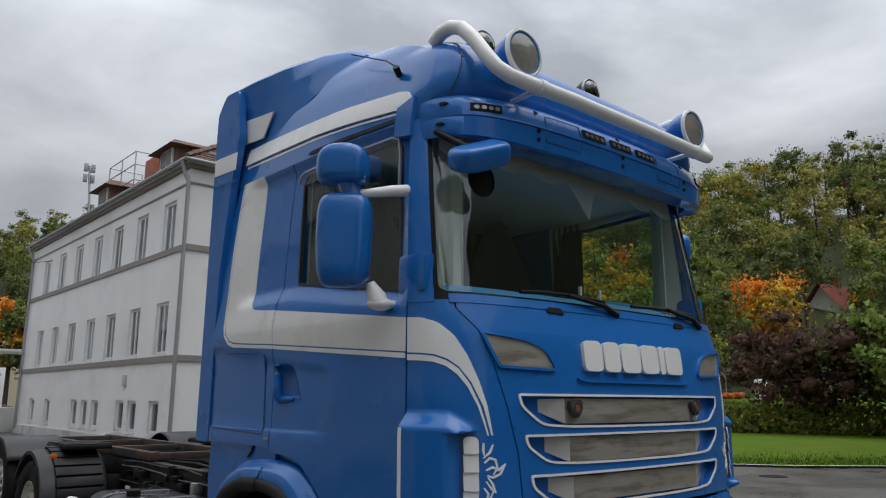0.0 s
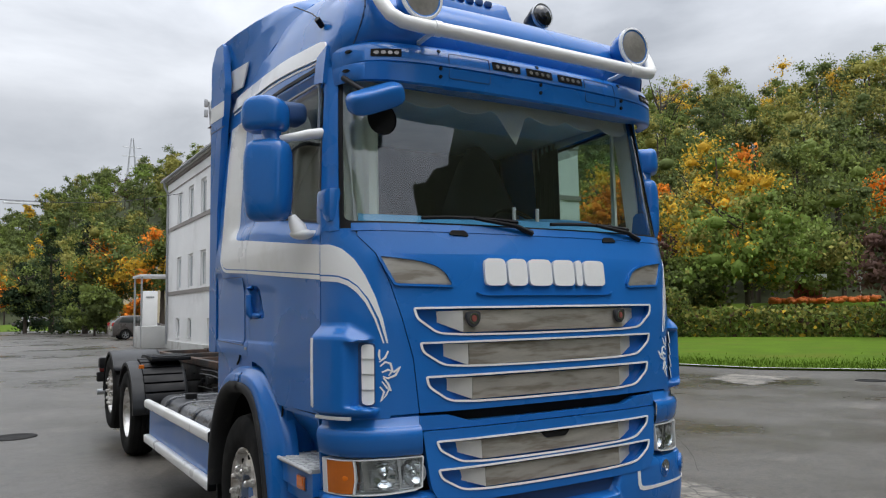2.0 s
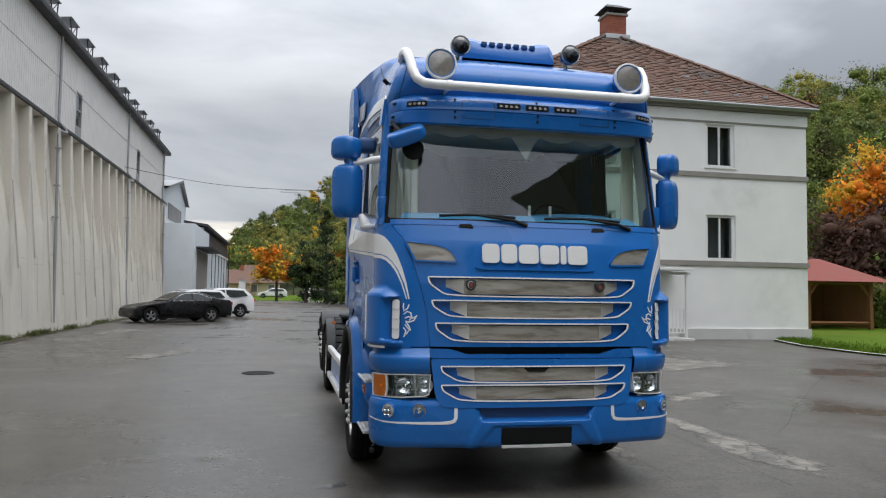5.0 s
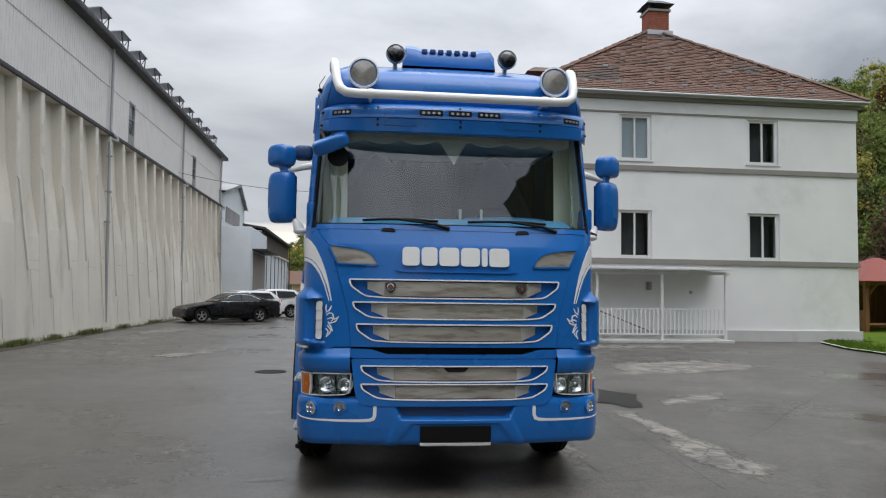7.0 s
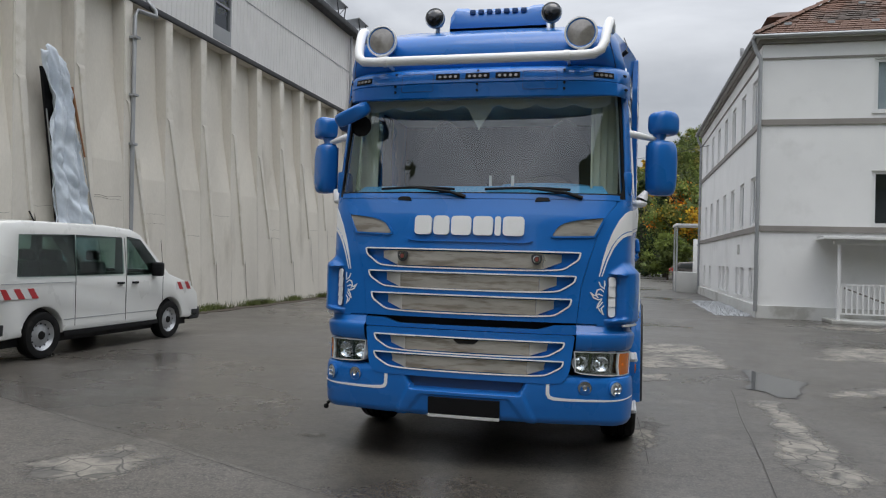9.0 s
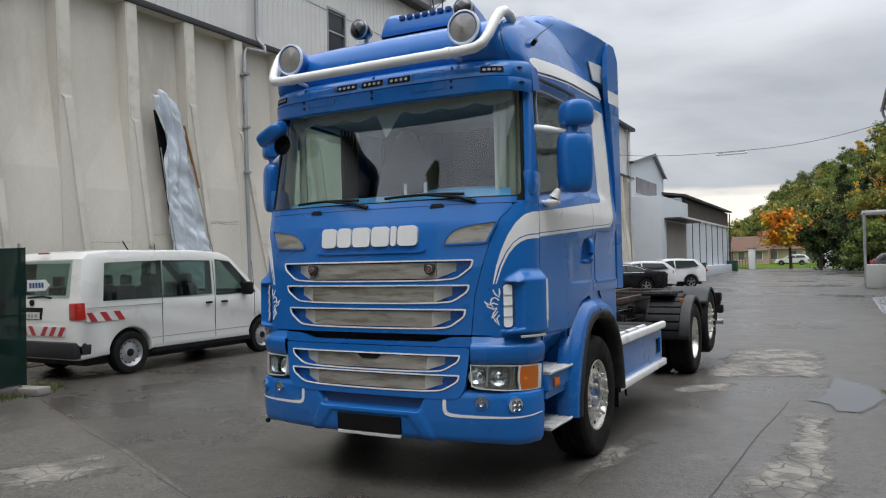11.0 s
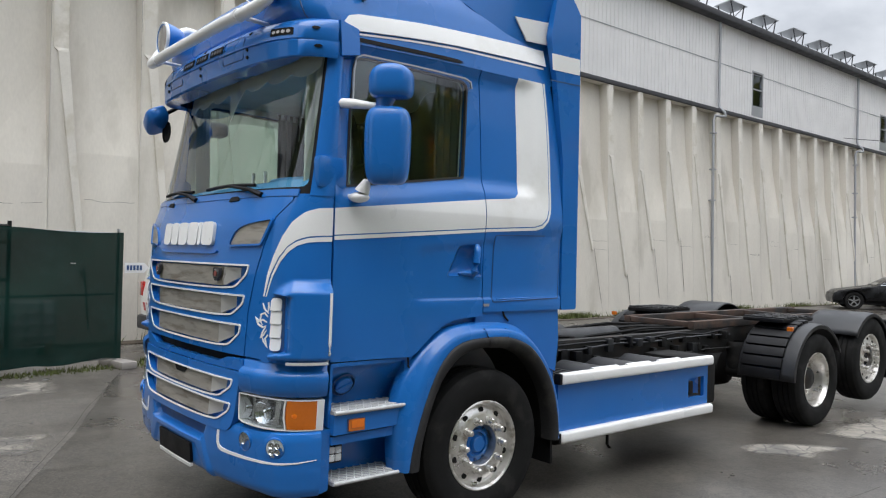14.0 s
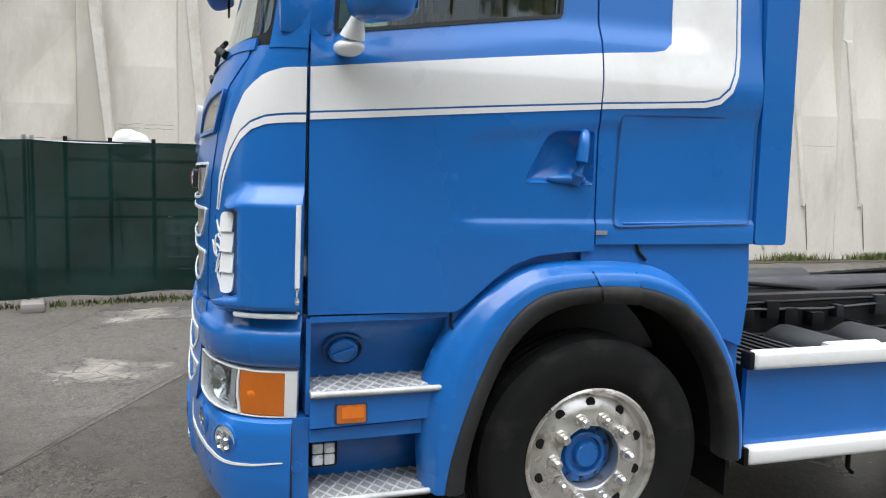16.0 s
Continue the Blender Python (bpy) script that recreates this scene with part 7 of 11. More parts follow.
def spoiler():
    """The roof spoiler shell that widens to the rear."""
    stations = ((1.13, 0.99, 3.545, 0.97, 3.57, 0.84, 3.60, 3.61), (1.24, 1.035, 3.50, 1.0, 3.625, 0.88, 3.69, 3.70), (1.45, 1.095, 3.39, 1.05, 3.66, 0.93, 3.735, 3.745),
                (1.75, 1.122, 3.26, 1.12, 3.665, 1.0, 3.75, 3.76), (2.05, 1.137, 3.21, 1.185, 3.65, 1.06, 3.735, 3.745), (2.29, 1.145, 3.19, 1.24, 3.62, 1.10, 3.70, 3.71))
    vs, fs = [], []
    for y, wl_, zl, we, ze, wi, zi, top in stations:
        half = [(wl_ - 0.05, zl - 0.02), (wl_, zl), ((wl_ * 2 + we) / 3, (zl * 2 + ze) / 3), ((wl_ + we * 2) / 3, (zl + ze * 2) / 3), (we, ze), (we - 0.03, ze + 0.03), (wi, zi), (wi * 0.6, top - 0.003), (0.25, top)]
        vs += [(x, y, z) for x, z in half] + [(-x, y, z) for x, z in reversed(half)]
    m = 18
    fs = [(j * m + i, j * m + i + 1, (j + 1) * m + i + 1, (j + 1) * m + i) for j in range(len(stations) - 1) for i in range(m - 1)]
    fs.append(tuple(range(m)))
    fs.append(tuple(range(5 * m, 6 * m)))
    return mesh("roof_spoiler", vs, fs, M_BLUE, truck, "blue roof spoiler shell", 40)


spoiler()
for s in (-1, 1):
    fair = sheet("side_fairing", [rounded([(2.252, 1.365), (2.40, 1.365), (2.39, 3.50), (2.35, 3.56), (2.30, 3.62), (2.16, 3.62), (2.10, 3.3), (2.162, 3.0), (2.243, 2.4), (2.252, 2.0)], 0.02)],
                 lambda y, z, d, s=s: (s * (1.232 + 0.015 * (y - 2.2) / 0.2 + d - 0.02 * max(0, z - 3.4)), y, z), M_BLUE, truck, "blue side fairing behind the cab", 0.05, 0.012, ((2.2, 2.3), ZS))
    place = lambda y, z, d, s=s: (s * (1.232 + 0.015 * (y - 2.2) / 0.2 + d + 0.012 - 0.02 * max(0, z - 3.4)), y, z)
    sheet("seam", [[(2.10, 2.995), (2.39, 2.995), (2.39, 2.985), (2.10, 2.985)]], place, M_BLUE_DARK, fair, "", 0.002, 0.002)
    sheet("white_stripe", [[(2.12, 3.065), (2.385, 3.065), (2.385, 3.18), (2.11, 3.18)]], place, M_WHITE, fair, "white painted block", 0.003, 0.003)

# ---- doors and cab sides ----
def relief(y, z):
    """The pressed shape of the cab's side: panels set in above the waist, a fuller waist, a hollow about the door handle."""
    low = 2.11 + 0.122 * min(1.0, max(0.0, (y - 0.478) / 0.87))
    inset = sm(low - 0.105, low + 0.012, z) * sm(0.39, 0.50, y) * (1 - sm(1.90, 2.03, y)) * (1 - sm(2.90, 2.97, z))
    hollow = sm(0.90, 1.06, y) * sm(1.448, 1.470, z) * (1 - sm(1.755 + 0.12 * (y - 1.1), 1.80 + 0.12 * (y - 1.1), z))
    return 0.012 * math.exp(-((z - 2.0) / 0.11) ** 2) * sm(0.38, 0.6, y) - 0.032 * inset - 0.011 * hollow


def pressed(s):
    return lambda y, z, d=0.0: (s * (side_x(y, z) + relief(y, z) + d), y, z)


RC = (tuple(sorted(set(YS) | {0.42, 0.45, 0.48, 0.94, 0.98, 1.02, 1.06, 1.88, 1.91, 1.94, 1.97, 2.0, 2.03, 2.06})),
      tuple(sorted(set(ZS) | {1.448, 1.456, 1.463, 1.47, 1.755, 1.775, 1.80, 1.82, 1.84, 1.86, 1.93, 1.96, 1.99} | {round(2.005 + 0.02 * i, 3) for i in range(14)} | {2.90, 2.92, 2.94, 2.96, 2.97})))
WIN = rounded([(0.482, 2.112), (0.512, 2.60), (0.545, 2.895), (1.400, 2.872), (1.346, 2.232)], [0.02, 0.0, 0.09, 0.07, 0.02], 5)
GRIP = rounded([(1.195, 1.606), (1.285, 1.785), (1.33, 1.806), (1.484, 1.808), (1.486, 1.602)], [0.02, 0.05, 0.05, 0.012, 0.012])
for s in (-1, 1):
    sd = pressed(s)
    outline = [(0.392, 1.117), (0.395, 1.95), (0.404, 2.367), (0.435, 2.90), (0.50, 2.965), (0.60, 2.978), (1.495, 2.978), (1.497, 1.345), (1.36, 1.338), (1.25, 1.325), (1.157, 1.292), (1.08, 1.235), (1.0, 1.165), (0.965, 1.135), (0.93, 1.117)]
    door = sheet("door", [outline, WIN, GRIP], sd, M_BLUE, truck, "blue cab door", 0.05, 0.0, RC)
    sheet("window_seal", ring(WIN, 0.014), sd, M_MUD, door, "", 0.020, 0.004, SC)
    sheet("wind_deflector", [rounded([(0.520, 2.58), (0.552, 2.905), (1.405, 2.885), (1.415, 2.83), (1.37, 2.800), (0.95, 2.815), (0.74, 2.785), (0.64, 2.70), (0.585, 2.58)], 0.03)], sd, M_SMOKED, door, "smoked wind deflector", 0.006, 0.024, SC)
    sheet("deflector_rim", [ribbon([(0.520, 2.58), (0.535, 2.80), (0.552, 2.878), (0.60, 2.900), (0.80, 2.897), (1.36, 2.884), (1.405, 2.868), (1.412, 2.825)], [0.010] * 8, 1.0)], sd, M_ZINC, door, "", 0.010, 0.028, SC)
    sheet("door_lining", [outline, WIN], sd, M_GREYTRIM, door, "pale grey inner door lining", 0.012, -0.053, SC)
    upright = lambda y, z, d, sd=sd, s=s: (lambda p: (p[0] + s * 0.034 * (z - 2.5), p[1], p[2]))(sd(y, z, d))
    pane = sheet("window_pane", [WIN], upright, M_SIDEGLASS, door, "tinted side window", 0.005, -0.015, SC)
    pane.visible_shadow = False
    sheet("white_stripe", [[(0.396, 1.987), (1.497, 2.105), (1.497, 1.918), (0.396, 1.836)]], sd, M_WHITE, door, "white painted stripe", 0.003, 0.003, RC)
    sheet("white_stripe", [[(0.396, 1.829), (1.497, 1.911), (1.497, 1.892), (0.396, 1.806)]], sd, M_WHITE, door, "", 0.003, 0.003, RC)
    # scooped handle recess with an upright grip
    cy_, cz_ = 1.385, 1.70
    vs, fs = [], []
    for k, d in ((1.0, 0.002), (0.94, -0.006), (0.80, -0.034), (0.45, -0.044), (0.0, -0.046)):
        vs += [sd(cy_ + (y - cy_) * k, cz_ + (z - cz_) * k, d) for y, z in GRIP]
    m = len(GRIP)
    fs = [(j * m + i, j * m + (i + 1) % m, (j + 1) * m + (i + 1) % m, (j + 1) * m + i) for j in range(4) for i in range(m)]
    handle = mesh("handle_recess", vs, fs, M_BLUE, door, "scooped blue handle recess", 50)
    tube("door_handle", [sd(1.442, 1.802, 0.0), sd(1.436, 1.790, 0.016), sd(1.428, 1.75, 0.024), sd(1.420, 1.69, 0.026), sd(1.412, 1.64, 0.022), sd(1.405, 1.612, 0.0)], [0.016, 0.021, 0.022, 0.024, 0.026, 0.024], M_BLUE, handle, "blue pull handle", 12)
    bm = bmesh.new()
    bmesh.ops.create_icosphere(bm, subdivisions=3, radius=1.0, matrix=Matrix.Translation(sd(1.375, 1.622, -0.004)) @ Matrix.Diagonal((0.024, 0.085, 0.020, 1)))
    part("grip_foot", bm, M_BLUE, handle, "", 60)
    turned("lock_cylinder", [(0.0, 0.011), (0.006, 0.010), (0.006, 0.0)], M_ALU, handle, 12).matrix_local = Matrix.Translation(sd(1.41, 1.626, 0.020)) @ pose(0, 0, 0, 0, 0, 0 if s > 0 else 180)
    sheet("maker_plate", [[(1.50, 1.408), (1.55, 1.408), (1.55, 1.425), (1.50, 1.425)]], sd, M_ZINC, door, "small silver plate", 0.003, 0.006, SC)
    rear = sheet("cab_side", [[(1.504, 1.37), (1.504, 2.978), (2.155, 2.978), (2.205, 2.75), (2.238, 2.4), (2.245, 1.37)]], sd, M_BLUE, truck, "blue sleeper side panel", 0.05, 0.0, RC)
    loop = [(1.504, 2.106), (1.72, 2.124), (1.775, 2.135), (1.812, 2.165), (1.828, 2.22), (1.832, 2.35), (1.832, 2.80), (1.842, 2.968), (2.078, 2.968), (2.10, 2.70), (2.108, 2.40), (2.108, 2.15), (2.097, 2.07), (2.070, 2.005), (2.025, 1.965), (1.96, 1.948), (1.85, 1.940), (1.504, 1.919)]
    sheet("white_stripe", [loop], sd, M_WHITE, rear, "white painted stripe bend", 0.003, 0.003, RC)
    loop = [(1.504, 1.912), (1.85, 1.933), (1.965, 1.941), (2.032, 1.958), (2.080, 2.0), (2.105, 2.065), (2.116, 2.15), (2.116, 2.40), (2.108, 2.70), (2.086, 2.968), (2.100, 2.968), (2.121, 2.70), (2.130, 2.40), (2.130, 2.14), (2.118, 2.055), (2.090, 1.985), (2.038, 1.938), (1.97, 1.921), (1.85, 1.914), (1.504, 1.893)]
    sheet("white_stripe", [loop], sd, M_WHITE, rear, "", 0.003, 0.003, RC)
    locker = rounded([(1.588, 1.878), (2.232, 1.893), (2.228, 1.448), (1.575, 1.430)], 0.03)
    sheet("locker_seam", ring(locker, 0.006), sd, M_BLUE_DARK, rear, "", 0.003, 0.002, SC)
    sheet("locker_lid", [ring(locker, 0.008)[1]], sd, M_BLUE, rear, "blue locker lid", 0.004, 0.004, SC)
    tube("pressed_edge", [sd(y, 1.452 + 0.015 * (y - 1.6), 0.0) for y in (1.62, 1.7, 1.9, 2.1, 2.19)], 0.006, M_BLUE, rear, sides=6)
    # upper stripe along the roof edge
    sd = side(s)
    loop = [(0.470, 3.035), (0.475, 3.08), (0.505, 3.118), (0.57, 3.138), (0.72, 3.152), (1.0, 3.174), (1.5, 3.200), (1.9, 3.214), (2.12, 3.214), (2.12, 3.098), (1.8, 3.096), (1.3, 3.084), (0.85, 3.058), (0.49, 3.028)]
    sheet("white_stripe", [loop], sd, M_WHITE, roof, "white painted roof stripe", 0.012, 0.013, SC)
    sheet("white_stripe", [[(0.52, 3.020), (0.85, 3.046), (1.3, 3.071), (2.10, 3.086), (2.10, 3.072), (1.3, 3.058), (0.85, 3.034), (0.52, 3.008)]], sd, M_WHITE, roof, "", 0.003, 0.004, SC)
    sheet("white_stripe", [[(1.94, 3.250), (1.83, 3.400), (2.175, 3.415), (2.175, 3.255)]], lambda y, z, d, s=s: (s * (1.128 + 0.02 * (z - 3.26) + 0.09 * (y - 1.75) + d), y, z), M_WHITE, roof, "white painted block", 0.01, 0.010, SC)
    # black strip painted in for the shade under the roof stripe
    sheet("rain_gutter", [[(0.47, 2.972), (1.30, 2.974), (1.34, 2.985), (1.30, 2.996), (0.50, 2.996)]], sd, M_BLACK, roof, "", 0.01, 0.006, SC)
    tube("antenna", [(s * 1.09, 0.62, 3.25), (s * 1.13, 0.60, 3.28)], 0.018, M_BLACK, roof, sides=8)
    tube("antenna_rod", [(s * 1.12, 0.60, 3.28), (s * 1.13, 0.68, 3.34), (s * 1.10, 1.05, 3.52)], 0.004, M_BLACK, roof, sides=5)
mesh("cab_rear_wall", [(-1.2, 2.24, 1.2), (1.2, 2.24, 1.2), (1.2, 2.24, 3.2), (-1.2, 2.24, 3.2), (-0.9, 2.24, 3.55), (0.9, 2.24, 3.55)], [(0, 1, 2, 5, 4, 3)], M_BLUE, truck)

# ---- light bar, lamps, roof box ----
M_DOME = material("smoky_lamp_dome", (0.035, 0.035, 0.038), 0.14, 0, 0.2, 6, 40, 0, 0.8)
half_bar = [(1.0, 0.46, 3.40), (1.0, 0.40, 3.435), (0.995, 0.33, 3.44), (0.99, 0.26, 3.41), (0.98, 0.19, 3.335), (0.965, 0.12, 3.23), (0.94, 0.07, 3.155), (0.89, 0.035, 3.115), (0.80, 0.02, 3.105)]
bar_pts = [(-x, y, z) for x, y, z in half_bar] + [(x, 0.0, 3.10) for x in (-0.5, -0.2, 0.2, 0.5)] + list(reversed(half_bar))
light_bar = tube("light_bar", bar_pts, 0.037, M_WHITE, truck, "white tubular roof light bar", 12)
for x in (-0.70, 0.70):
    tube("bar_clamp", [(x - 0.02, 0.013, 3.103), (x + 0.02, 0.012, 3.103)], 0.042, M_WHITE, light_bar, sides=12)
    tube("bar_bracket", [(x, 0.04, 3.10), (x, 0.20, 3.09), (x, 0.34, 3.11)], 0.014, M_WHITE, light_bar, sides=6)
for s in (-1, 1):
    lamp = turned("spot_lamp", [(-0.065, 0.100), (-0.07, 0.118), (-0.055, 0.123), (-0.03, 0.118), (0.0, 0.112), (0.06, 0.09), (0.10, 0.05), (0.11, 0.0)], M_BLUE, light_bar, 28, "y", (s * 0.775 + 0.018, 0.125, 3.283), "round spot lamp with pale rim")
    turned("rim", [(-0.05, 0.124), (-0.068, 0.123), (-0.072, 0.112), (-0.06, 0.103)], M_PVC, lamp, 28, "y", (s * 0.775 + 0.018, 0.125, 3.283))
    turned("lamp_glass", [(-0.062, 0.108), (-0.072, 0.07), (-0.078, 0.0)], M_LAMPGLASS, lamp, 28, "y", (s * 0.775 + 0.018, 0.125, 3.283))
    tube("lamp_foot", [(s * 0.775 + 0.018, 0.06, 3.12), (s * 0.775 + 0.018, 0.10, 3.17)], 0.025, M_PVC, lamp, sides=8)
    horn = turned("working_lamp", [(-0.10, 0.078), (-0.118, 0.062), (-0.130, 0.036), (-0.134, 0.0)], M_DOME, roof, 24, "y", (s * 0.495 + 0.02, 0.72, 3.63), "dark domed working lamp with a pale rim")
    turned("lamp_bowl", [(-0.106, 0.060), (-0.121, 0.0)], M_CARBLACK, horn, 20, "y", (s * 0.495 + 0.02, 0.705, 3.615))
    turned("lamp_housing", [(-0.100, 0.084), (-0.06, 0.082), (0.0, 0.06), (0.06, 0.04), (0.09, 0.0)], M_CARBLACK, horn, 24, "y", (s * 0.495 + 0.02, 0.72, 3.63))
    turned("lamp_rim", [(-0.104, 0.076), (-0.106, 0.084), (-0.09, 0.087), (-0.085, 0.083)], M_GALV, horn, 24, "y", (s * 0.495 + 0.02, 0.72, 3.63))
    tube("lamp_stalk", [(s * 0.495 + 0.02, 0.74, 3.53), (s * 0.495 + 0.02, 0.74, 3.60)], 0.02, M_PVC, horn, sides=8)
vs = []
for y, w, z0, z1 in ((0.86, 0.425, 3.605, 3.69), (0.90, 0.43, 3.58, 3.77), (0.98, 0.425, 3.58, 3.82), (1.2, 0.40, 3.58, 3.81), (1.55, 0.35, 3.56, 3.74)):
    vs += [(x + 0.025, y, z) for x, z in ((-w, z0), (-w + 0.005, z1 - 0.05), (-w + 0.04, z1 + 0.005), (-w + 0.13, z1), (-w + 0.17, z1 - 0.015), (w - 0.17, z1 - 0.015), (w - 0.13, z1), (w - 0.04, z1 + 0.005), (w - 0.005, z1 - 0.05), (w, z0))]
fs = [(j * 10 + i, j * 10 + i + 1, (j + 1) * 10 + i + 1, (j + 1) * 10 + i) for j in range(4) for i in range(9)] + [tuple(range(10)), tuple(range(40, 50))]
beacon = mesh("roof_box", vs, fs, M_BLUE, roof, "blue roof box with a row of vents", 30)
for k in range(7):
    x = (k - 3) * 0.075 + 0.025
    box("vent", (x - 0.026, 0.868, 3.728), (x + 0.026, 0.905, 3.772), M_BLUE_DARK, beacon, 0.014)
for p, q in (((-0.6, 1.2), (-0.35, 1.6)), ((0.6, 1.2), (0.35, 1.6))):
    tube("roof_seam", [(p[0], p[1], 3.60), (q[0], q[1], 3.62)], 0.012, M_BLUE_DARK, roof, sides=5)

# ---- mirrors, wipers ----


def rounded_block(name, lo, hi, r, mat, parent, label="", m=None):
    bm = bmesh.new()
    g = bmesh.ops.create_cube(bm, size=1)
    c = Vector([(a + b) / 2 for a, b in zip(lo, hi)])
    sz = Vector([b - a for a, b in zip(lo, hi)])
    for v in g["verts"]:
        v.co = Vector((v.co.x * sz.x, v.co.y * sz.y, v.co.z * sz.z)) + c
    bmesh.ops.bevel(bm, geom=bm.edges[:], offset=r, segments=4, affect="EDGES", profile=0.5, clamp_overlap=True)
    if m is not None:
        bmesh.ops.transform(bm, matrix=m, verts=bm.verts)
    return part(name, bm, mat, parent, label, 50)


def housing(name, half, front_depth, back_depth, taper, crown, mat, parent, label, m):
    """A mirror housing: a flat back, a full rounded front, drawn in at the foot; crown lifts the middle of its top."""
    w, h = half
    vs, fs = [], []
    n, rows_ = 32, 14
    for j in range(rows_ + 1):
        t = -math.pi / 2 + math.pi * j / rows_
        ring_k = abs(math.cos(t)) ** 0.30
        zz = math.copysign(abs(math.sin(t)) ** 0.62, t) * h
        for i in range(n):
            a = 2 * math.pi * i / n
            c, q = math.cos(a), math.sin(a)
            x = w * math.copysign(abs(c) ** 0.55, c) * ring_k * (1 - taper * (0.5 - 0.5 * zz / h))
            y = math.copysign(abs(q) ** (0.80 if q < 0 else 0.25), q) * (front_depth if q < 0 else back_depth) * ring_k
            vs.append(m @ Vector((x, y, zz + crown * max(0.0, zz / h) * (1 - (x / w) ** 2))))
    fs = [(j * n + i, j * n + (i + 1) % n, (j + 1) * n + (i + 1) % n, (j + 1) * n + i) for j in range(rows_) for i in range(n)]
    return mesh(name, vs, fs, mat, parent, label, 75)


for s in (-1, 1):
    at_mirror = lambda x, y, z: Matrix.Translation((s * x, y, z)) @ pose(0, 0, 0, 0, 0, s * 42)
    mirror = housing("mirror", (0.134, 0.217), 0.105, 0.035, 0.07, 0.0, M_BLUE, truck, "tall blue door mirror housing", at_mirror(1.402, 0.605, 2.337))
    upper = housing("wide_angle_mirror", (0.126, 0.080), 0.105, 0.045, 0.02, 0.03, M_BLUE, mirror, "smaller blue upper mirror housing", at_mirror(1.415, 0.612, 2.680))
    tube("mirror_neck", [(s * 1.385, 0.575, 2.50), (s * 1.388, 0.580, 2.56), (s * 1.40, 0.59, 2.63)], [0.075, 0.045, 0.06], M_BLUE, mirror, sides=14)
    bm = add_box(bmesh.new(), (-0.115, 0.034, -0.18), (0.115, 0.040, 0.18), 0.004, at_mirror(1.402, 0.605, 2.337))
    part("mirror_glass", bm, M_CHROME, mirror, "", 0)
    tube("mirror_arm", [(s * 1.150, 0.440, 2.592), (s * 1.165, 0.448, 2.591), (s * 1.23, 0.483, 2.583), (s * 1.30, 0.522, 2.570), (s * 1.36, 0.556, 2.560)], [0.020, 0.029, 0.028, 0.023, 0.020], M_WHITE, mirror, "white mirror arm", 12)
    bm = bmesh.new()
    bmesh.ops.create_icosphere(bm, subdivisions=3, radius=1.0, matrix=Matrix.Translation((s * 1.252, 0.52, 2.052)) @ pose(0, 0, 0, 0, 0, s * 30) @ Matrix.Diagonal((0.062, 0.048, 0.030, 1)))
    foot = part("mirror_arm", bm, M_WHITE, mirror, "white lower mirror arm", 60)
    tube("foot_cone", [(s * 1.262, 0.525, 2.060), (s * 1.268, 0.528, 2.085), (s * 1.285, 0.535, 2.115), (s * 1.30, 0.54, 2.15)], [0.046, 0.044, 0.034, 0.020], M_WHITE, foot, sides=14)
    tube("foot_stem", [(s * 1.17, 0.50, 2.055), (s * 1.25, 0.52, 2.052)], 0.020, M_WHITE, foot, sides=10)
kerb = housing("front_mirror", (0.150, 0.058), 0.085, 0.075, 0.0, 0.0, M_BLUE, truck, "blue front view mirror under the visor", pose(-1.005, 0.115, 2.715, 24, -20, -12))
tube("mirror_stem", [(-1.04, 0.13, 2.74), (-1.07, 0.24, 2.81), (-1.09, 0.33, 2.87)], 0.016, M_BLACK, kerb, sides=8)
# black disc standing in for the mirror's dark reflection in the windscreen
turned("mirror_glass", [(0.0, 0.085), (0.01, 0.08), (0.015, 0.0)], M_BLACK, kerb, 18, "y", (-0.945, 0.17, 2.63))
rounded_block("kerb_mirror", (-1.33, 0.62, 2.68), (-1.17, 0.78, 2.80), 0.04, M_BLUE_DARK, truck, "dark kerb mirror over the door")
for a, b in ((-0.62, -0.12), (0.08, 0.62)):
    pts = [front(a + (b - a) * t, 2.115 + 0.012 * math.sin(3.14 * t), 0.02) for t in (0, 0.25, 0.5, 0.75, 1)]
    wiper = tube("wiper", pts, 0.011, M_BLACK, truck, "black windscreen wiper", sides=6)
    piv = a + (b - a) * 0.95
    tube("wiper_arm", [front(piv + 0.10, 2.055, 0.012), front(piv, 2.085, 0.035), front(piv - 0.22, 2.12, 0.032)], [0.018, 0.013, 0.010], M_BLACK, wiper, sides=6)
for s in (-1, 1):
    sheet("cowl_grip", [rounded([(s * 0.40, 2.025), (s * 0.50, 2.03), (s * 0.485, 2.055), (s * 0.415, 2.055)], 0.01)], front, M_DARK, truck, "", 0.02, 0.012, FC)
sheet("cowl", [[(-0.92, 2.045), (0.92, 2.045), (0.92, 2.085), (-0.92, 2.085)]], front, M_BLUE, truck, "", 0.03, 0.008, FC)

# ---- inside of the cab ----
box("cab_floor", (-1.15, 0.25, 1.25), (1.15, 2.2, 1.32), M_GREYTRIM, truck, 0)
box("cab_ceiling", (-1.08, 0.45, 2.93), (1.08, 2.2, 2.96), M_CREAM, truck, 0)
dash = empty("dashboard", None)
dash.parent = truck
vs, fs = [], []
for y, z in ((0.30, 2.02), (0.42, 2.07), (0.62, 2.12), (0.78, 2.10), (0.84, 1.98), (0.86, 1.6)):
    for i in range(21):
        x = -1.08 + 2.16 * i / 20
        hump = 0.07 * math.exp(-((x - 0.5) / 0.26) ** 2) if 0.5 < y < 0.82 else 0
        vs.append((x, y + 0.16 * (x / 1.08) ** 2 * (y < 0.5), z + hump))
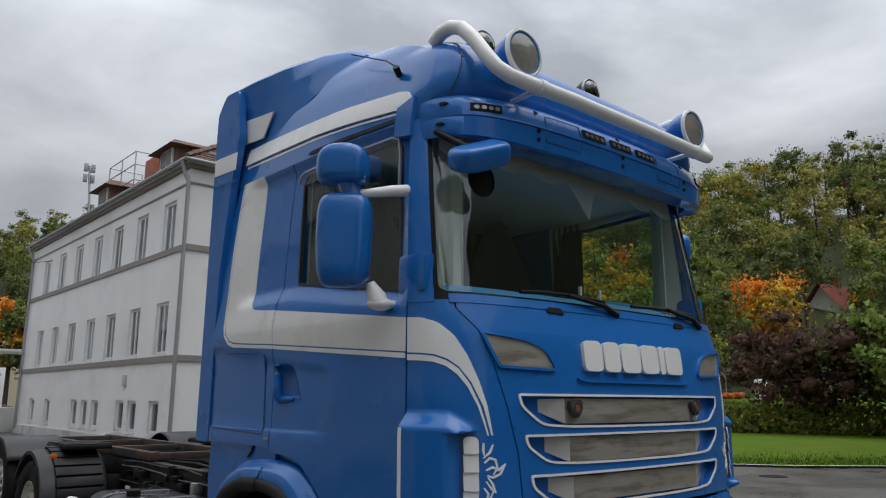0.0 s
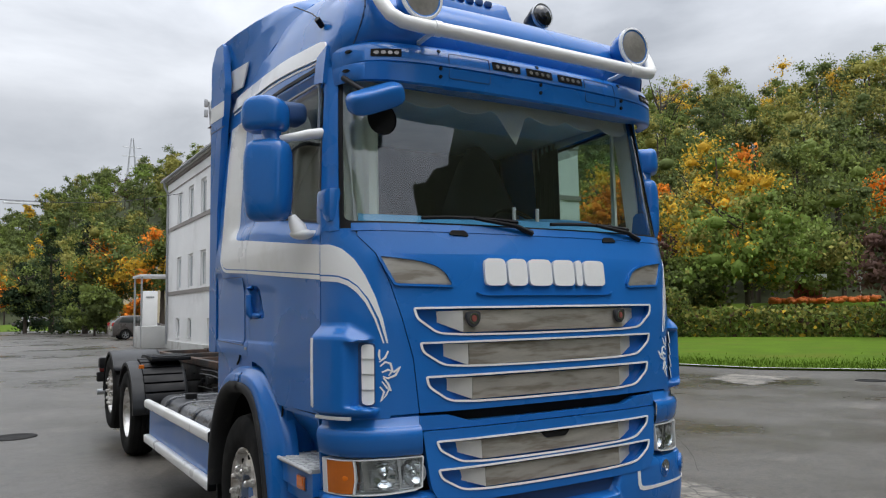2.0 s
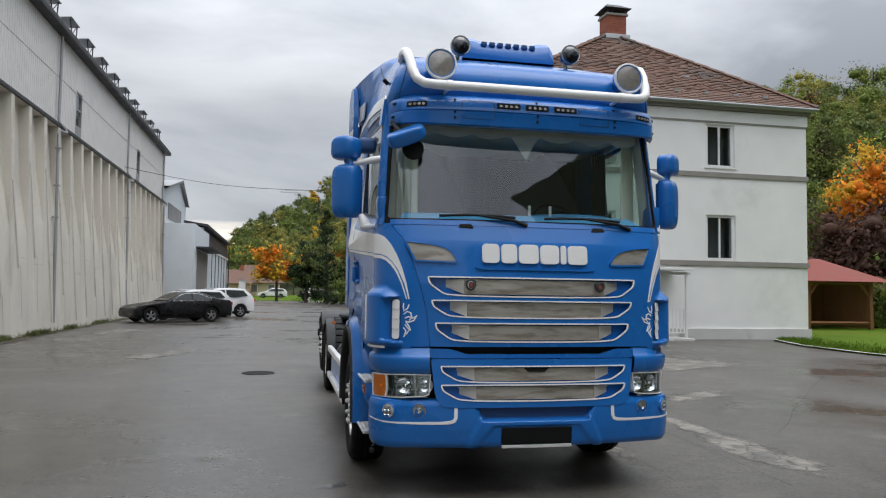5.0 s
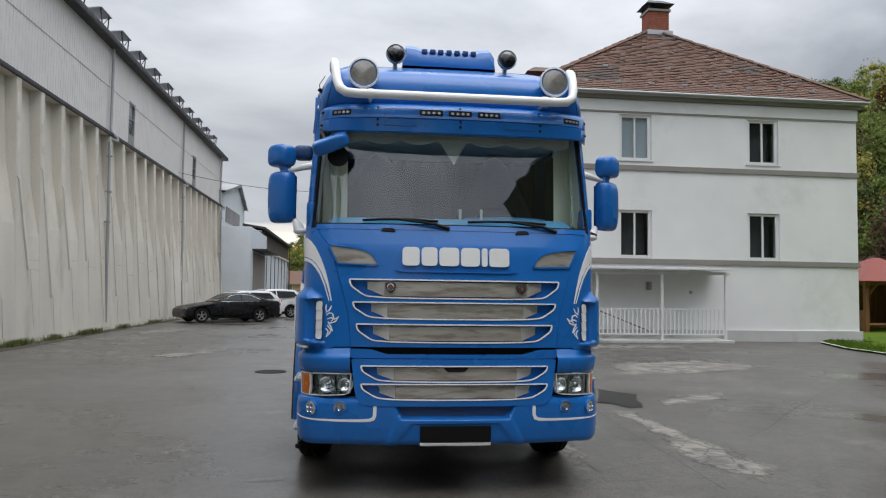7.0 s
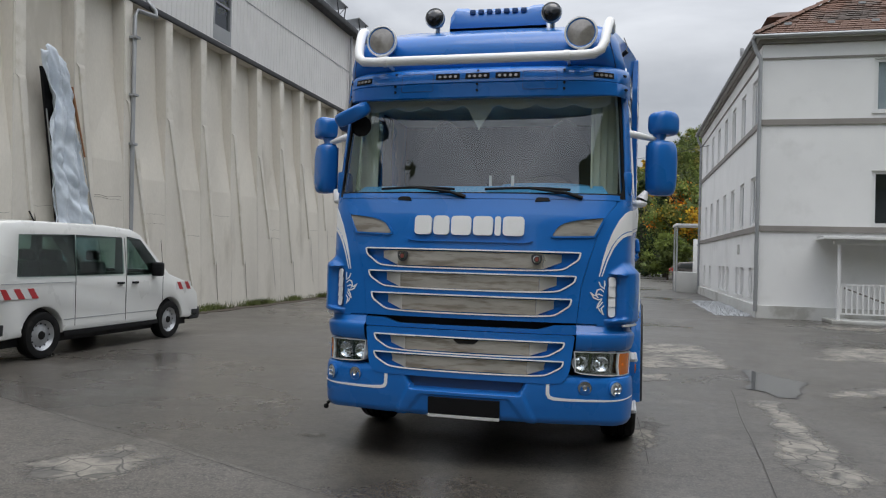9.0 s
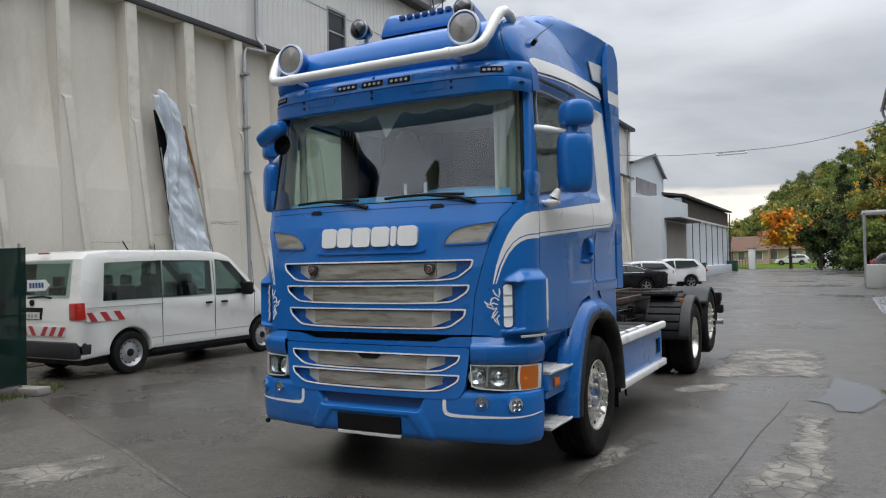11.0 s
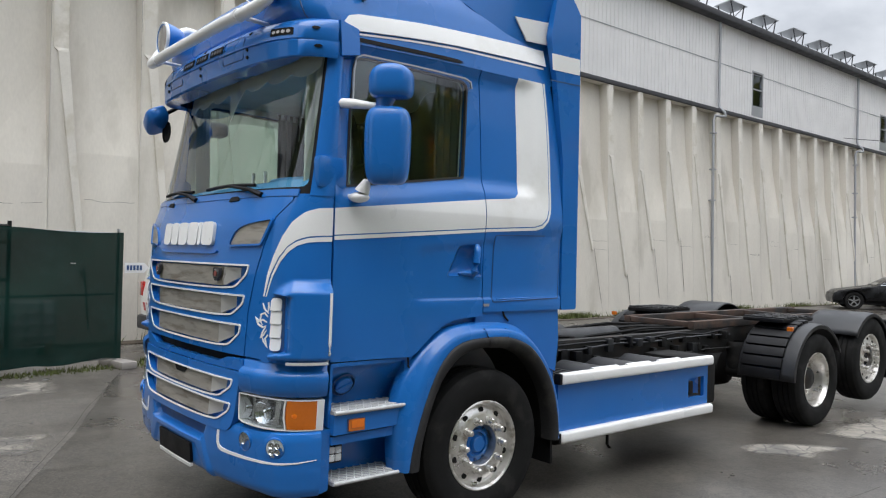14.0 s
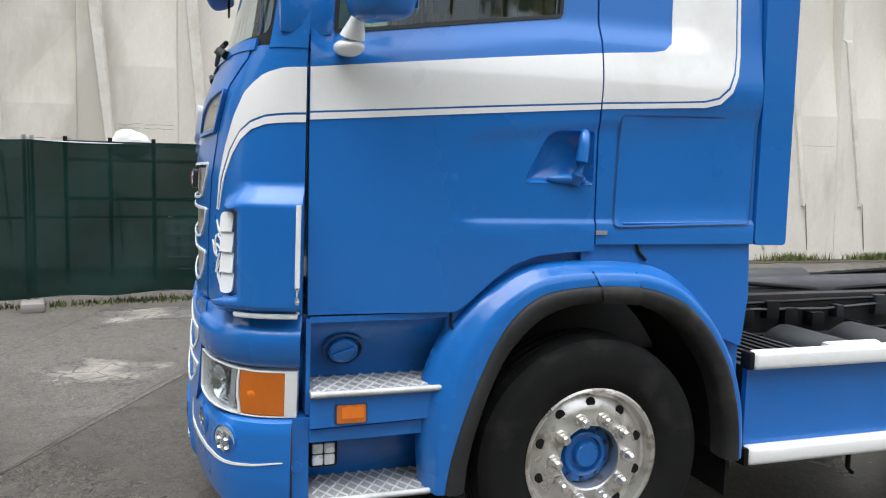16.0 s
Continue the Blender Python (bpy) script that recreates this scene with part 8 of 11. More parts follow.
fs = [(j * 21 + i, j * 21 + i + 1, (j + 1) * 21 + i + 1, (j + 1) * 21 + i) for j in range(5) for i in range(20)]
mesh("dash_top", vs, fs, M_DASH, dash, "blue-grey dashboard", 50)
vs, fs = [], []
ringc = Vector((0.5, 0.92, 2.15))
tilt = Matrix.Rotation(radians(58), 3, "X")
for i in range(28):
    a = 2 * math.pi * i / 28
    for k in range(6):
        b = 2 * math.pi * k / 6
        vs.append(ringc + tilt @ Vector(((0.225 + 0.016 * math.cos(b)) * math.cos(a), (0.225 + 0.016 * math.cos(b)) * math.sin(a), 0.016 * math.sin(b))))
fs = [(i * 6 + k, ((i + 1) % 28) * 6 + k, ((i + 1) % 28) * 6 + (k + 1) % 6, i * 6 + (k + 1) % 6) for i in range(28) for k in range(6)]
mesh("steering_wheel", vs, fs, M_BLACK, truck, "black steering wheel", 60)
tube("steering_column", [ringc, ringc + Vector((0, -0.2, -0.25))], 0.05, M_BLACK, truck)
for x in (-0.58, 0.58):
    seat = empty("cab_seat", None)
    seat.parent = truck
    rounded_block("seat_cushion", (x - 0.28, 1.0, 1.70), (x + 0.28, 1.52, 1.86), 0.06, M_CURTAIN, seat)
    vs = []
    shape = ((1.80, 0.40, 1.46), (2.0, 0.42, 1.47), (2.2, 0.41, 1.48), (2.4, 0.35, 1.50), (2.55, 0.28, 1.52), (2.68, 0.215, 1.54), (2.80, 0.15, 1.55), (2.88, 0.09, 1.56), (2.91, 0.03, 1.57))
    for z, w, y in shape:
        for k in range(16):
            a = 2 * math.pi * k / 16
            vs.append((x + w * math.cos(a), y + 0.09 * math.sin(a) * (0.5 + w), z))
    fs = [(j * 16 + k, j * 16 + (k + 1) % 16, (j + 1) * 16 + (k + 1) % 16, (j + 1) * 16 + k) for j in range(len(shape) - 1) for k in range(16)]
    fs.append(tuple(range((len(shape) - 1) * 16, len(shape) * 16)))
    mesh("backrest", vs, fs, M_CURTAIN, seat, "dark covered seat back", 60)
    box("seat_base", (x - 0.2, 1.08, 1.32), (x + 0.2, 1.48, 1.7), M_BLACK, seat, 0.03)


def drape(name, p, q, z0, z1, folds, amp, mat, label=""):
    """A curtain hung in folds from p to q."""
    vs, fs = [], []
    n = folds * 6
    p, q = Vector((*p, 0)), Vector((*q, 0))
    nrm = (q - p).cross(Vector((0, 0, 1))).normalized()
    for j in range(9):
        t = j / 8
        for i in range(n + 1):
            u = i / n
            w = amp * math.sin(2 * math.pi * folds * u + 0.6 * t) * (0.6 + 0.4 * t)
            c = p.lerp(q, u) + nrm * w
            vs.append((c.x, c.y, z1 + (z0 - z1) * t))
    fs = [(j * (n + 1) + i, j * (n + 1) + i + 1, (j + 1) * (n + 1) + i + 1, (j + 1) * (n + 1) + i) for j in range(8) for i in range(n)]
    return mesh(name, vs, fs, mat, truck, label, 60)


M_PILLAR = material("dull_cream_curtain", (0.60, 0.61, 0.50), 0.9, 0, 0.15, 3, 150, 0.001)
M_SLEEPER = material("black_curtain", (0.026, 0.027, 0.029), 0.9, 0, 0.12, 3, 150, 0.001)
drape("sleeper_curtain", (-1.1, 1.95), (1.1, 1.95), 1.35, 2.93, 14, 0.02, M_SLEEPER, "black sleeper curtain")
for s in (-1, 1):
    drape("corner_curtain", (s * 0.87, 0.375), (s * 1.075, 0.57), 2.06, 2.94, 4, 0.018, M_PILLAR, "cream curtain gathered at the pillar")
    drape("side_curtain", (s * 1.09, 1.18), (s * 1.09, 1.46), 2.0, 2.92, 5, 0.02, M_CURTAIN, "dark side curtain")
lowedge = []
for i in range(81):
    u = -0.90 + 1.80 * i / 80
    z = 2.785 + 0.045 * (1 - abs(math.sin((u + 0.9) * math.pi / 0.257)) ** 0.7)
    if abs(u) < 0.10:
        z = 2.62 + 0.20 * abs(u) / 0.10
    lowedge.append((u, z))
sheet("dash_tray", [[(-0.90, 2.07), (0.90, 2.07), (0.90, 2.22), (0.55, 2.235), (0.0, 2.215), (-0.55, 2.21), (-0.90, 2.20)]], lambda u, z, d: front(u, z, d - 0.04 - 1.2 * (z - 2.07)), M_DASH, truck, "blue dashboard tray under the windscreen", 0.01, 0.0, FC)
table = sheet("cab_table", [[(0.5 + 0.36 * math.cos(a * 0.2618), 0.62 + 0.22 * math.sin(a * 0.2618)) for a in range(24)]], lambda a, b, d: (a, b, 2.20 + d), M_DASH, truck, "blue oval tray behind the wheel", 0.05, 0.0)
for x in (0.08, 0.26):
    tube("tray_stand", [(x, 0.42, 2.12), (x, 0.42, 2.26)], 0.012, M_PVC, truck, sides=6)
sheet("pelmet", [[(0.90, 2.945), (-0.90, 2.945)] + lowedge], lambda u, z, d: front(u, z, d - 0.045), M_CREAM, truck, "cream scalloped windscreen pelmet", 0.004, 0.0, FC)

# ---- lower cab side, steps and wheel arches ----
def smooth_line(points, n):
    """n + 1 points at even steps along a smooth line through the given ones."""
    pts = [Vector(p) for p in points]
    fine = []
    for i in range(len(pts) - 1):
        p0, p1, p2, p3 = pts[max(0, i - 1)], pts[i], pts[i + 1], pts[min(len(pts) - 1, i + 2)]
        for k in range(10):
            t = k / 10
            fine.append(0.5 * ((2 * p1) + (p2 - p0) * t + (2 * p0 - 5 * p1 + 4 * p2 - p3) * t * t + (3 * p1 - p0 - 3 * p2 + p3) * t ** 3))
    fine.append(pts[-1])
    cum = [0.0]
    for a, b in zip(fine, fine[1:]):
        cum.append(cum[-1] + (b - a).length)
    out = []
    for k in range(n + 1):
        d = cum[-1] * k / n
        i = max(0, min(len(fine) - 2, next((j for j in range(len(cum)) if cum[j] >= d), len(cum) - 1) - 1))
        t = (d - cum[i]) / max(1e-9, cum[i + 1] - cum[i])
        out.append(fine[i].lerp(fine[i + 1], t))
    return out


FLARE = smooth_line([(0.826, 0.440), (0.814, 0.600), (0.820, 0.780), (0.859, 0.925), (0.919, 1.035), (1.009, 1.145), (1.114, 1.228), (1.240, 1.288), (1.397, 1.306), (1.607, 1.306), (1.788, 1.280), (1.923, 1.205), (2.048, 1.085), (2.153, 0.925), (2.213, 0.750), (2.233, 0.600), (2.233, 0.460)], 64)
LIP_OUT = smooth_line([(0.889, 0.440), (0.909, 0.560), (0.949, 0.700), (1.004, 0.850), (1.069, 0.990), (1.145, 1.100), (1.250, 1.178), (1.397, 1.208), (1.586, 1.212), (1.733, 1.195), (1.878, 1.142), (1.968, 1.072), (2.043, 0.985), (2.118, 0.860), (2.163, 0.720), (2.188, 0.580), (2.193, 0.460)], 64)
LIP_IN = smooth_line([(0.974, 0.440), (0.986, 0.560), (1.019, 0.690), (1.069, 0.830), (1.130, 0.950), (1.203, 1.035), (1.292, 1.100), (1.418, 1.136), (1.586, 1.140), (1.718, 1.122), (1.838, 1.075), (1.918, 1.010), (1.988, 0.930), (2.058, 0.820), (2.098, 0.700), (2.123, 0.570), (2.128, 0.460)], 64)


def arch_rows(rows_):
    """Verts and faces over lines of (x, points) laid side by side."""
    vs = [(x, p.x, p.y) for x, line in rows_ for p in line]
    m = len(rows_[0][1])
    return vs, [(j * m + i, j * m + i + 1, (j + 1) * m + i + 1, (j + 1) * m + i) for j in range(len(rows_) - 1) for i in range(m - 1)]


def between(a, b, t):
    return [p.lerp(q, t) for p, q in zip(a, b)]


def tread(s, parent, z, y0, y1):
    """A step plate with raised diagonal ribs and a rounded rear corner."""
    plate_ = sheet("step", [rounded([(0.985, y0), (1.255, y0), (1.255, y1 - 0.02), (1.215, y1), (0.985, y1)], [0.0, 0.02, 0.05, 0.05, 0.0])], lambda x, y, d: (s * x, y, z + d), M_TREADBASE, parent, "grey chequer-plate step", 0.020, 0.0)
    vs, fs = [], []
    for lean in (-1, 1):
        for k in range(-8, 26):
            pts = []
            for j in range(13):
                x = 0.995 + 0.25 * j / 12
                y = y0 + 0.012 + 0.052 * k + lean * 0.62 * (x - 1.12)
                if y0 + 0.012 < y < y1 - 0.012 - 0.05 * max(0.0, (x - 1.19) / 0.06) ** 2:
                    pts.append((x, y))
            for (xa, ya), (xb, yb) in zip(pts, pts[1:]):
                b = len(vs)
                w = 0.0045
                vs += [(s * xa, ya - w, z), (s * xa, ya, z + 0.005), (s * xa, ya + w, z), (s * xb, yb - w, z), (s * xb, yb, z + 0.005), (s * xb, yb + w, z)]
                fs += [(b, b + 1, b + 4, b + 3), (b + 1, b + 2, b + 5, b + 4)]
    tagged(mesh("tread_ribs", vs, fs, M_TREAD, plate_), "pale raised diamond ribs")
    rim = rounded([(1.255, y0), (1.255, y1 - 0.02), (1.215, y1)], [0.0, 0.05, 0.0])
    tube("step_rim", [(s * x, y, z - 0.006) for x, y in rim], 0.011, M_TREAD, plate_, sides=8)
    return plate_


for s in (-1, 1):
    lowp = lambda y, z, d, s=s: (s * (1.165 + d + 0.025 * min(1, max(0, (y - 0.5) / 0.8))), y, z)
    hole = [tuple(p) for p in between(FLARE, LIP_OUT, 0.6)]
    body = sheet("lower_side", [[(0.915, 0.43), (0.915, 1.16), (1.00, 1.20), (1.10, 1.29), (1.25, 1.36), (1.40, 1.40), (2.235, 1.40), (2.235, 0.46)] + hole[::-1]], lowp, M_BLUE, truck, "blue lower cab side with steps", 0.05, 0.010, (YS, ZS))
    # step well: sloping upper wall with the filler cap, lower wall, end wall
    well = lambda y, z, d, s=s: (s * (1.03 + d + 0.135 * sm(0.86, 1.10, z)), y, z)
    sheet("step_well", [[(0.36, 0.40), (0.36, 1.112), (0.93, 1.112), (0.93, 0.40)]], well, M_BLUE, body, "", 0.02, 0.0, ((), tuple(round(0.84 + 0.02 * i, 3) for i in range(14))))
    box("well_end", (min(s * 0.95, s * 1.195), 0.912, 0.42), (max(s * 0.95, s * 1.195), 0.93, 1.125), M_BLUE, body, 0.004)
    sheet("well_ledge", [ribbon([(0.40, 1.098), (0.60, 1.100), (0.80, 1.102), (0.93, 1.106)], [0.022, 0.022, 0.022, 0.018], 1.0)], lowp, M_BLUE, body, "", 0.08, 0.034, (YS, ()))
    fascia = sheet("step_fascia", [[(0.398, 0.712), (0.398, 0.826), (0.905, 0.826), (0.90, 0.79), (0.885, 0.722)]], lambda y, z, d, s=s: (s * (1.242 + d), y, z), M_BLUE, body, "", 0.22, 0.0)
    sheet("step_fascia", [[(0.398, 0.655), (0.398, 0.700), (0.872, 0.712), (0.858, 0.660)]], lambda y, z, d, s=s: (s * (1.222 + d), y, z), M_BLUE, body, "", 0.20, 0.0)
    sheet("marker_socket", [rounded([(0.483, 0.722), (0.606, 0.722), (0.606, 0.798), (0.483, 0.798)], 0.012)], lambda y, z, d, s=s: (s * (1.242 + d), y, z), M_BLUE_DARK, fascia, "", 0.01, 0.003)
    sheet("side_marker", [rounded([(0.492, 0.727), (0.598, 0.727), (0.598, 0.793), (0.492, 0.793)], 0.008)], lambda y, z, d, s=s: (s * (1.242 + d), y, z), M_AMBER, fascia, "amber side marker", 0.03, 0.010)
    sheet("marker_lens", [rounded([(0.510, 0.745), (0.590, 0.745), (0.590, 0.786), (0.510, 0.786)], 0.004)], lambda y, z, d, s=s: (s * (1.242 + d), y, z), M_ORANGE, fascia, "bright orange lens field", 0.006, 0.013)
    tread(s, body, 0.845, 0.398, 0.905)
    tread(s, body, 0.452, 0.398, 0.872)
    lampb = rounded_block("step_lamp", (min(s * 1.10, s * 1.16), 0.405, 0.532), (max(s * 1.10, s * 1.16), 0.512, 0.642), 0.014, M_BLACK, body, "small square work lamp with clear cells")
    for i in range(2):
        for j in range(2):
            rounded_block("lamp_cell", (min(s * 1.15, s * 1.168), 0.416 + 0.044 * i, 0.545 + 0.044 * j), (max(s * 1.15, s * 1.168), 0.456 + 0.044 * i, 0.585 + 0.044 * j), 0.006, M_LED, lampb)
    cup = turned("filler_cup", [(0.004, 0.078), (0.010, 0.070), (-0.010, 0.062), (-0.012, 0.0)], M_BLUE_DARK, body, 28, "x", (0, 0, 0))
    cap = turned("filler_cap", [(-0.008, 0.056), (0.016, 0.054), (0.020, 0.047), (0.016, 0.044), (0.016, 0.0)], M_BLUE, body, 28, "x", (0, 0, 0))
    bar = box("cap_bar", (0.014, -0.044, -0.008), (0.026, 0.044, 0.008), M_BLUE, body, 0.004)
    for ob in (cup, cap, bar):
        ob.matrix_local = pose(s * 1.108, 0.535, 0.967, 0, 0, 0 if s > 0 else 180) @ pose(0, 0, 0, 25 if ob == bar else 0, 29, 0)
    # flared arch over the front wheel
    rows_ = [(s * x, between(FLARE, LIP_OUT, t)) for x, t in ((1.150, -0.02), (1.218, 0.0), (1.236, 0.08), (1.252, 0.20), (1.266, 0.34), (1.284, 0.44), (1.296, 0.56), (1.300, 0.80), (1.300, 1.0), (1.280, 1.03))]
    fender = mesh("wheel_arch", *arch_rows(rows_), M_BLUE, truck, "blue wheel arch with dark lip", 50)
    rows_ = [(s * x, between(LIP_OUT, LIP_IN, t)) for x, t in ((1.285, 0.0), (1.306, 0.03), (1.316, 0.16), (1.318, 0.40), (1.312, 0.70), (1.296, 0.92), (1.27, 1.0), (1.20, 1.02))]
    mesh("arch_lip", *arch_rows(rows_), M_LIPRUBBER, fender, "worn dark grey rubber arch lip", 60)
    rows_ = [(s * x, between(FLARE, LIP_OUT, t)[31:37]) for x, t in ((1.262, 0.30), (1.290, 0.46), (1.303, 0.58), (1.305, 1.0))]
    mesh("arch_joint", *arch_rows(rows_), M_BLUE, fender, "", 50)
    rows_ = [(s * x, between(LIP_OUT, LIP_IN, t)[31:37]) for x, t in ((1.312, 0.0), (1.323, 0.18), (1.323, 0.65), (1.30, 1.0))]
    mesh("lip_joint", *arch_rows(rows_), M_LIPRUBBER, fender, "", 50)
    for i in (31, 36):
        a, b = FLARE[i].lerp(LIP_OUT[i], 0.42), FLARE[i].lerp(LIP_OUT[i], 1.0)
        tube("joint_gap", [(s * 1.284, a.x, a.y), (s * 1.303, b.x, b.y), (s * 1.318, LIP_OUT[i].lerp(LIP_IN[i], 0.4).x, LIP_OUT[i].lerp(LIP_IN[i], 0.4).y)], 0.0045, M_DARK, fender, sides=5)
    lin = between(LIP_OUT, LIP_IN, 0.7)
    vs, fs = arch_rows([(s * 0.82, lin), (s * 1.25, lin)])
    mesh("arch_liner", vs, fs, M_DARK, fender, "", 60)
    sheet("mud_flap", [[(2.17, 0.28), (2.17, 0.60), (2.19, 0.60), (2.19, 0.28)]], lowp, M_BLACK, fender, "black mud flap", 0.32, 0.06)
    sheet("rear_corner", [[(1.45, 1.27), (1.45, 1.372), (2.238, 1.372), (2.250, 1.15), (2.225, 0.93), (2.10, 0.98), (1.95, 1.14), (1.80, 1.24)]], lowp, M_BLUE, body, "", 0.06, 0.040, (YS, ZS))
    tube("corner_seam", [lowp(1.69, 1.372, 0.043), lowp(1.705, 1.335, 0.045), lowp(1.735, 1.305, 0.05)], 0.007, M_DARK, body, sides=5)
    tube("arch_dark_seam", [(s * 1.212, 0.925, 1.112), (s * 1.215, 0.925, 1.06), (s * 1.222, 0.95, 1.024)], 0.006, M_DARK, body, sides=5)

# ---- wheels ----


def wheel(name, s, y, z, kind, label):
    """A truck wheel; its outer face turned to s."""
    ob = empty(name, None)
    ob.parent = truck
    ob.matrix_local = pose(s * (1.125 if kind == "front" else 1.075), y, z, 0, 0, 0 if s > 0 else 180)
    tagged(ob, label)
    R = 0.50
    tp = [(-0.13, 0.29), (-0.15, 0.34), (-0.152, 0.42), (-0.14, 0.465), (-0.12, R - 0.012), (-0.085, R - 0.004)]
    for gx in (-0.055, 0.0, 0.055):
        tp += [(gx - 0.010, R), (gx - 0.007, R - 0.014), (gx + 0.007, R - 0.014), (gx + 0.010, R)]
    tp += [(0.085, R - 0.004), (0.12, R - 0.012), (0.14, 0.465), (0.148, 0.45), (0.152, 0.42), (0.150, 0.36), (0.146, 0.335), (0.13, 0.30), (0.12, 0.288)]
    turned("tyre", tp, M_RUBBER, ob, 56, smooth=30)
    if kind == "dual":
        turned("inner_tyre", [(a - 0.34, b) for a, b in tp], M_RUBBER, ob, 40, smooth=30)
        turned("rim", [(0.115, 0.288), (0.128, 0.292), (0.13, 0.283), (0.115, 0.272), (0.06, 0.262), (-0.02, 0.255), (-0.06, 0.235), (-0.07, 0.19), (-0.055, 0.16), (-0.055, 0.10)], M_ALU, ob, 48, label="polished deep rim", smooth=35)
        turned("hub", [(-0.055, 0.13), (-0.02, 0.125), (0.04, 0.115), (0.06, 0.09), (0.065, 0.0)], M_CHASSIS, ob, 24)
        ring_r, nut_x, hole_r, hole_x = 0.165, -0.055, 0.212, -0.066
    else:
        turned("rim", [(0.115, 0.288), (0.128, 0.292), (0.132, 0.284), (0.122, 0.272), (0.085, 0.262), (0.08, 0.25), (0.098, 0.222), (0.108, 0.19), (0.112, 0.137), (0.108, 0.131), (0.03, 0.129), (0.03, 0.12)], M_ALU, ob, 48, label="polished aluminium rim", smooth=35)
        hub = turned("hub", [(0.03, 0.128), (0.045, 0.124), (0.048, 0.096), (0.068, 0.092), (0.072, 0.086), (0.072, 0.074), (0.058, 0.070), (0.060, 0.056), (0.082, 0.052), (0.088, 0.046), (0.09, 0.0)], M_BLUE if kind == "front" else M_DARK, ob, 32, smooth=35)
        for k in range(10):
            a = 2 * math.pi * (k + 0.5) / 10
            turned("hub_bolt", [(0.045, 0.010), (0.056, 0.010), (0.058, 0.0)], M_BLUE_DARK, hub, 6, centre=(0, 0.111 * math.cos(a), 0.112 * math.sin(a)), smooth=0)
        ring_r, nut_x, hole_r, hole_x = 0.165, 0.11, 0.226, 0.094
    for k in range(10):
        a = 2 * math.pi * k / 10
        turned("wheel_nut", [(nut_x, 0.028), (nut_x + 0.018, 0.027), (nut_x + 0.020, 0.021), (nut_x + 0.050, 0.020), (nut_x + 0.060, 0.013), (nut_x + 0.062, 0.0)], M_ALU, ob, 8, centre=(0, ring_r * math.cos(a), ring_r * math.sin(a)), smooth=30)
        a += math.pi / 10
        turned("rim_hole", [(hole_x, 0.021), (hole_x + 0.006, 0.020), (hole_x + 0.0065, 0.0)], M_DARK, ob, 10, centre=(0, hole_r * math.cos(a), hole_r * math.sin(a)), smooth=0)
    return ob


for s in (-1, 1):
    wheel("front_wheel", s, 1.525, 0.503, "front", "front wheel with polished rim and blue hub")
    wheel("drive_wheel", s, 6.42, 0.497, "dual", "twin drive wheel with deep rim")
    wheel("lifted_wheel", s, 7.80, 0.63, "tag", "lifted rear wheel with chrome nuts")

# ---- chassis ----
chassis = empty("chassis", None)
chassis.parent = truck
for s in (-1, 1):
    lo, hi = sorted((s * 0.36, s * 0.44))
    box("frame_rail", (lo, 0.9, 0.74), (hi, 9.15, 1.01), M_CHASSIS, chassis, 0.008, "dusty dark frame rail")
    lo, hi = sorted((s * 0.37, s * 0.45))
    box("body_beam", (lo, 5.25, 1.02), (hi, 9.2, 1.10), M_RUST, chassis, 0.006, "rusty brown subframe beam")
    for k in range(26):
        y = 2.6 + k * 0.25
        turned("rail_bolt", [(s * 0.44, 0.016), (s * 0.455, 0.015), (s * 0.456, 0.0)], M_CHASSIS, chassis, 6, centre=(0, y, 0.80 + 0.12 * (k % 2)), smooth=0)
for y in (2.6, 3.6, 4.6, 5.5, 6.3, 7.1, 7.9, 8.7, 9.1):
    box("cross_member", (-0.37, y - 0.05, 0.78), (0.37, y + 0.05, 0.98), M_CHASSIS, chassis, 0.01)
for y in (5.3, 6.6, 7.8, 9.0):
    box("cross_beam", (-0.37, y - 0.04, 1.03), (0.37, y + 0.04, 1.09), M_RUST, chassis, 0.006)
tube("drive_shaft", [(0, 2.4, 0.62), (0, 6.0, 0.55)], 0.06, M_DARK, chassis)
for y, z in ((6.42, 0.497), (7.80, 0.63), (1.53, 0.45)):
    tube("axle", [(-0.95, y, z), (-0.3, y, z - 0.02), (0.3, y, z - 0.02), (0.95, y, z)], 0.085, M_DARK, chassis)
turned("differential", [(-0.2, 0.05), (-0.15, 0.2), (0.0, 0.24), (0.15, 0.2), (0.2, 0.05)], M_DARK, chassis, 20, "x", (0, 6.42, 0.50))
box("engine_block", (-0.42, 0.6, 0.6), (0.42, 2.2, 1.2), M_DARK, chassis, 0.08)
for s in (-1, 1):
    for y in (6.0, 6.85, 7.45, 8.15):
        turned("air_bellow", [(0.56, 0.10), (0.64, 0.13), (0.72, 0.11), (0.80, 0.13), (0.86, 0.10)], M_RUBBER, chassis, 16, "z", (s * 0.52, y, 0))
    box("gearbox_cover", (min(s * 0.1, s * 0.36), 2.3, 0.7), (max(s * 0.1, s * 0.36), 3.2, 1.0), M_DARK, chassis, 0.05)
for k in range(9):
    x = -0.30 + k * 0.075
    sag = 0.05 * math.sin(k * 1.7)
    tube("air_hose", [(x, 2.35, 1.25 - 0.05 * (k % 3)), (x + 0.02, 2.7, 1.04 + sag), (x - 0.03, 3.6, 1.0), (x + 0.03, 4.6, 1.03 + 0.5 * sag), (x, 5.8, 1.0)], 0.014, M_RUBBER if k % 3 else M_CHASSIS, chassis, sides=6)
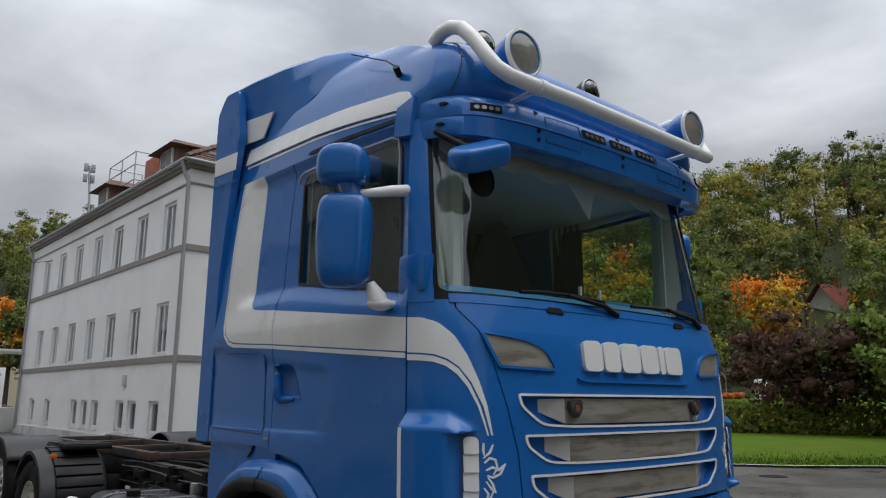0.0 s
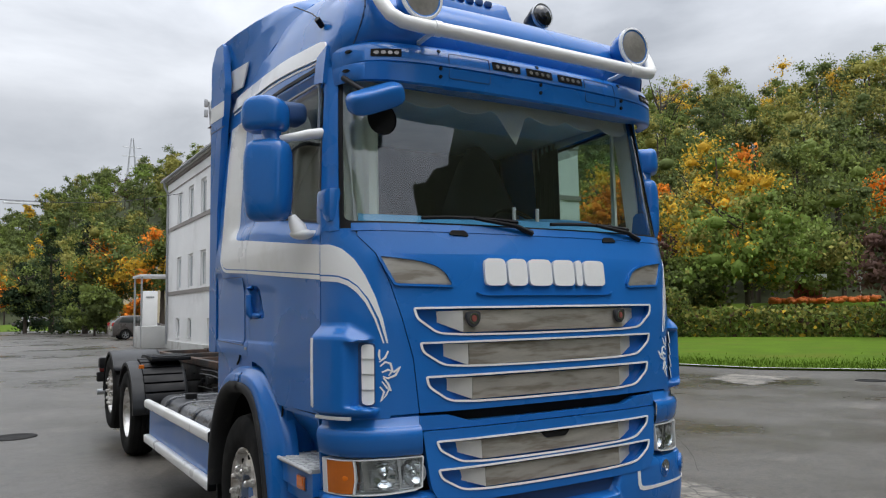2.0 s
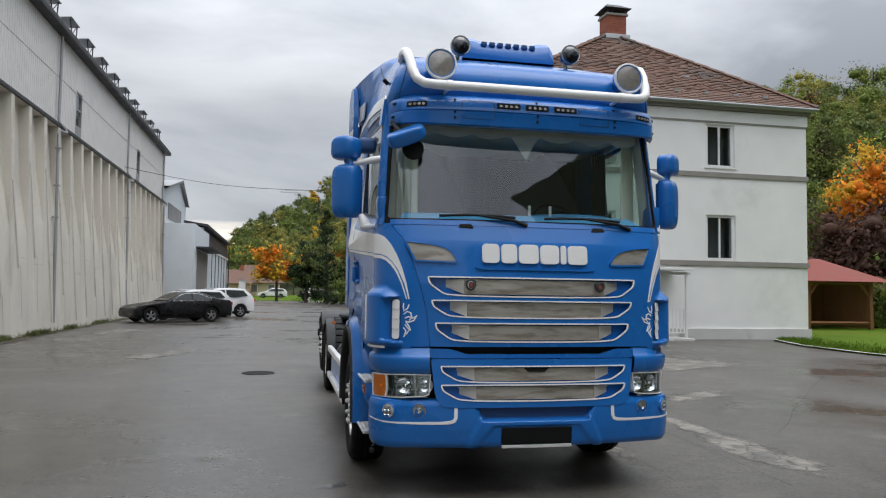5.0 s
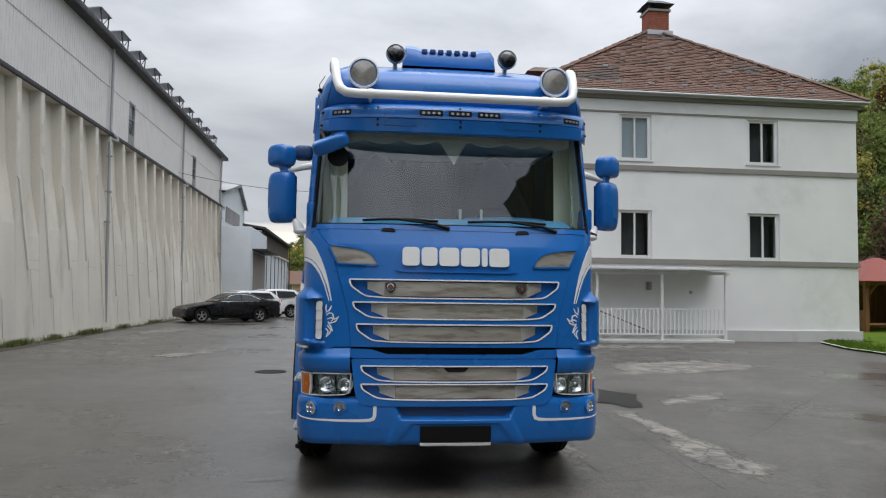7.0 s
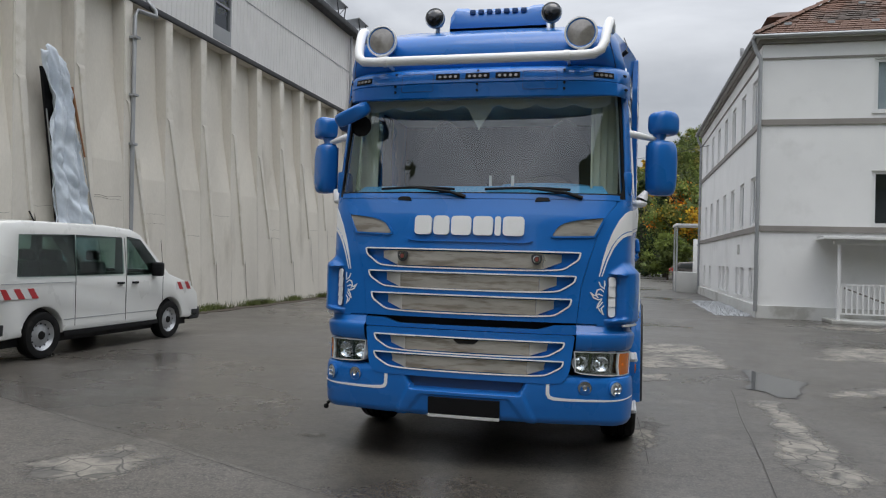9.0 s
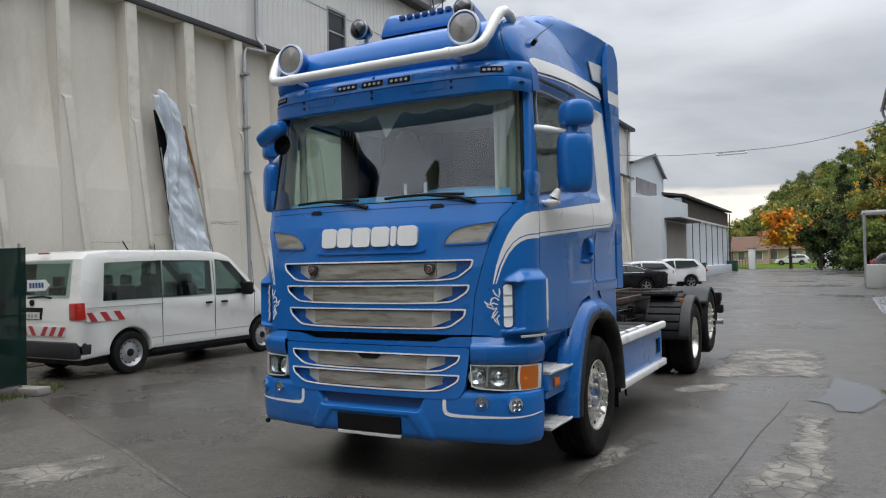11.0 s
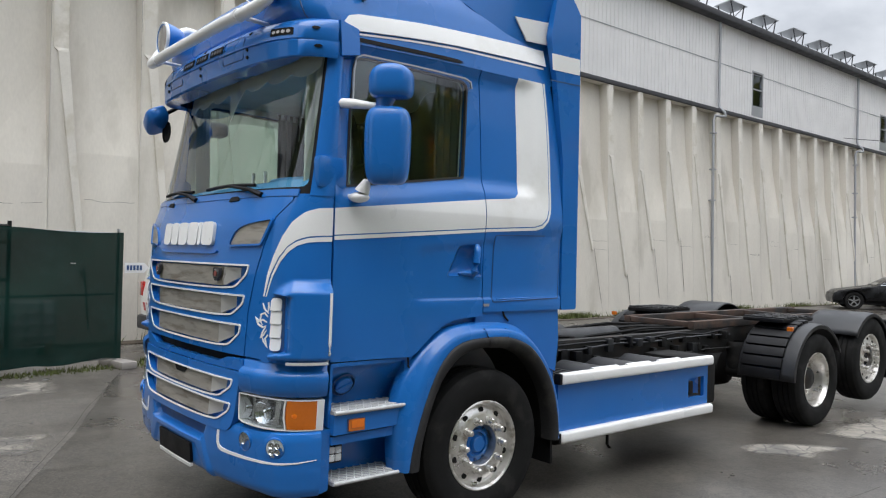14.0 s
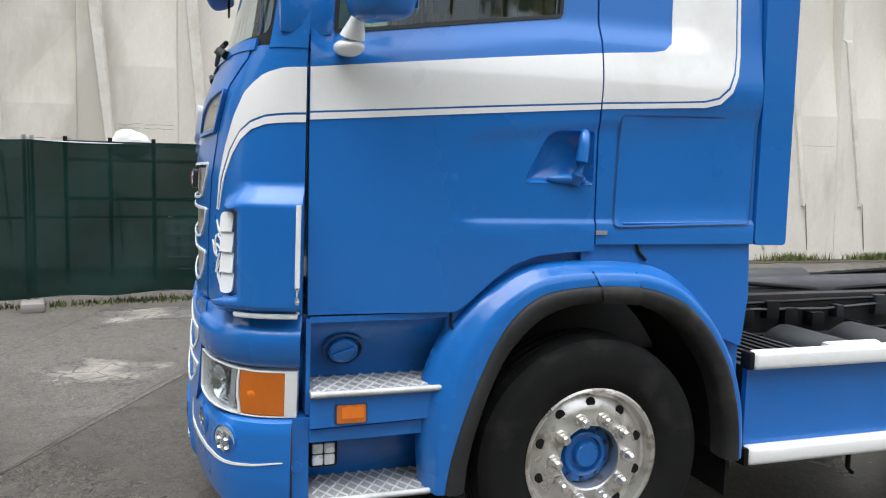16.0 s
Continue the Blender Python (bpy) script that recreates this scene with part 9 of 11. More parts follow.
# valves, brackets and lines along the rails
clutter = random.Random(8)
for s in (-1, 1):
    for k in range(22):
        y, z = 2.55 + 0.15 * k + clutter.uniform(-0.04, 0.04), clutter.uniform(0.76, 0.95)
        w, h, d = clutter.uniform(0.03, 0.09), clutter.uniform(0.04, 0.12), clutter.uniform(0.03, 0.10)
        box("valve", (min(s * 0.44, s * (0.44 + d)), y, z), (max(s * 0.44, s * (0.44 + d)), y + w, z + h), clutter.choice((M_DARK, M_BLACK, M_CHASSIS, M_MUD, M_ZINC)) if k % 7 == 3 else clutter.choice((M_DARK, M_BLACK, M_MUD)), chassis, 0.008)
    for k, z in enumerate((0.985, 0.93, 0.80)):
        tube("air_line", [(s * (0.46 + 0.02 * k), 2.4 + 0.5 * i, z + clutter.uniform(-0.025, 0.025)) for i in range(8)], 0.010, (M_BLACK, M_MUD, M_DARK)[k], chassis, sides=6)
for x, y0, y1 in ((-0.17, 2.55, 3.9), (0.18, 2.75, 4.3)):
    turned("air_reservoir", [(y0, 0.0), (y0 + 0.02, 0.08), (y0 + 0.07, 0.115), (y1 - 0.07, 0.115), (y1 - 0.02, 0.08), (y1, 0.0)], M_MUD, chassis, 16, "y", (x, 0, 0.965))
# block added between the rails to keep light off the ground
box("gearbox", (-0.30, 2.2, 0.34), (0.30, 3.6, 0.74), M_DARK, chassis, 0.08)
tank_box = empty("side_tanks", None)
tank_box.parent = truck
for k in range(3):
    y0 = 2.92 + k * 0.44
    turned("air_tank", [(0.50, 0.0), (0.52, 0.10), (0.60, 0.155), (1.04, 0.155), (1.12, 0.10), (1.14, 0.0)], M_MUD, tank_box, 18, "x", (0, y0 + 0.1, 0.72))
    box("tank_strap", (1.02, y0 - 0.065, 0.60), (1.08, y0 + 0.265, 0.882), M_PVC, tank_box, 0.03)
batt = box("battery_cover", (0.48, 2.30, 0.46), (1.15, 2.82, 0.83), M_MUD, tank_box, 0.03, "grey ribbed battery cover")
for k in range(8):
    box("cover_rib", (0.50, 2.33 + k * 0.06, 0.83), (1.13, 2.355 + k * 0.06, 0.842), M_MUD, batt, 0)
box("valve_box", (0.48, 4.30, 0.40), (1.02, 4.72, 0.85), M_DARK, tank_box, 0.04)
# low block added beneath the tanks to shade the ground
box("battery_tray", (0.48, 2.32, 0.36), (1.16, 4.24, 0.56), M_DARK, tank_box, 0.03)


def along(name, profile, stations, mat, parent, label=""):
    """A body of one cross-section (x, z) drawn along the truck; stations: (y, how far the section is drawn in)."""
    cx, cz = sum(p[0] for p in profile) / len(profile), sum(p[1] for p in profile) / len(profile)
    m = len(profile)
    vs = [(cx + (x - cx) * k, y, cz + (z - cz) * k) for y, k in stations for x, z in profile]
    fs = [(j * m + i, j * m + (i + 1) % m, (j + 1) * m + (i + 1) % m, (j + 1) * m + i) for j in range(len(stations) - 1) for i in range(m)]
    return mesh(name, vs, fs + [tuple(range(m)), tuple(range(len(vs) - m, len(vs)))], mat, parent, label, 50)


TANK = rounded([(-0.50, 0.36), (-0.50, 0.845), (-1.17, 0.845), (-1.17, 0.36)], 0.14, 6)
fuel = along("fuel_tank", TANK, ((2.42, 0.90), (2.44, 0.97), (2.48, 1.0), (4.66, 1.0), (4.70, 0.97), (4.72, 0.90)), M_TANK, tank_box, "black fuel tank held by straps")
for y in (2.75, 3.30, 3.85, 4.40):
    along("tank_strap", TANK, ((y - 0.045, 1.012), (y - 0.035, 1.035), (y + 0.035, 1.035), (y + 0.045, 1.012)), M_TANK, fuel)
    turned("strap_bolt", [(0.0, 0.012), (0.012, 0.011), (0.012, 0.0)], M_ALU, fuel, 8, "z", (-1.02, y, 0.855))
turned("filler_neck", [(0.0, 0.055), (0.05, 0.055), (0.055, 0.045), (0.055, 0.0)], M_DARK, fuel, 18, "z", (-0.98, 4.15, 0.84))
# skirts: the plain one over the fuel tank hangs lower and runs further back
for s, face, y0, y1, upper_z, lower_z in ((1, 1.195, 2.30, 4.28, 0.862, 0.436), (-1, 1.225, 2.36, 4.86, 0.752, 0.408)):
    top, low = upper_z - 0.012, lower_z + 0.014
    window = [[(3.98, 0.55), (3.98, 0.72), (4.22, 0.72), (4.22, 0.55)]] if s > 0 else []
    skirt = sheet("side_skirt", [[(y0, low), (y0, top), (y1, top), (y1, low)]] + window, lambda y, z, d, s=s, face=face: (s * (face + d), y, z), M_BLUE, truck, "blue side skirt with white rails", 0.03, 0.0, smooth=0)
    if s > 0:
        box("skirt_recess", (1.10, 3.95, 0.5), (1.12, 4.25, 0.76), M_BLUE, skirt, 0)
        rounded_block("skirt_socket", (1.12, 4.0, 0.57), (1.19, 4.07, 0.69), 0.015, M_DARK, skirt)
    for z in (upper_z, lower_z):
        rounded_block("white_rail", (min(s * (face - 0.01), s * (face + 0.055)), y0 - 0.005, z - 0.042), (max(s * (face - 0.01), s * (face + 0.055)), y1 + 0.02, z + 0.042), 0.022, M_WHITE, skirt, "white skirt rail")
        box("rail_cap", (min(s * (face - 0.015), s * (face + 0.05)), y0 - 0.03, z - 0.04), (max(s * (face - 0.015), s * (face + 0.05)), y0 - 0.003, z + 0.04), M_BLACK, skirt, 0.01)
    tube("hook", [(s * 1.1, 3.0, low), (s * 1.1, 3.0, 0.27), (s * 1.1, 3.03, 0.24)], 0.012, M_DARK, skirt, sides=6)

# ---- rear mudguards and tail ----


def mudguard(s, y, z, r, a0, a1):
    vs, fs = [], []
    xs = (0.62, 0.66, 1.18, 1.23, 1.235)
    rr = (r - 0.01, r, r, r - 0.012, r - 0.05)
    an = steps_between(a0, a1, 20)
    for a in an:
        for x, q in zip(xs, rr):
            vs.append((s * x, y + q * math.cos(radians(a)), z + q * math.sin(radians(a))))
    m = len(xs)
    fs = [(j * m + i, j * m + i + 1, (j + 1) * m + i + 1, (j + 1) * m + i) for j in range(len(an) - 1) for i in range(m - 1)]
    g = mesh("mudguard", vs, fs, M_MUD, truck, "grey plastic mudguard", 50)
    mod = g.modifiers.new("thickness", "SOLIDIFY")
    mod.thickness = 0.012
    return g


for s in (-1, 1):
    g1 = mudguard(s, 6.42, 0.497, 0.60, 28, 178)
    g2 = mudguard(s, 7.80, 0.60, 0.575, 0, 145)
    for k, a in enumerate((95, 106, 117, 128, 139, 150, 161, 172)):
        c = (6.42 + 0.61 * math.cos(radians(a)), 0.497 + 0.61 * math.sin(radians(a)))
        lo, hi = sorted((s * 0.66, s * 1.10))
        box("guard_step", (lo, -0.05, -0.015), (hi, 0.05, 0.02), M_BLACK, g1, 0.008, m=pose(0, c[0], c[1], a - 90, 0, 0))
    box("walk_board", (min(s * 0.55, s * 1.0), 6.05, 1.10), (max(s * 0.55, s * 1.0), 6.75, 1.14), M_BLACK, g1, 0.01)
    for k in range(5):
        box("board_slat", (min(s * 0.55, s * 1.0), 6.08 + k * 0.14, 1.14), (max(s * 0.55, s * 1.0), 6.14 + k * 0.14, 1.155), M_MUD, g1, 0)
    box("guard_marker", (min(s * 1.10, s * 1.16), 5.93, 1.03), (max(s * 1.10, s * 1.16), 5.97, 1.075), M_AMBER, g1, 0.006)
    flap = box("rear_flap", (min(s * 0.7, s * 1.2), 8.36, 0.35), (max(s * 0.7, s * 1.2), 8.38, 0.75), M_BLACK, g2, 0)
    box("tail_lamp", (min(s * 0.72, s * 1.18), 9.16, 0.80), (max(s * 0.72, s * 1.18), 9.24, 0.94), M_RED, chassis, 0.02)
tail = box("tail_beam", (-1.2, 9.05, 0.86), (1.2, 9.2, 1.02), M_BLACK, chassis, 0.03, "black tail beam")
box("tail_beam", (-1.22, 9.1, 0.66), (1.22, 9.22, 0.80), M_DARK, chassis, 0.02)
tube("underrun_bar", [(-1.2, 9.25, 0.50), (1.2, 9.25, 0.50)], 0.045, M_GALV, chassis, "silver underrun bar")
for s in (-1, 1):
    box("underrun_stay", (min(s * 0.38, s * 0.44), 9.05, 0.45), (max(s * 0.38, s * 0.44), 9.15, 0.9), M_DARK, chassis, 0.01)


# ================= parked vehicles =================
M_VANGLASS = glass("green_tinted_van_glass", (0.62, 0.72, 0.69))
M_LINING = material("grey_van_lining", (0.16, 0.165, 0.165), 0.85, 0, 0.2, 3, 60, 0.001)
M_CARGLASS = material("dark_car_window", (0.022, 0.027, 0.026), 0.06, 0, 0.2, 2, 40, 0, 0.3)
M_STEELRIM = material("grey_steel_rim", (0.40, 0.41, 0.42), 0.4, 0.6, 0.15, 8, 60)
M_HAZARD = material("white_reflective_film", (0.66, 0.66, 0.65), 0.4, 0, 0.1, 4, 60)


def car_wheel(parent, x, y, r, s, spokes):
    w = empty("wheel", None)
    w.parent = parent
    w.matrix_local = pose(x, y, r, 0, 0, 0 if s > 0 else 180)
    turned("tyre", [(-0.1, r * 0.62), (-0.105, r * 0.8), (-0.095, r * 0.96), (-0.06, r), (0.06, r), (0.095, r * 0.96), (0.105, r * 0.8), (0.09, r * 0.66), (0.075, r * 0.64)], M_RUBBER, w, 28)
    turned("rim", [(0.075, r * 0.66), (0.085, r * 0.645), (0.06, r * 0.58), (0.035, r * 0.5), (0.05, r * 0.28), (0.06, r * 0.2), (0.062, 0.0)] if not spokes else [(0.075, r * 0.66), (0.085, r * 0.645), (0.06, r * 0.60), (0.0, r * 0.57)], M_STEELRIM, w, 28)
    if spokes:
        turned("brake_disc", [(0.0, r * 0.58), (0.004, 0.0)], M_DARK, w, 20)
        for k in range(spokes):
            a = 360 * k / spokes
            box("spoke", (0.03, -0.022, 0.02), (0.065, 0.022, r * 0.6), M_STEELRIM, w, 0.006, m=pose(0, 0, 0, a, 0, 0))
    else:
        for k in range(12):
            a = 2 * math.pi * k / 12
            turned("rim_slot", [(0.046, 0.016), (0.05, 0.0)], M_DARK, w, 6, centre=(0, r * 0.5 * math.cos(a), r * 0.5 * math.sin(a)))
        turned("hub_cap", [(0.05, r * 0.2), (0.075, r * 0.17), (0.08, 0.0)], M_DARK, w, 14)
    return w


def inward(points, k):
    return ring(points, k)[1]


def prism(loop, x0, x1, long):
    """A closed block across a vehicle; loop in (way from the nose, height)."""
    n = len(loop)
    vs = [(x, long / 2 - l, z) for x in (x0, x1) for l, z in loop]
    return vs, [tuple(range(n)), tuple(range(n, 2 * n))] + [(i, (i + 1) % n, n + (i + 1) % n, n + i) for i in range(n)]


def outward(me):
    bm = bmesh.new()
    bm.from_mesh(me)
    bmesh.ops.remove_doubles(bm, verts=bm.verts, dist=0.0005)
    bmesh.ops.recalc_face_normals(bm, faces=bm.faces)
    bm.to_mesh(me)
    bm.free()


def carve(ob, blocks, lining):
    """Cuts blocks out of a closed body, so that it is hollow behind its windows."""
    tools = [mesh("cutter", vs, fs, lining, ob.parent) for vs, fs in blocks]
    for c in [ob] + tools:
        outward(c.data)
    for c in tools:
        md = ob.modifiers.new("cut", "BOOLEAN")
        md.operation, md.solver, md.object, md.material_mode = "DIFFERENCE", "EXACT", c, "TRANSFER"
    dg = bpy.context.evaluated_depsgraph_get()
    dg.update()
    me = bpy.data.meshes.new_from_object(ob.evaluated_get(dg))
    ob.modifiers.clear()
    ob.data = me
    for c in tools:
        bpy.data.objects.remove(c)


def vehicle(name, label, category, L, W, outline, axles, r, belt, shrink, paint, windows, panes, m, spokes=5, sill=0.26, cabin=None):
    """A parked car or van. outline: (way from the nose, height) over the top; windows: side panes; panes: outline stretches that are glass."""
    ob = empty(name, m, label, category)
    top = max(z for _, z in outline)

    def fac(z):
        return 1 - shrink * max(0, (z - belt) / (top - belt)) ** 1.2
    low = []
    for a in sorted(axles, reverse=True):
        R = r + 0.055
        low += [(a + R * math.cos(t), max(sill, r + R * math.sin(t))) for t in [math.pi * i / 12 for i in range(13)] if r + R * math.sin(t) >= sill]
    pts = [(L / 2 - l, z) for l, z in outline] + [(L / 2 - l, z) for l, z in low]
    n = len(pts)
    layers = ((-1, 0.055), (-0.985, 0.022), (-0.94, 0.004), (-0.8, 0.0), (0.8, 0.0), (0.94, 0.004), (0.985, 0.022), (1, 0.055))
    vs, fs = [], []
    for t, k in layers:
        shape = inward(pts, k) if k else pts
        vs += [(t * W / 2 * fac(z), y, z) for y, z in shape]
    for j in range(len(layers) - 1):
        for i in range(n):
            i2 = (i + 1) % n
            fs.append((j * n + i, j * n + i2, (j + 1) * n + i2, (j + 1) * n + i))
    fs += [tuple(range(n)), tuple(range((len(layers) - 1) * n, len(layers) * n))]
    body = mesh("body", vs, fs, paint, ob, "", 32)
    pane_mat = M_CARGLASS
    if cabin:
        pane_mat = M_VANGLASS
        carve(body, [prism(cabin, -W / 2 * 0.80, W / 2 * 0.80, L)] + [prism(w, -W, W, L) for w in windows]
              + [prism([(l0 - 0.1, z0 + 0.03), (l1 - 0.1, z1 - 0.03), (l1 + 0.16, z1 - 0.04), (l0 + 0.3, z0 + 0.02)] if l0 < L / 2 else [(l0 - 0.2, z0 - 0.04), (l1 - 0.2, z1 + 0.04), (l1 + 0.1, z1 + 0.04), (l0 + 0.1, z0 - 0.04)], -wide * W / 2 * 0.86, wide * W / 2 * 0.86, L) for (l0, z0), (l1, z1), wide in panes], M_LINING)
    box("underbody", (-W / 2 * 0.86, -L / 2 + 0.25, 0.2), (W / 2 * 0.86, L / 2 - 0.25, belt * 0.8), M_BLACK, ob, 0)
    for s in (-1, 1):
        place = lambda a, b, d, s=s: (s * (W / 2 * fac(b) + d), L / 2 - a, b)
        for loop in windows:
            sheet("side_window", [rounded(loop, 0.03)], place, pane_mat, ob, "", 0.01, 0.004, ((), (belt + 0.1, belt + 0.2, belt + 0.3, belt + 0.4, belt + 0.5)))
        for a in axles:
            car_wheel(ob, s * (W / 2 - 0.10), L / 2 - a, r, s, spokes)
    for (l0, z0), (l1, z1), wide in panes:
        nv = Vector((0, z1 - z0, l1 - l0)).normalized()
        if l0 > L / 2:
            nv = Vector((0, -abs(nv.y), abs(nv.z)))
        else:
            nv = Vector((0, abs(nv.y), abs(nv.z)))
        v = []
        for l, z in ((l0, z0), (l1, z1)):
            for s in (-1, 1):
                c = Vector((s * wide * W / 2 * fac(z), L / 2 - l, z))
                v += [c + nv * 0.012, c - nv * 0.02]
        mesh("screen", v, [(0, 2, 6, 4), (1, 3, 7, 5), (0, 1, 3, 2), (4, 5, 7, 6), (0, 1, 5, 4), (2, 3, 7, 6)], pane_mat, ob)
    return ob, fac


# white works van in front of the concrete wall
VL, VW = 4.89, 1.90
van, van_fac = vehicle("van", "white works van with red-white warning stripes parked by wall", "van", VL, VW,
                       [(0.06, 0.30), (0.0, 0.42), (0.0, 0.62), (0.06, 0.80), (0.30, 0.98), (0.95, 1.16), (1.30, 1.46), (1.72, 1.83), (1.95, 1.91), (2.6, 1.95), (4.2, 1.94), (4.62, 1.90), (4.74, 1.80), (4.85, 1.15), (4.89, 0.95), (4.89, 0.42), (4.80, 0.30)],
                       (0.93, 3.93), 0.33, 1.06, 0.10, M_VANWHITE,
                       [[(1.12, 1.16), (1.75, 1.74), (2.10, 1.78), (2.12, 1.14)], [(2.22, 1.17), (2.22, 1.76), (3.27, 1.77), (3.27, 1.16)], [(3.29, 1.16), (3.29, 1.77), (4.36, 1.74), (4.42, 1.16)]],
                       [((1.02, 1.20), (1.70, 1.80), 0.82), ((4.735, 1.78), (4.83, 1.22), 0.78)], pose(-7.70, 2.41 + VL / 2, 0, 0, 0, 0), 0, 0.3, [(1.35, 0.88), (1.35, 1.22), (1.84, 1.74), (4.56, 1.80), (4.70, 1.22), (4.70, 0.88)])
for row, xs in ((2.35, (-0.45, 0.45)), (3.25, (-0.5, 0.0, 0.5)), (4.15, (-0.5, 0.0, 0.5))):
    for x in xs:
        back = rounded_block("seat_back", (x - 0.21, VL / 2 - row - 0.08, 0.89), (x + 0.21, VL / 2 - row + 0.08, 1.36), 0.06, M_CURTAIN, van, "dark fabric seat back")
        rounded_block("headrest", (x - 0.12, VL / 2 - row - 0.06, 1.37), (x + 0.12, VL / 2 - row + 0.04, 1.54), 0.045, M_CURTAIN, back)
vs_ = lambda a, b, d, s=1: (s * (VW / 2 * van_fac(b) + d), VL / 2 - a, b)
for s in (-1, 1):
    vp = lambda a, b, d, s=s: vs_(a, b, d, s)
    for a0, a1 in ((4.05, 4.72), (0.30, 0.75)):
        st = sheet("warning_stripe", [[(a0, 0.86), (a0, 1.0), (a1, 1.0), (a1, 0.86)]], vp, M_HAZARD, van, "red and white warning stripe", 0.004, 0.004)
        k = a0
        while k < a1 - 0.12:
            sheet("red_bar", [[(k, 0.86), (k + 0.10, 1.0), (min(a1, k + 0.21), 1.0), (k + 0.11, 0.86)]], vp, M_SIGNRED, st, "", 0.003, 0.007)
            k += 0.24
    for z, a0, a1 in ((1.06, 3.3, 4.7), (0.52, 1.3, 3.55)):
        sheet("body_groove", [[(a0, z), (a1, z), (a1, z + 0.012), (a0, z + 0.012)]], vp, M_ZINC, van, "", 0.003, 0.003)
    for a in (2.16, 3.32, 1.16):
        sheet("door_gap", [[(a, 0.42), (a + 0.010, 0.42), (a + 0.010, 1.75), (a, 1.75)]], vp, M_DARK, van, "", 0.003, 0.0025, ((), (1.1, 1.3, 1.5)))
    for a in (2.25, 2.02):
        sheet("door_handle", [rounded([(a, 1.005), (a, 1.04), (a + 0.14 if a > 2.1 else a - 0.14, 1.04), (a + 0.14 if a > 2.1 else a - 0.14, 1.005)], 0.01)], vp, M_BLACK, van, "", 0.03, 0.03)
    sheet("sill", [[(1.30, 0.29), (1.30, 0.36), (3.55, 0.36), (3.55, 0.29)]], vp, M_BLACK, van, "", 0.02, 0.006)
    sheet("tail_lamp", [rounded([(4.74, 0.90), (4.88, 0.90), (4.87, 1.15), (4.75, 1.15)], 0.02)], vp, M_RED, van, "red tail lamp", 0.05, 0.012)
    box("tail_lamp", (min(s * 0.80, s * 0.950), -VL / 2 - 0.012, 0.90), (max(s * 0.80, s * 0.950), -VL / 2 + 0.08, 1.15), M_RED, van, 0.02)
    rounded_block("side_mirror", (min(s * 0.93, s * 1.12), VL / 2 - 1.50, 1.12), (max(s * 0.93, s * 1.12), VL / 2 - 1.36, 1.36), 0.04, M_BLACK, van)
box("rear_bumper", (-0.95, -VL / 2 - 0.06, 0.33), (0.95, -VL / 2 + 0.3, 0.58), M_MUD, van, 0.06)
box("front_bumper", (-0.95, VL / 2 - 0.3, 0.28), (0.95, VL / 2 + 0.04, 0.52), M_MUD, van, 0.05)
rear_stripe = box("warning_stripe", (-0.70, -VL / 2 - 0.016, 0.66), (0.70, -VL / 2 + 0.01, 0.80), M_HAZARD, van, 0, "red and white warning stripe")
for k in range(7):
    x = -0.66 + k * 0.2
    v = [(x, -VL / 2 - 0.019, 0.66), (x + 0.10, -VL / 2 - 0.019, 0.66), (x + (0.19 if x > 0 else 0.01), -VL / 2 - 0.019, 0.80), (x + (0.09 if x > 0 else -0.09), -VL / 2 - 0.019, 0.80)]
    mesh("red_bar", v + [(a, b + 0.004, c) for a, b, c in v], [(0, 1, 2, 3), (4, 5, 6, 7), (0, 1, 5, 4), (1, 2, 6, 5), (2, 3, 7, 6), (3, 0, 4, 7)], M_SIGNRED, rear_stripe)
plate_r = box("plate_recess", (-0.40, -VL / 2 - 0.012, 0.90), (0.16, -VL / 2 + 0.02, 1.08), M_BLACK, van, 0.02)
box("number_plate", (-0.36, -VL / 2 - 0.018, 0.91), (0.12, -VL / 2 - 0.010, 1.01), M_HAZARD, plate_r, 0)
for k in range(5):
    box("plate_bar", (-0.31 + k * 0.08, -VL / 2 - 0.022, 0.935), (-0.265 + k * 0.08, -VL / 2 - 0.017, 0.985), M_ZINC, plate_r, 0)
turned("tail_badge", [(-VL / 2 + 0.0, 0.05), (-VL / 2 - 0.02, 0.045), (-VL / 2 - 0.022, 0.0)], M_DARK, van, 16, "y", (-0.12, 0.03, 1.15))
box("brake_lamp", (-0.12, -VL / 2 + 0.13, 1.885), (0.12, -VL / 2 + 0.17, 1.91), M_RED, van, 0.01)
tube("antenna", [(0.3, -1.0, 1.93), (0.3, -1.12, 2.10)], 0.012, M_BLACK, van, sides=6)
tube("rear_wiper", [(-0.25, -VL / 2 + 0.05, 1.22), (0.1, -VL / 2 + 0.045, 1.25), (0.32, -VL / 2 + 0.05, 1.22)], 0.014, M_BLACK, van, sides=6)

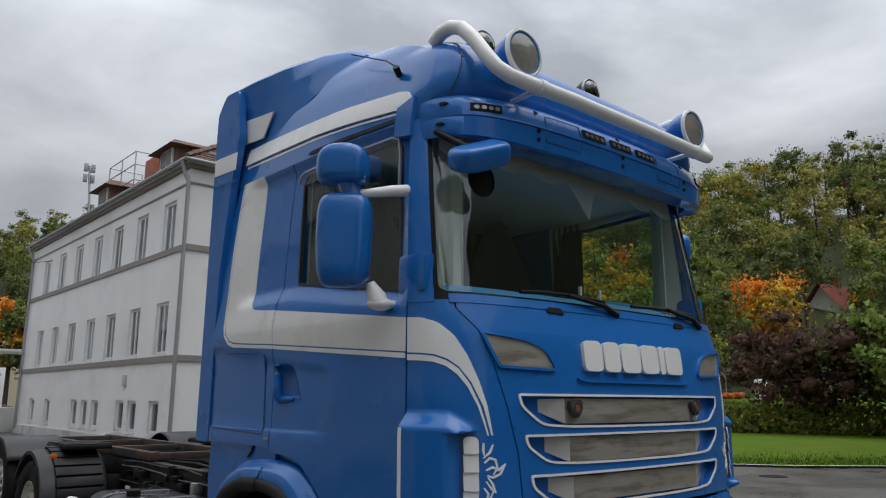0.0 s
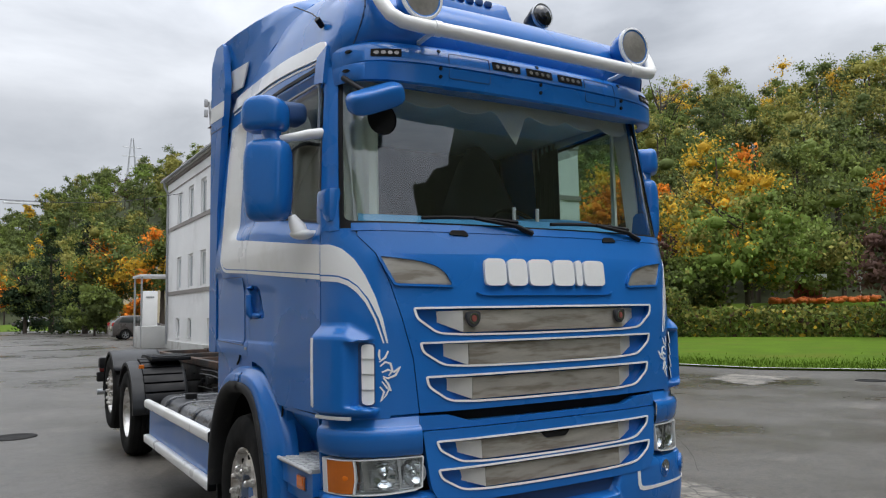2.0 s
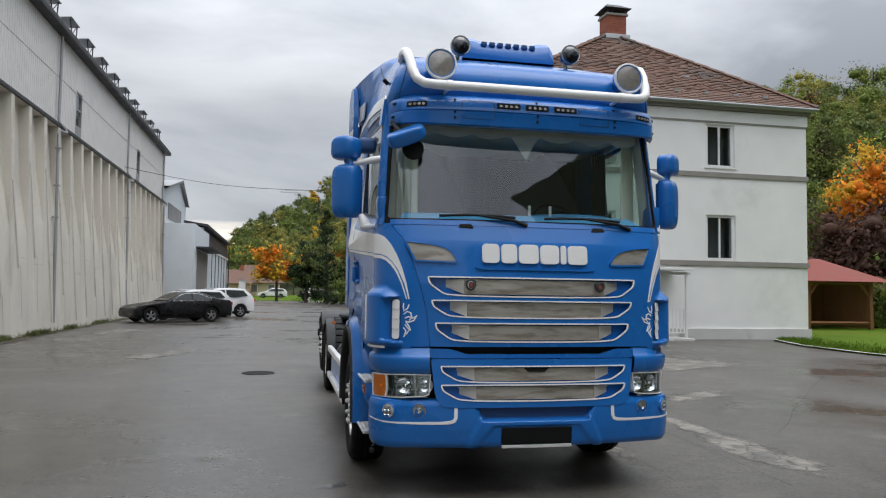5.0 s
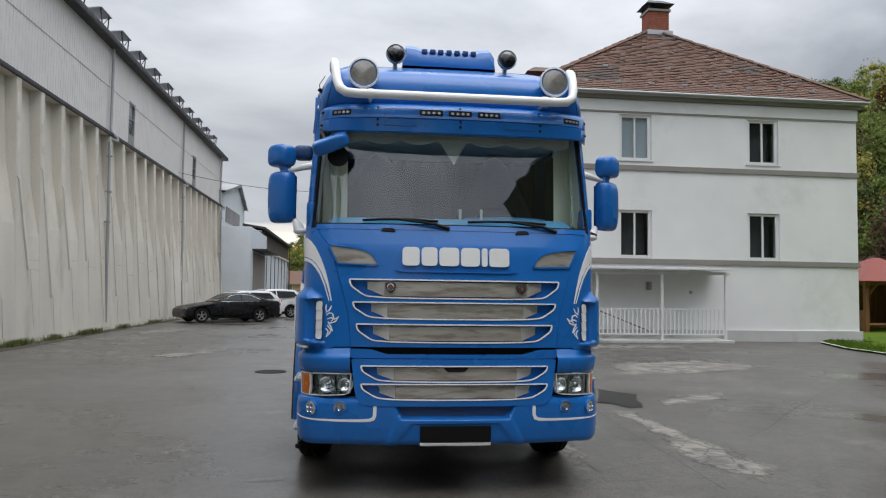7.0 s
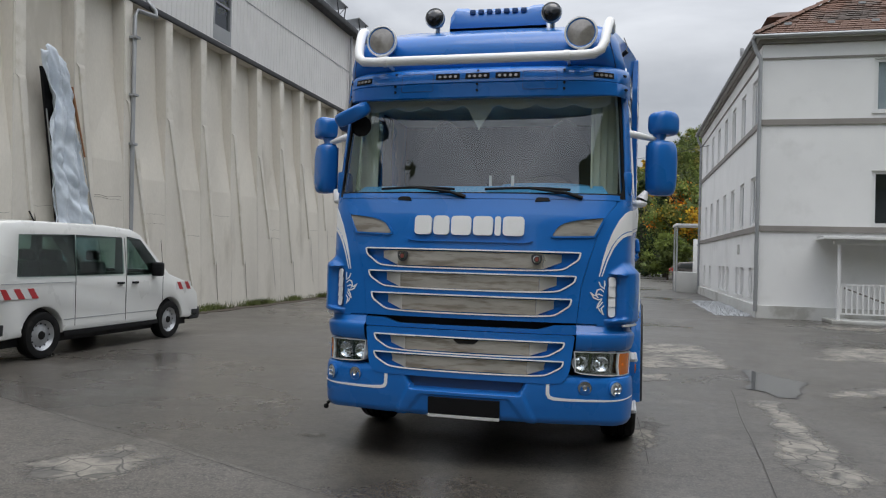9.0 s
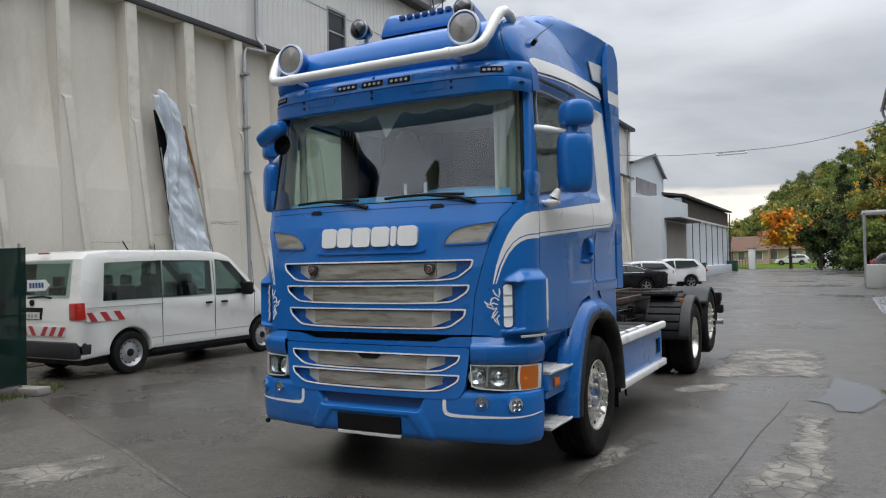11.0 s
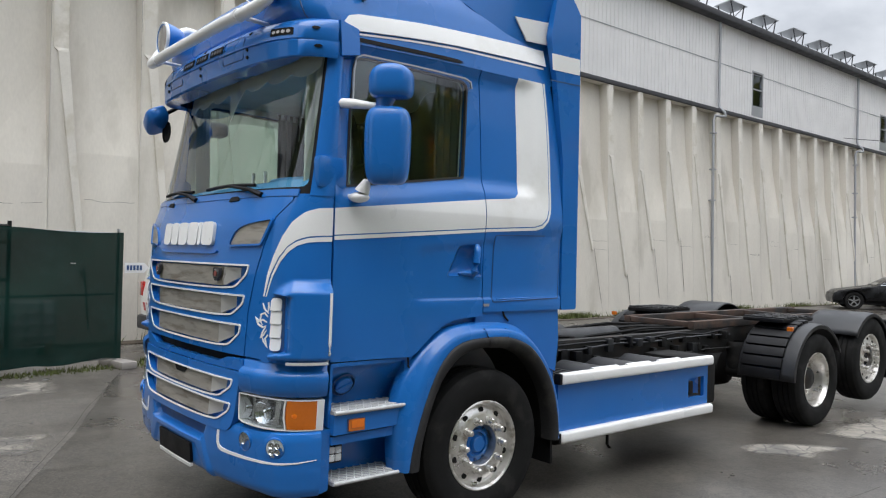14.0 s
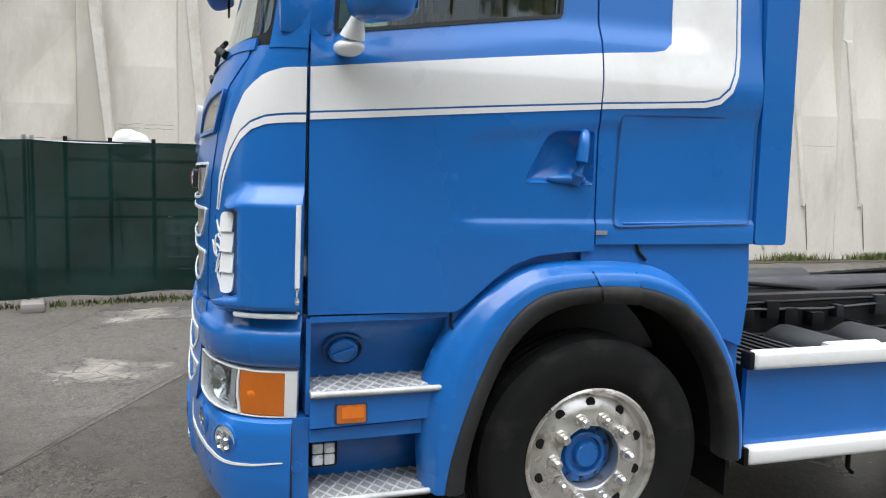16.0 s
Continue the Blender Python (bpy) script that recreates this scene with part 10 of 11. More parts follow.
# cars parked against the hall
head = math.degrees(math.atan2(-0.52, -0.85)) - 90
coupe, cf = vehicle("coupe", "black coupe parked nose to the concrete hall", "car", 4.64, 1.82,
                    [(0.05, 0.24), (0.0, 0.42), (0.05, 0.62), (0.25, 0.74), (0.9, 0.85), (1.50, 0.94), (2.05, 1.25), (2.45, 1.365), (2.8, 1.38), (3.2, 1.34), (3.75, 1.14), (4.05, 1.06), (4.5, 1.02), (4.60, 0.92), (4.64, 0.6), (4.58, 0.26)],
                    (0.78, 3.59), 0.335, 0.92, 0.22, M_CARBLACK, [[(1.72, 0.98), (2.12, 1.22), (2.45, 1.30), (2.62, 1.305), (2.66, 0.97)], [(2.70, 0.97), (2.68, 1.305), (3.1, 1.27), (3.55, 1.10), (3.5, 1.0)]],
                    [((1.55, 0.98), (2.38, 1.34), 0.80), ((3.25, 1.32), (3.98, 1.09), 0.78)], pose(-6.65, 30.75, 0, 0, 0, head))
for s in (-1, 1):
    box("tail_lamp", (min(s * 0.5, s * 0.88), -2.335, 0.78), (max(s * 0.5, s * 0.88), -2.2, 0.92), M_RED, coupe, 0.02)
    cp = lambda a, b, d, s=s: (s * (0.91 * cf(b) + d), 2.32 - a, b)
    sheet("chrome_line", ring([(1.68, 0.965), (2.10, 1.235), (2.45, 1.32), (2.66, 1.325), (3.12, 1.285), (3.62, 1.085), (3.52, 0.975)], 0.014), cp, M_CHROME, coupe, "", 0.006, 0.010)
    sheet("door_gap", [[(1.62, 0.40), (1.63, 0.40), (1.66, 0.92), (1.65, 0.92)]], cp, M_DARK, coupe, "", 0.002, 0.002)
wagon_line = [(0.05, 0.26), (0.0, 0.45), (0.05, 0.66), (0.3, 0.80), (1.25, 0.98), (1.9, 1.36), (2.3, 1.47), (3.0, 1.49), (3.9, 1.44), (4.25, 1.20), (4.42, 1.0), (4.48, 0.7), (4.45, 0.28)]
wagon_windows = [[(1.55, 1.02), (2.0, 1.33), (2.65, 1.39), (2.68, 1.01)], [(2.74, 1.01), (2.72, 1.39), (3.8, 1.36), (4.05, 1.08)]]
wagon_panes = [((1.32, 1.02), (2.1, 1.42), 0.80), ((3.95, 1.41), (4.26, 1.18), 0.78)]
wagon, _ = vehicle("estate_car", "white estate car parked beside the black coupe", "car", 4.48, 1.80, wagon_line, (0.88, 3.55), 0.32, 0.96, 0.18, M_CARWHITE, wagon_windows, wagon_panes, pose(-6.75, 33.8, 0, 0, 0, head))
suv2, _ = vehicle("hatchback", "white hatchback parked beyond the coupe", "car", 4.30, 1.80, [(l * 0.96, z * 1.07) for l, z in wagon_line], (0.85, 3.45), 0.34, 1.02, 0.18, M_CARWHITE, [[(l * 0.96, z * 1.07) for l, z in w] for w in wagon_windows], [((a * 0.96, b * 1.07), (c * 0.96, d * 1.07), w) for (a, b), (c, d), w in wagon_panes], pose(-5.7, 36.8, 0, 0, 0, head))
for car in (wagon, suv2):
    for s in (-1, 1):
        box("tail_lamp", (min(s * 0.6, s * 0.88), -2.2, 0.86), (max(s * 0.6, s * 0.88), -2.02, 1.0), M_RED, car, 0.02)
suv, _ = vehicle("suv", "brown-grey compact car parked at the yard end", "car", 4.2, 1.78, [(l * 0.94, z * 1.13) for l, z in wagon_line], (0.82, 3.35), 0.34, 1.05, 0.16, M_CARGREY, [[(l * 0.94, z * 1.13) for l, z in w] for w in wagon_windows], [((a * 0.94, b * 1.13), (c * 0.94, d * 1.13), w) for (a, b), (c, d), w in wagon_panes], pose(6.8, 53.4, 0, 0, 0, -86))
for s in (-1, 1):
    box("tail_lamp", (min(s * 0.6, s * 0.86), -2.12, 0.95), (max(s * 0.6, s * 0.86), -1.98, 1.2), M_RED, suv, 0.02)
for i, (x, y) in enumerate(((-3.5, 112), (2.5, 113), (9, 110))):
    c, _ = vehicle("distant_car", "pale car parked on the street beyond the gate", "car", 4.4, 1.8, wagon_line, (0.88, 3.5), 0.32, 0.96, 0.18, (M_CARWHITE, M_CARGREY, M_CARWHITE)[i], wagon_windows, wagon_panes, pose(x, y, 0.25, 0, 0, 90))

# ================= site fence =================
M_NET = material("dark_green_fence_net", (0.0055, 0.024, 0.019), 0.85, 0, 0.3, 1.2, 160, 0.003, second=(0.009, 0.032, 0.027), patch=0.25, patch_scale=0.8, spec=0.08)
nt = M_NET.node_tree
net_mix, net_tr = nt.nodes.new("ShaderNodeMixShader"), nt.nodes.new("ShaderNodeBsdfTransparent")
net_mix.inputs["Fac"].default_value = 0.035
nt.links.new(nt.nodes["Principled BSDF"].outputs["BSDF"], net_mix.inputs[1])
nt.links.new(net_tr.outputs["BSDF"], net_mix.inputs[2])
nt.links.new(net_mix.outputs["Shader"], nt.nodes["Material Output"].inputs["Surface"])
FENCE = [(-6.50, 1.45), (-5.72, -1.92), (-4.95, -5.3), (-4.2, -8.6)]
for i, (p, q) in enumerate(zip(FENCE, FENCE[1:])):
    fence = empty("site_fence", None, "mobile site fence hung with dark green netting", "fence", "site fence panels")
    p3, q3 = Vector((*p, 0)), Vector((*q, 0))
    d = (q3 - p3).normalized()
    nrm = Vector((-d.y, d.x, 0))
    a, b = p3 + d * 0.04, q3 - d * 0.04
    for c in (a, b):
        tube("post", [c + Vector((0, 0, 0.10)), c + Vector((0, 0, 2.0))], 0.021, M_GALV, fence, sides=8)
    for z in (0.14, 1.06, 1.93):
        tube("rail", [a + Vector((0, 0, z)), b + Vector((0, 0, z))], 0.016, M_GALV, fence, sides=6)
    vs, fs = [], []
    nu, nv = 48, 22
    for j in range(nv + 1):
        for k in range(nu + 1):
            u, v = k / nu, j / nv
            sag = 0.035 * math.sin(u * math.pi * 3) * v
            puff = 0.045 * noise.noise((u * 5 + 7 * i, v * 3, 0.5)) + 0.018 * noise.noise((u * 17, v * 9, 3 + i)) + 0.02 * math.sin((u * 1.3 + v) * 9)
            puff *= min(1.0, 9 * u, 9 * (1 - u))
            base_z = 0.13 + 0.05 * noise.noise((u * 6, 0, i))
            vs.append((a - d * 0.05).lerp(b + d * 0.05, u) + nrm * (0.055 + puff) + Vector((0, 0, base_z + (1.95 - base_z) * v - sag * 0.6)))
    fs = [(j * (nu + 1) + k, j * (nu + 1) + k + 1, (j + 1) * (nu + 1) + k + 1, (j + 1) * (nu + 1) + k) for j in range(nv) for k in range(nu)]
    mesh("netting", vs, fs, M_NET, fence, "dark green netting", 60)
    for k in range(8):
        c = a.lerp(b, (k + 0.5) / 8)
        for z in (1.5,):
            if (k + i) % 4 == 1:
                tube("cable_tie", [c + nrm * 0.05 + Vector((0, 0, z)), c + d * 0.07 + nrm * 0.055 + Vector((0, 0, z))], 0.005, M_PVC, fence, sides=4)
    tube("clamp", [b + Vector((0, 0, 1.25)), b + d * 0.09 + Vector((0, 0, 1.25))], 0.03, M_GALV, fence, sides=8)
for p in FENCE:
    foot = box("fence_foot", (-0.35, -0.12, 0), (0.35, 0.12, 0.11), M_BAND, None, 0.03)
    foot.location = (p[0], p[1], 0)
    foot.rotation_euler = (0, 0, radians(12))
    tagged(foot, "grey concrete fence foot block on asphalt", "fence foot", "fence feet")
arrow = empty("arrow_sign", None, "small white arrow board tied to the fence end", "sign")
at_board = lambda a, b, d: (-6.49 - 0.20 * a + 0.98 * d, 1.50 + 0.98 * a, b)
sheet("board", [[(0.0, 1.365), (0.30, 1.365), (0.38, 1.44), (0.30, 1.515), (0.0, 1.515)]], at_board, M_PVC, arrow, "", 0.006, 0.03)
for k in range(5):
    sheet("blue_bar", [[(0.03 + 0.05 * k, 1.405), (0.065 + 0.05 * k, 1.405), (0.065 + 0.05 * k, 1.475), (0.03 + 0.05 * k, 1.475)]], at_board, M_BLUE_DARK, arrow, "", 0.002, 0.033)
rack = empty("pallet_rack", None, "dark metal rack behind the fence", "rack")
for y in (-1.95, -1.35, -0.75, -0.1, 0.3):
    tube("upright", [(-8.2, y, 0), (-8.2, y, 2.10)], 0.03, M_DARK, rack, sides=6)
for z in (1.2, 2.02):
    tube("cross_bar", [(-8.2, -1.95, z), (-8.2, 0.3, z)], 0.03, M_DARK, rack, sides=6)
box("shelf", (-8.7, -1.95, 1.75), (-8.15, 0.3, 1.8), M_WOOD, rack, 0.01)
crate = empty("wire_crate", None, "pale wire crate of boards behind the fence", "crate")
box("load", (-8.75, -0.60, 0.18), (-8.25, 0.98, 0.84), M_BLIND, crate, 0.02)
for k in range(9):
    tube("wire", [(-8.22, -0.62 + 0.2 * k, 0.12), (-8.22, -0.62 + 0.2 * k, 0.86)], 0.008, M_GALV, crate, sides=5)
for z in (0.14, 0.32, 0.50, 0.68, 0.86):
    tube("wire", [(-8.22, -0.62, z), (-8.22, 1.0, z)], 0.008, M_GALV, crate, sides=5)
for y in (-0.5, 0.2, 0.9):
    box("foot", (-8.8, y - 0.06, 0.0), (-8.2, y + 0.06, 0.18), M_WOOD, crate, 0.01)
bm = bmesh.new()
bmesh.ops.create_icosphere(bm, subdivisions=4, radius=0.26)
for v in bm.verts:
    k = 1 + 0.25 * noise.noise(v.co * 5) + 0.10 * noise.noise(v.co * 14)
    v.co = Vector((v.co.x * k * 0.8, v.co.y * k * 1.1, v.co.z * k * 0.85 + 2.02))
sack = part("sack", bm, M_HAZARD, None, "", 60)
sack.location = (-8.42, -1.12, 0.0)
tagged(sack, "crumpled white plastic sack on the rack", "sack")

# ================= the worn ground =================


def ragged(points, seed, amp=0.12, step=0.16):
    """An outline with crumbled edges."""
    out = []
    n = len(points)
    for i in range(n):
        p, q = Vector(points[i]), Vector(points[(i + 1) % n])
        k = max(2, int((q - p).length / step))
        for j in range(k):
            c = p.lerp(q, j / k)
            out.append((c.x + amp * noise.noise((c.x * 2.1, c.y * 2.1, seed)) + amp * 0.55 * noise.noise((c.x * 7, c.y * 7, seed + 4)),
                        c.y + amp * noise.noise((c.x * 2.1 + 9, c.y * 2.1, seed)) + amp * 0.55 * noise.noise((c.x * 7 + 5, c.y * 7, seed + 4))))
    return out


def patches_material():
    """Pale worn surfacing, netted with fine cracks, that crumbles away towards its rim."""
    m = material("crumbling_pale_surfacing", (0.285, 0.262, 0.225), 0.7, 0, 0.40, 9, 60, 0.005, second=(0.13, 0.122, 0.110), patch=0.5, patch_scale=2.2)
    n, l = m.node_tree.nodes, m.node_tree.links
    p = n["Principled BSDF"]
    co = n.new("ShaderNodeTexCoord")
    warp = n.new("ShaderNodeTexNoise")
    warp.inputs["Scale"].default_value = 2.0
    shift = n.new("ShaderNodeVectorMath")
    shift.operation = "MULTIPLY_ADD"
    shift.inputs[1].default_value = (0.30, 0.30, 0.0)
    net = n.new("ShaderNodeTexVoronoi")
    net.feature = "DISTANCE_TO_EDGE"
    net.inputs["Scale"].default_value = 4.2
    l.new(co.outputs["Object"], warp.inputs["Vector"])
    l.new(warp.outputs["Color"], shift.inputs[0]), l.new(co.outputs["Object"], shift.inputs[2])
    l.new(shift.outputs["Vector"], net.inputs["Vector"])
    line = n.new("ShaderNodeMapRange")
    for key, v in (("From Min", 0.008), ("From Max", 0.040), ("To Min", 0.75), ("To Max", 0.0)):
        line.inputs[key].default_value = v
    l.new(net.outputs["Distance"], line.inputs["Value"])
    mx = n.new("ShaderNodeMix")
    mx.data_type = "RGBA"
    mx.inputs["B"].default_value = (0.03, 0.03, 0.03, 1)
    l.new(line.outputs["Result"], mx.inputs["Factor"])
    l.new(p.inputs["Base Color"].links[0].from_socket, mx.inputs["A"])
    l.new(mx.outputs["Result"], p.inputs["Base Color"])
    return m


def worn_patch(name, loop, mat, height=0.004, step=0.11, rim=0.40):
    """A thin layer on the ground inside an outline; core runs from 0 at the rim to 1 further in."""
    p = np.array(loop)
    q = np.roll(p, -1, axis=0)
    lo, hi = p.min(axis=0) - step, p.max(axis=0) + step
    nx, ny = int((hi[0] - lo[0]) / step) + 2, int((hi[1] - lo[1]) / step) + 2
    g = np.stack(np.meshgrid(lo[0] + step * np.arange(nx), lo[1] + step * np.arange(ny), indexing="ij"), -1).reshape(-1, 1, 2)
    e = q - p
    t = np.clip(((g - p) * e).sum(-1) / (e * e).sum(-1), 0, 1)
    dist = np.linalg.norm(g - (p + t[..., None] * e), axis=-1).min(axis=1)
    cross = (p[:, 1] > g[..., 1]) != (q[:, 1] > g[..., 1])
    at_x = p[:, 0] + (g[..., 1] - p[:, 1]) * e[:, 0] / np.where(e[:, 1] == 0, 1e-9, e[:, 1])
    inside = (cross & (g[..., 0] < at_x)).sum(axis=1) % 2 == 1
    core = np.where(inside, np.clip(dist / rim, 0, 1), 0.0)
    index, vs, vals, fs = {}, [], [], []
    for i in range(nx - 1):
        for j in range(ny - 1):
            c = (i * ny + j, (i + 1) * ny + j, (i + 1) * ny + j + 1, i * ny + j + 1)
            if inside[list(c)].any():
                for k in c:
                    if k not in index:
                        index[k] = len(vs)
                        vs.append((g[k, 0, 0], g[k, 0, 1], height))
                        vals.append(float(core[k]))
                fs.append(tuple(index[k] for k in c))
    ob = mesh(name, vs, fs, mat)
    ob.data.attributes.new("core", "FLOAT", "POINT").data.foreach_set("value", vals)
    return ob


def soft_rim(m, low, high, noise_scale, part_, weight=0.40):
    """Lets a layer's rim break up and run out into the ground below."""
    n, l = m.node_tree.nodes, m.node_tree.links
    p = n["Principled BSDF"]
    co, at_, wear = n.new("ShaderNodeTexCoord"), n.new("ShaderNodeAttribute"), n.new("ShaderNodeTexNoise")
    at_.attribute_name = "core"
    wear.inputs["Scale"].default_value, wear.inputs["Detail"].default_value, wear.inputs["Roughness"].default_value = noise_scale, 9, 0.66
    l.new(co.outputs["Object"], wear.inputs["Vector"])
    total, keep = n.new("ShaderNodeMath"), n.new("ShaderNodeMapRange")
    total.operation = "MULTIPLY_ADD"
    total.inputs[1].default_value = weight
    l.new(at_.outputs["Fac"], total.inputs[0]), l.new(wear.outputs["Fac"], total.inputs[2])
    for key, v in (("From Min", low), ("From Max", high), ("To Min", 0.0), ("To Max", part_)):
        keep.inputs[key].default_value = v
    l.new(total.outputs[0], keep.inputs["Value"])
    tr, mix = n.new("ShaderNodeBsdfTransparent"), n.new("ShaderNodeMixShader")
    l.new(keep.outputs["Result"], mix.inputs["Fac"])
    l.new(tr.outputs["BSDF"], mix.inputs[1]), l.new(p.outputs["BSDF"], mix.inputs[2])
    l.new(mix.outputs["Shader"], n["Material Output"].inputs["Surface"])


M_CRUMBLE = patches_material()
soft_rim(M_CRUMBLE, 0.62, 0.80, 2.6, 0.85)
soft_rim(M_PUDDLE, 0.62, 1.05, 1.6, 1.0, 0.9)
worn = [
    [(2.55, 4.2), (3.02, 3.9), (3.02, 3.0), (3.1, 1.6), (3.15, 0.5), (2.6, 0.1), (2.3, 1.1), (2.55, 2.5)],
    [(3.5, 4.25), (3.85, 5.5), (5.4, 5.8), (4.9, 4.7)],
    [(1.30, 6.0), (1.28, 9.65), (2.8, 9.8), (2.9, 6.4)],
    [(-3.25, -1.0), (-2.85, -0.02), (-1.8, -0.5), (-2.2, -1.3), (-2.8, -1.45)],
    [(-3.7, -0.2), (-3.15, -0.1), (-3.05, -0.55)],
    [(-3.45, 1.8), (-3.0, 1.98), (-2.2, 1.78), (-2.5, 1.5)],
    [(-5.6, -1.4), (-5.85, 0.5), (-4.75, 0.4), (-4.4, -1.15)],
    [(-0.85, -1.3), (-0.85, -1.0), (-0.45, -0.9), (0.1, -1.28)],
    [(1.12, 0.8), (1.25, 2.0), (1.42, 2.85), (1.58, 2.5), (1.48, 1.1), (1.38, 0.7)],
    [(1.12, 4.62), (1.28, 5.42), (1.86, 5.82), (1.88, 4.85)],
    [(4.2, 8.2), (4.9, 10.6), (7.5, 11.5), (8.5, 9.6), (6.2, 8.4)],
    [(6.2, 15.0), (6.0, 16.4), (9.5, 16.6), (9.6, 15.4)],
    [(-5.5, 12.0), (-4.4, 14.6), (-3.6, 14.2), (-4.6, 11.6)],
    [(-8.2, 20.5), (-8.0, 24.5), (-6.6, 24.0), (-7.0, 20.8)],
    [(10.5, 6.4), (11.2, 8.4), (13.2, 9.0), (13.1, 7.0)],
    [(4.3, -2.4), (4.6, -0.8), (6.2, -0.2), (6.6, -2.0)],
    [(-2.9, -5.9), (-2.6, -4.9), (-1.2, -4.8), (-1.0, -5.8)],
]
for i, loop in enumerate(worn):
    ob = worn_patch("worn_patch", ragged(loop, i * 3.7, 0.07), M_CRUMBLE, 0.004, 0.09, 0.22 if i in (0, 2, 8, 9) else 0.36)
    tagged(ob, "pale crumbling worn patch in the asphalt", "patch", kind="structure")


def strip_mesh(paths, width, height):
    vs, fs = [], []
    for path in paths:
        for i in range(len(path) - 1):
            p, q = Vector(path[i]), Vector(path[i + 1])
            d = (q - p).normalized()
            n = Vector((-d.y, d.x)) * width * 0.5
            b = len(vs)
            vs += [(*(p + n), height), (*(p - n), height), (*(q - n), height), (*(q + n), height)]
            fs.append((b, b + 1, b + 2, b + 3))
    return vs, fs


def wander(a, b, n, amp, seed):
    r0 = random.Random(seed)
    a, b = Vector(a), Vector(b)
    side_ = Vector((-(b - a).y, (b - a).x)).normalized()
    return [tuple(a.lerp(b, i / n) + side_ * (0.8 * amp * noise.noise((i * 0.09, seed, 1)) + r0.uniform(-0.2, 0.2) * amp * 0.25)) for i in range(n + 1)]


M_SEAM = material("dark_joint_filler", (0.055, 0.051, 0.046), 0.8, 0, 0.4, 3, 60)
seams = [wander((0.3, -1.35), (-6.0, 1.35), 60, 0.05, 1), wander((-2.4, -1.9), (-6.0, -1.0), 30, 0.05, 2), wander((1.32, 2.4), (1.38, 0.6), 16, 0.04, 3),
         wander((2.2, 0.0), (2.5, 4.6), 30, 0.04, 5), wander((3.4, 1.9), (9.5, 8.5), 50, 0.10, 6), wander((4.9, 15.5), (5.2, 4.0), 60, 0.12, 7), wander((-8.9, 13.0), (-3.0, 14.2), 40, 0.12, 8)]
tagged(mesh("joint_lines", *strip_mesh(seams, 0.0055, 0.0075), M_SEAM), "dark joint lines in the asphalt", "joints", kind="structure")
puddles = [([(2.66, 4.72), (2.80, 5.2), (2.86, 5.9), (2.84, 6.4), (3.0, 6.6), (3.35, 6.0), (3.7, 5.5), (3.45, 4.9), (3.25, 4.15), (2.98, 4.15), (2.86, 4.5)], "large"), ([(-1.75, 0.5), (-1.4, 0.78), (-1.3, 0.5), (-1.55, 0.36)], "small")]
for i, (loop, size) in enumerate(puddles):
    ob = worn_patch("puddle", ragged(loop, 40 + i, 0.06 if i == 0 else 0.2), M_PUDDLE, 0.008 if i == 0 else 0.006, 0.05 if i == 0 else 0.08, 0.12 if i == 0 else 0.25)
    tagged(ob, "shallow %s rain puddle on the asphalt" % size, "puddle", kind="structure")
for i, (x, y) in enumerate(((-2.3, 8.75), (13.4, 5.7))):
    hole = turned("manhole_cover", [(0.0, 0.30), (0.012, 0.29), (0.012, 0.24), (0.008, 0.23), (0.010, 0.0)], M_DARK, None, 24, "z", (0, 0, 0))
    hole.location = (x, y, 0)
    tagged(hole, "round dark manhole cover in the asphalt", "manhole cover", "manhole covers")
# weeds along the wall foot and the fence
n = 2600
yy = np.concatenate([rng.uniform(-6, 34, n // 5)] + [rng.normal(c, w, m) for c, w, m in ((12.2, 0.35, 380), (14.8, 0.5, 620), (17.3, 0.25, 220), (20.3, 0.6, 420), (24.0, 0.4, 220), (28.5, 0.6, 220))])
yy = yy[:n]
n = len(yy)
xx = -9.48 + np.abs(rng.normal(0, 0.10, n))
grass_tufts("weeds", np.column_stack([xx, yy, np.zeros(n)]), "dry weeds along the foot of the wall", M_WEED, 0.16, 0.012)
k = poly_path([(-6.9, 2.1), (-6.3, 1.9), (-6.0, 0.0), (-5.5, -2.3), (-4.9, -5)], 1800)
k += rng.normal(0, 0.10, (1800, 2))
k[:, 0] -= 0.22
grass_tufts("weeds", np.column_stack([k, np.zeros(1800)]), "low weeds at the foot of the fence", M_WEED, 0.06, 0.010)
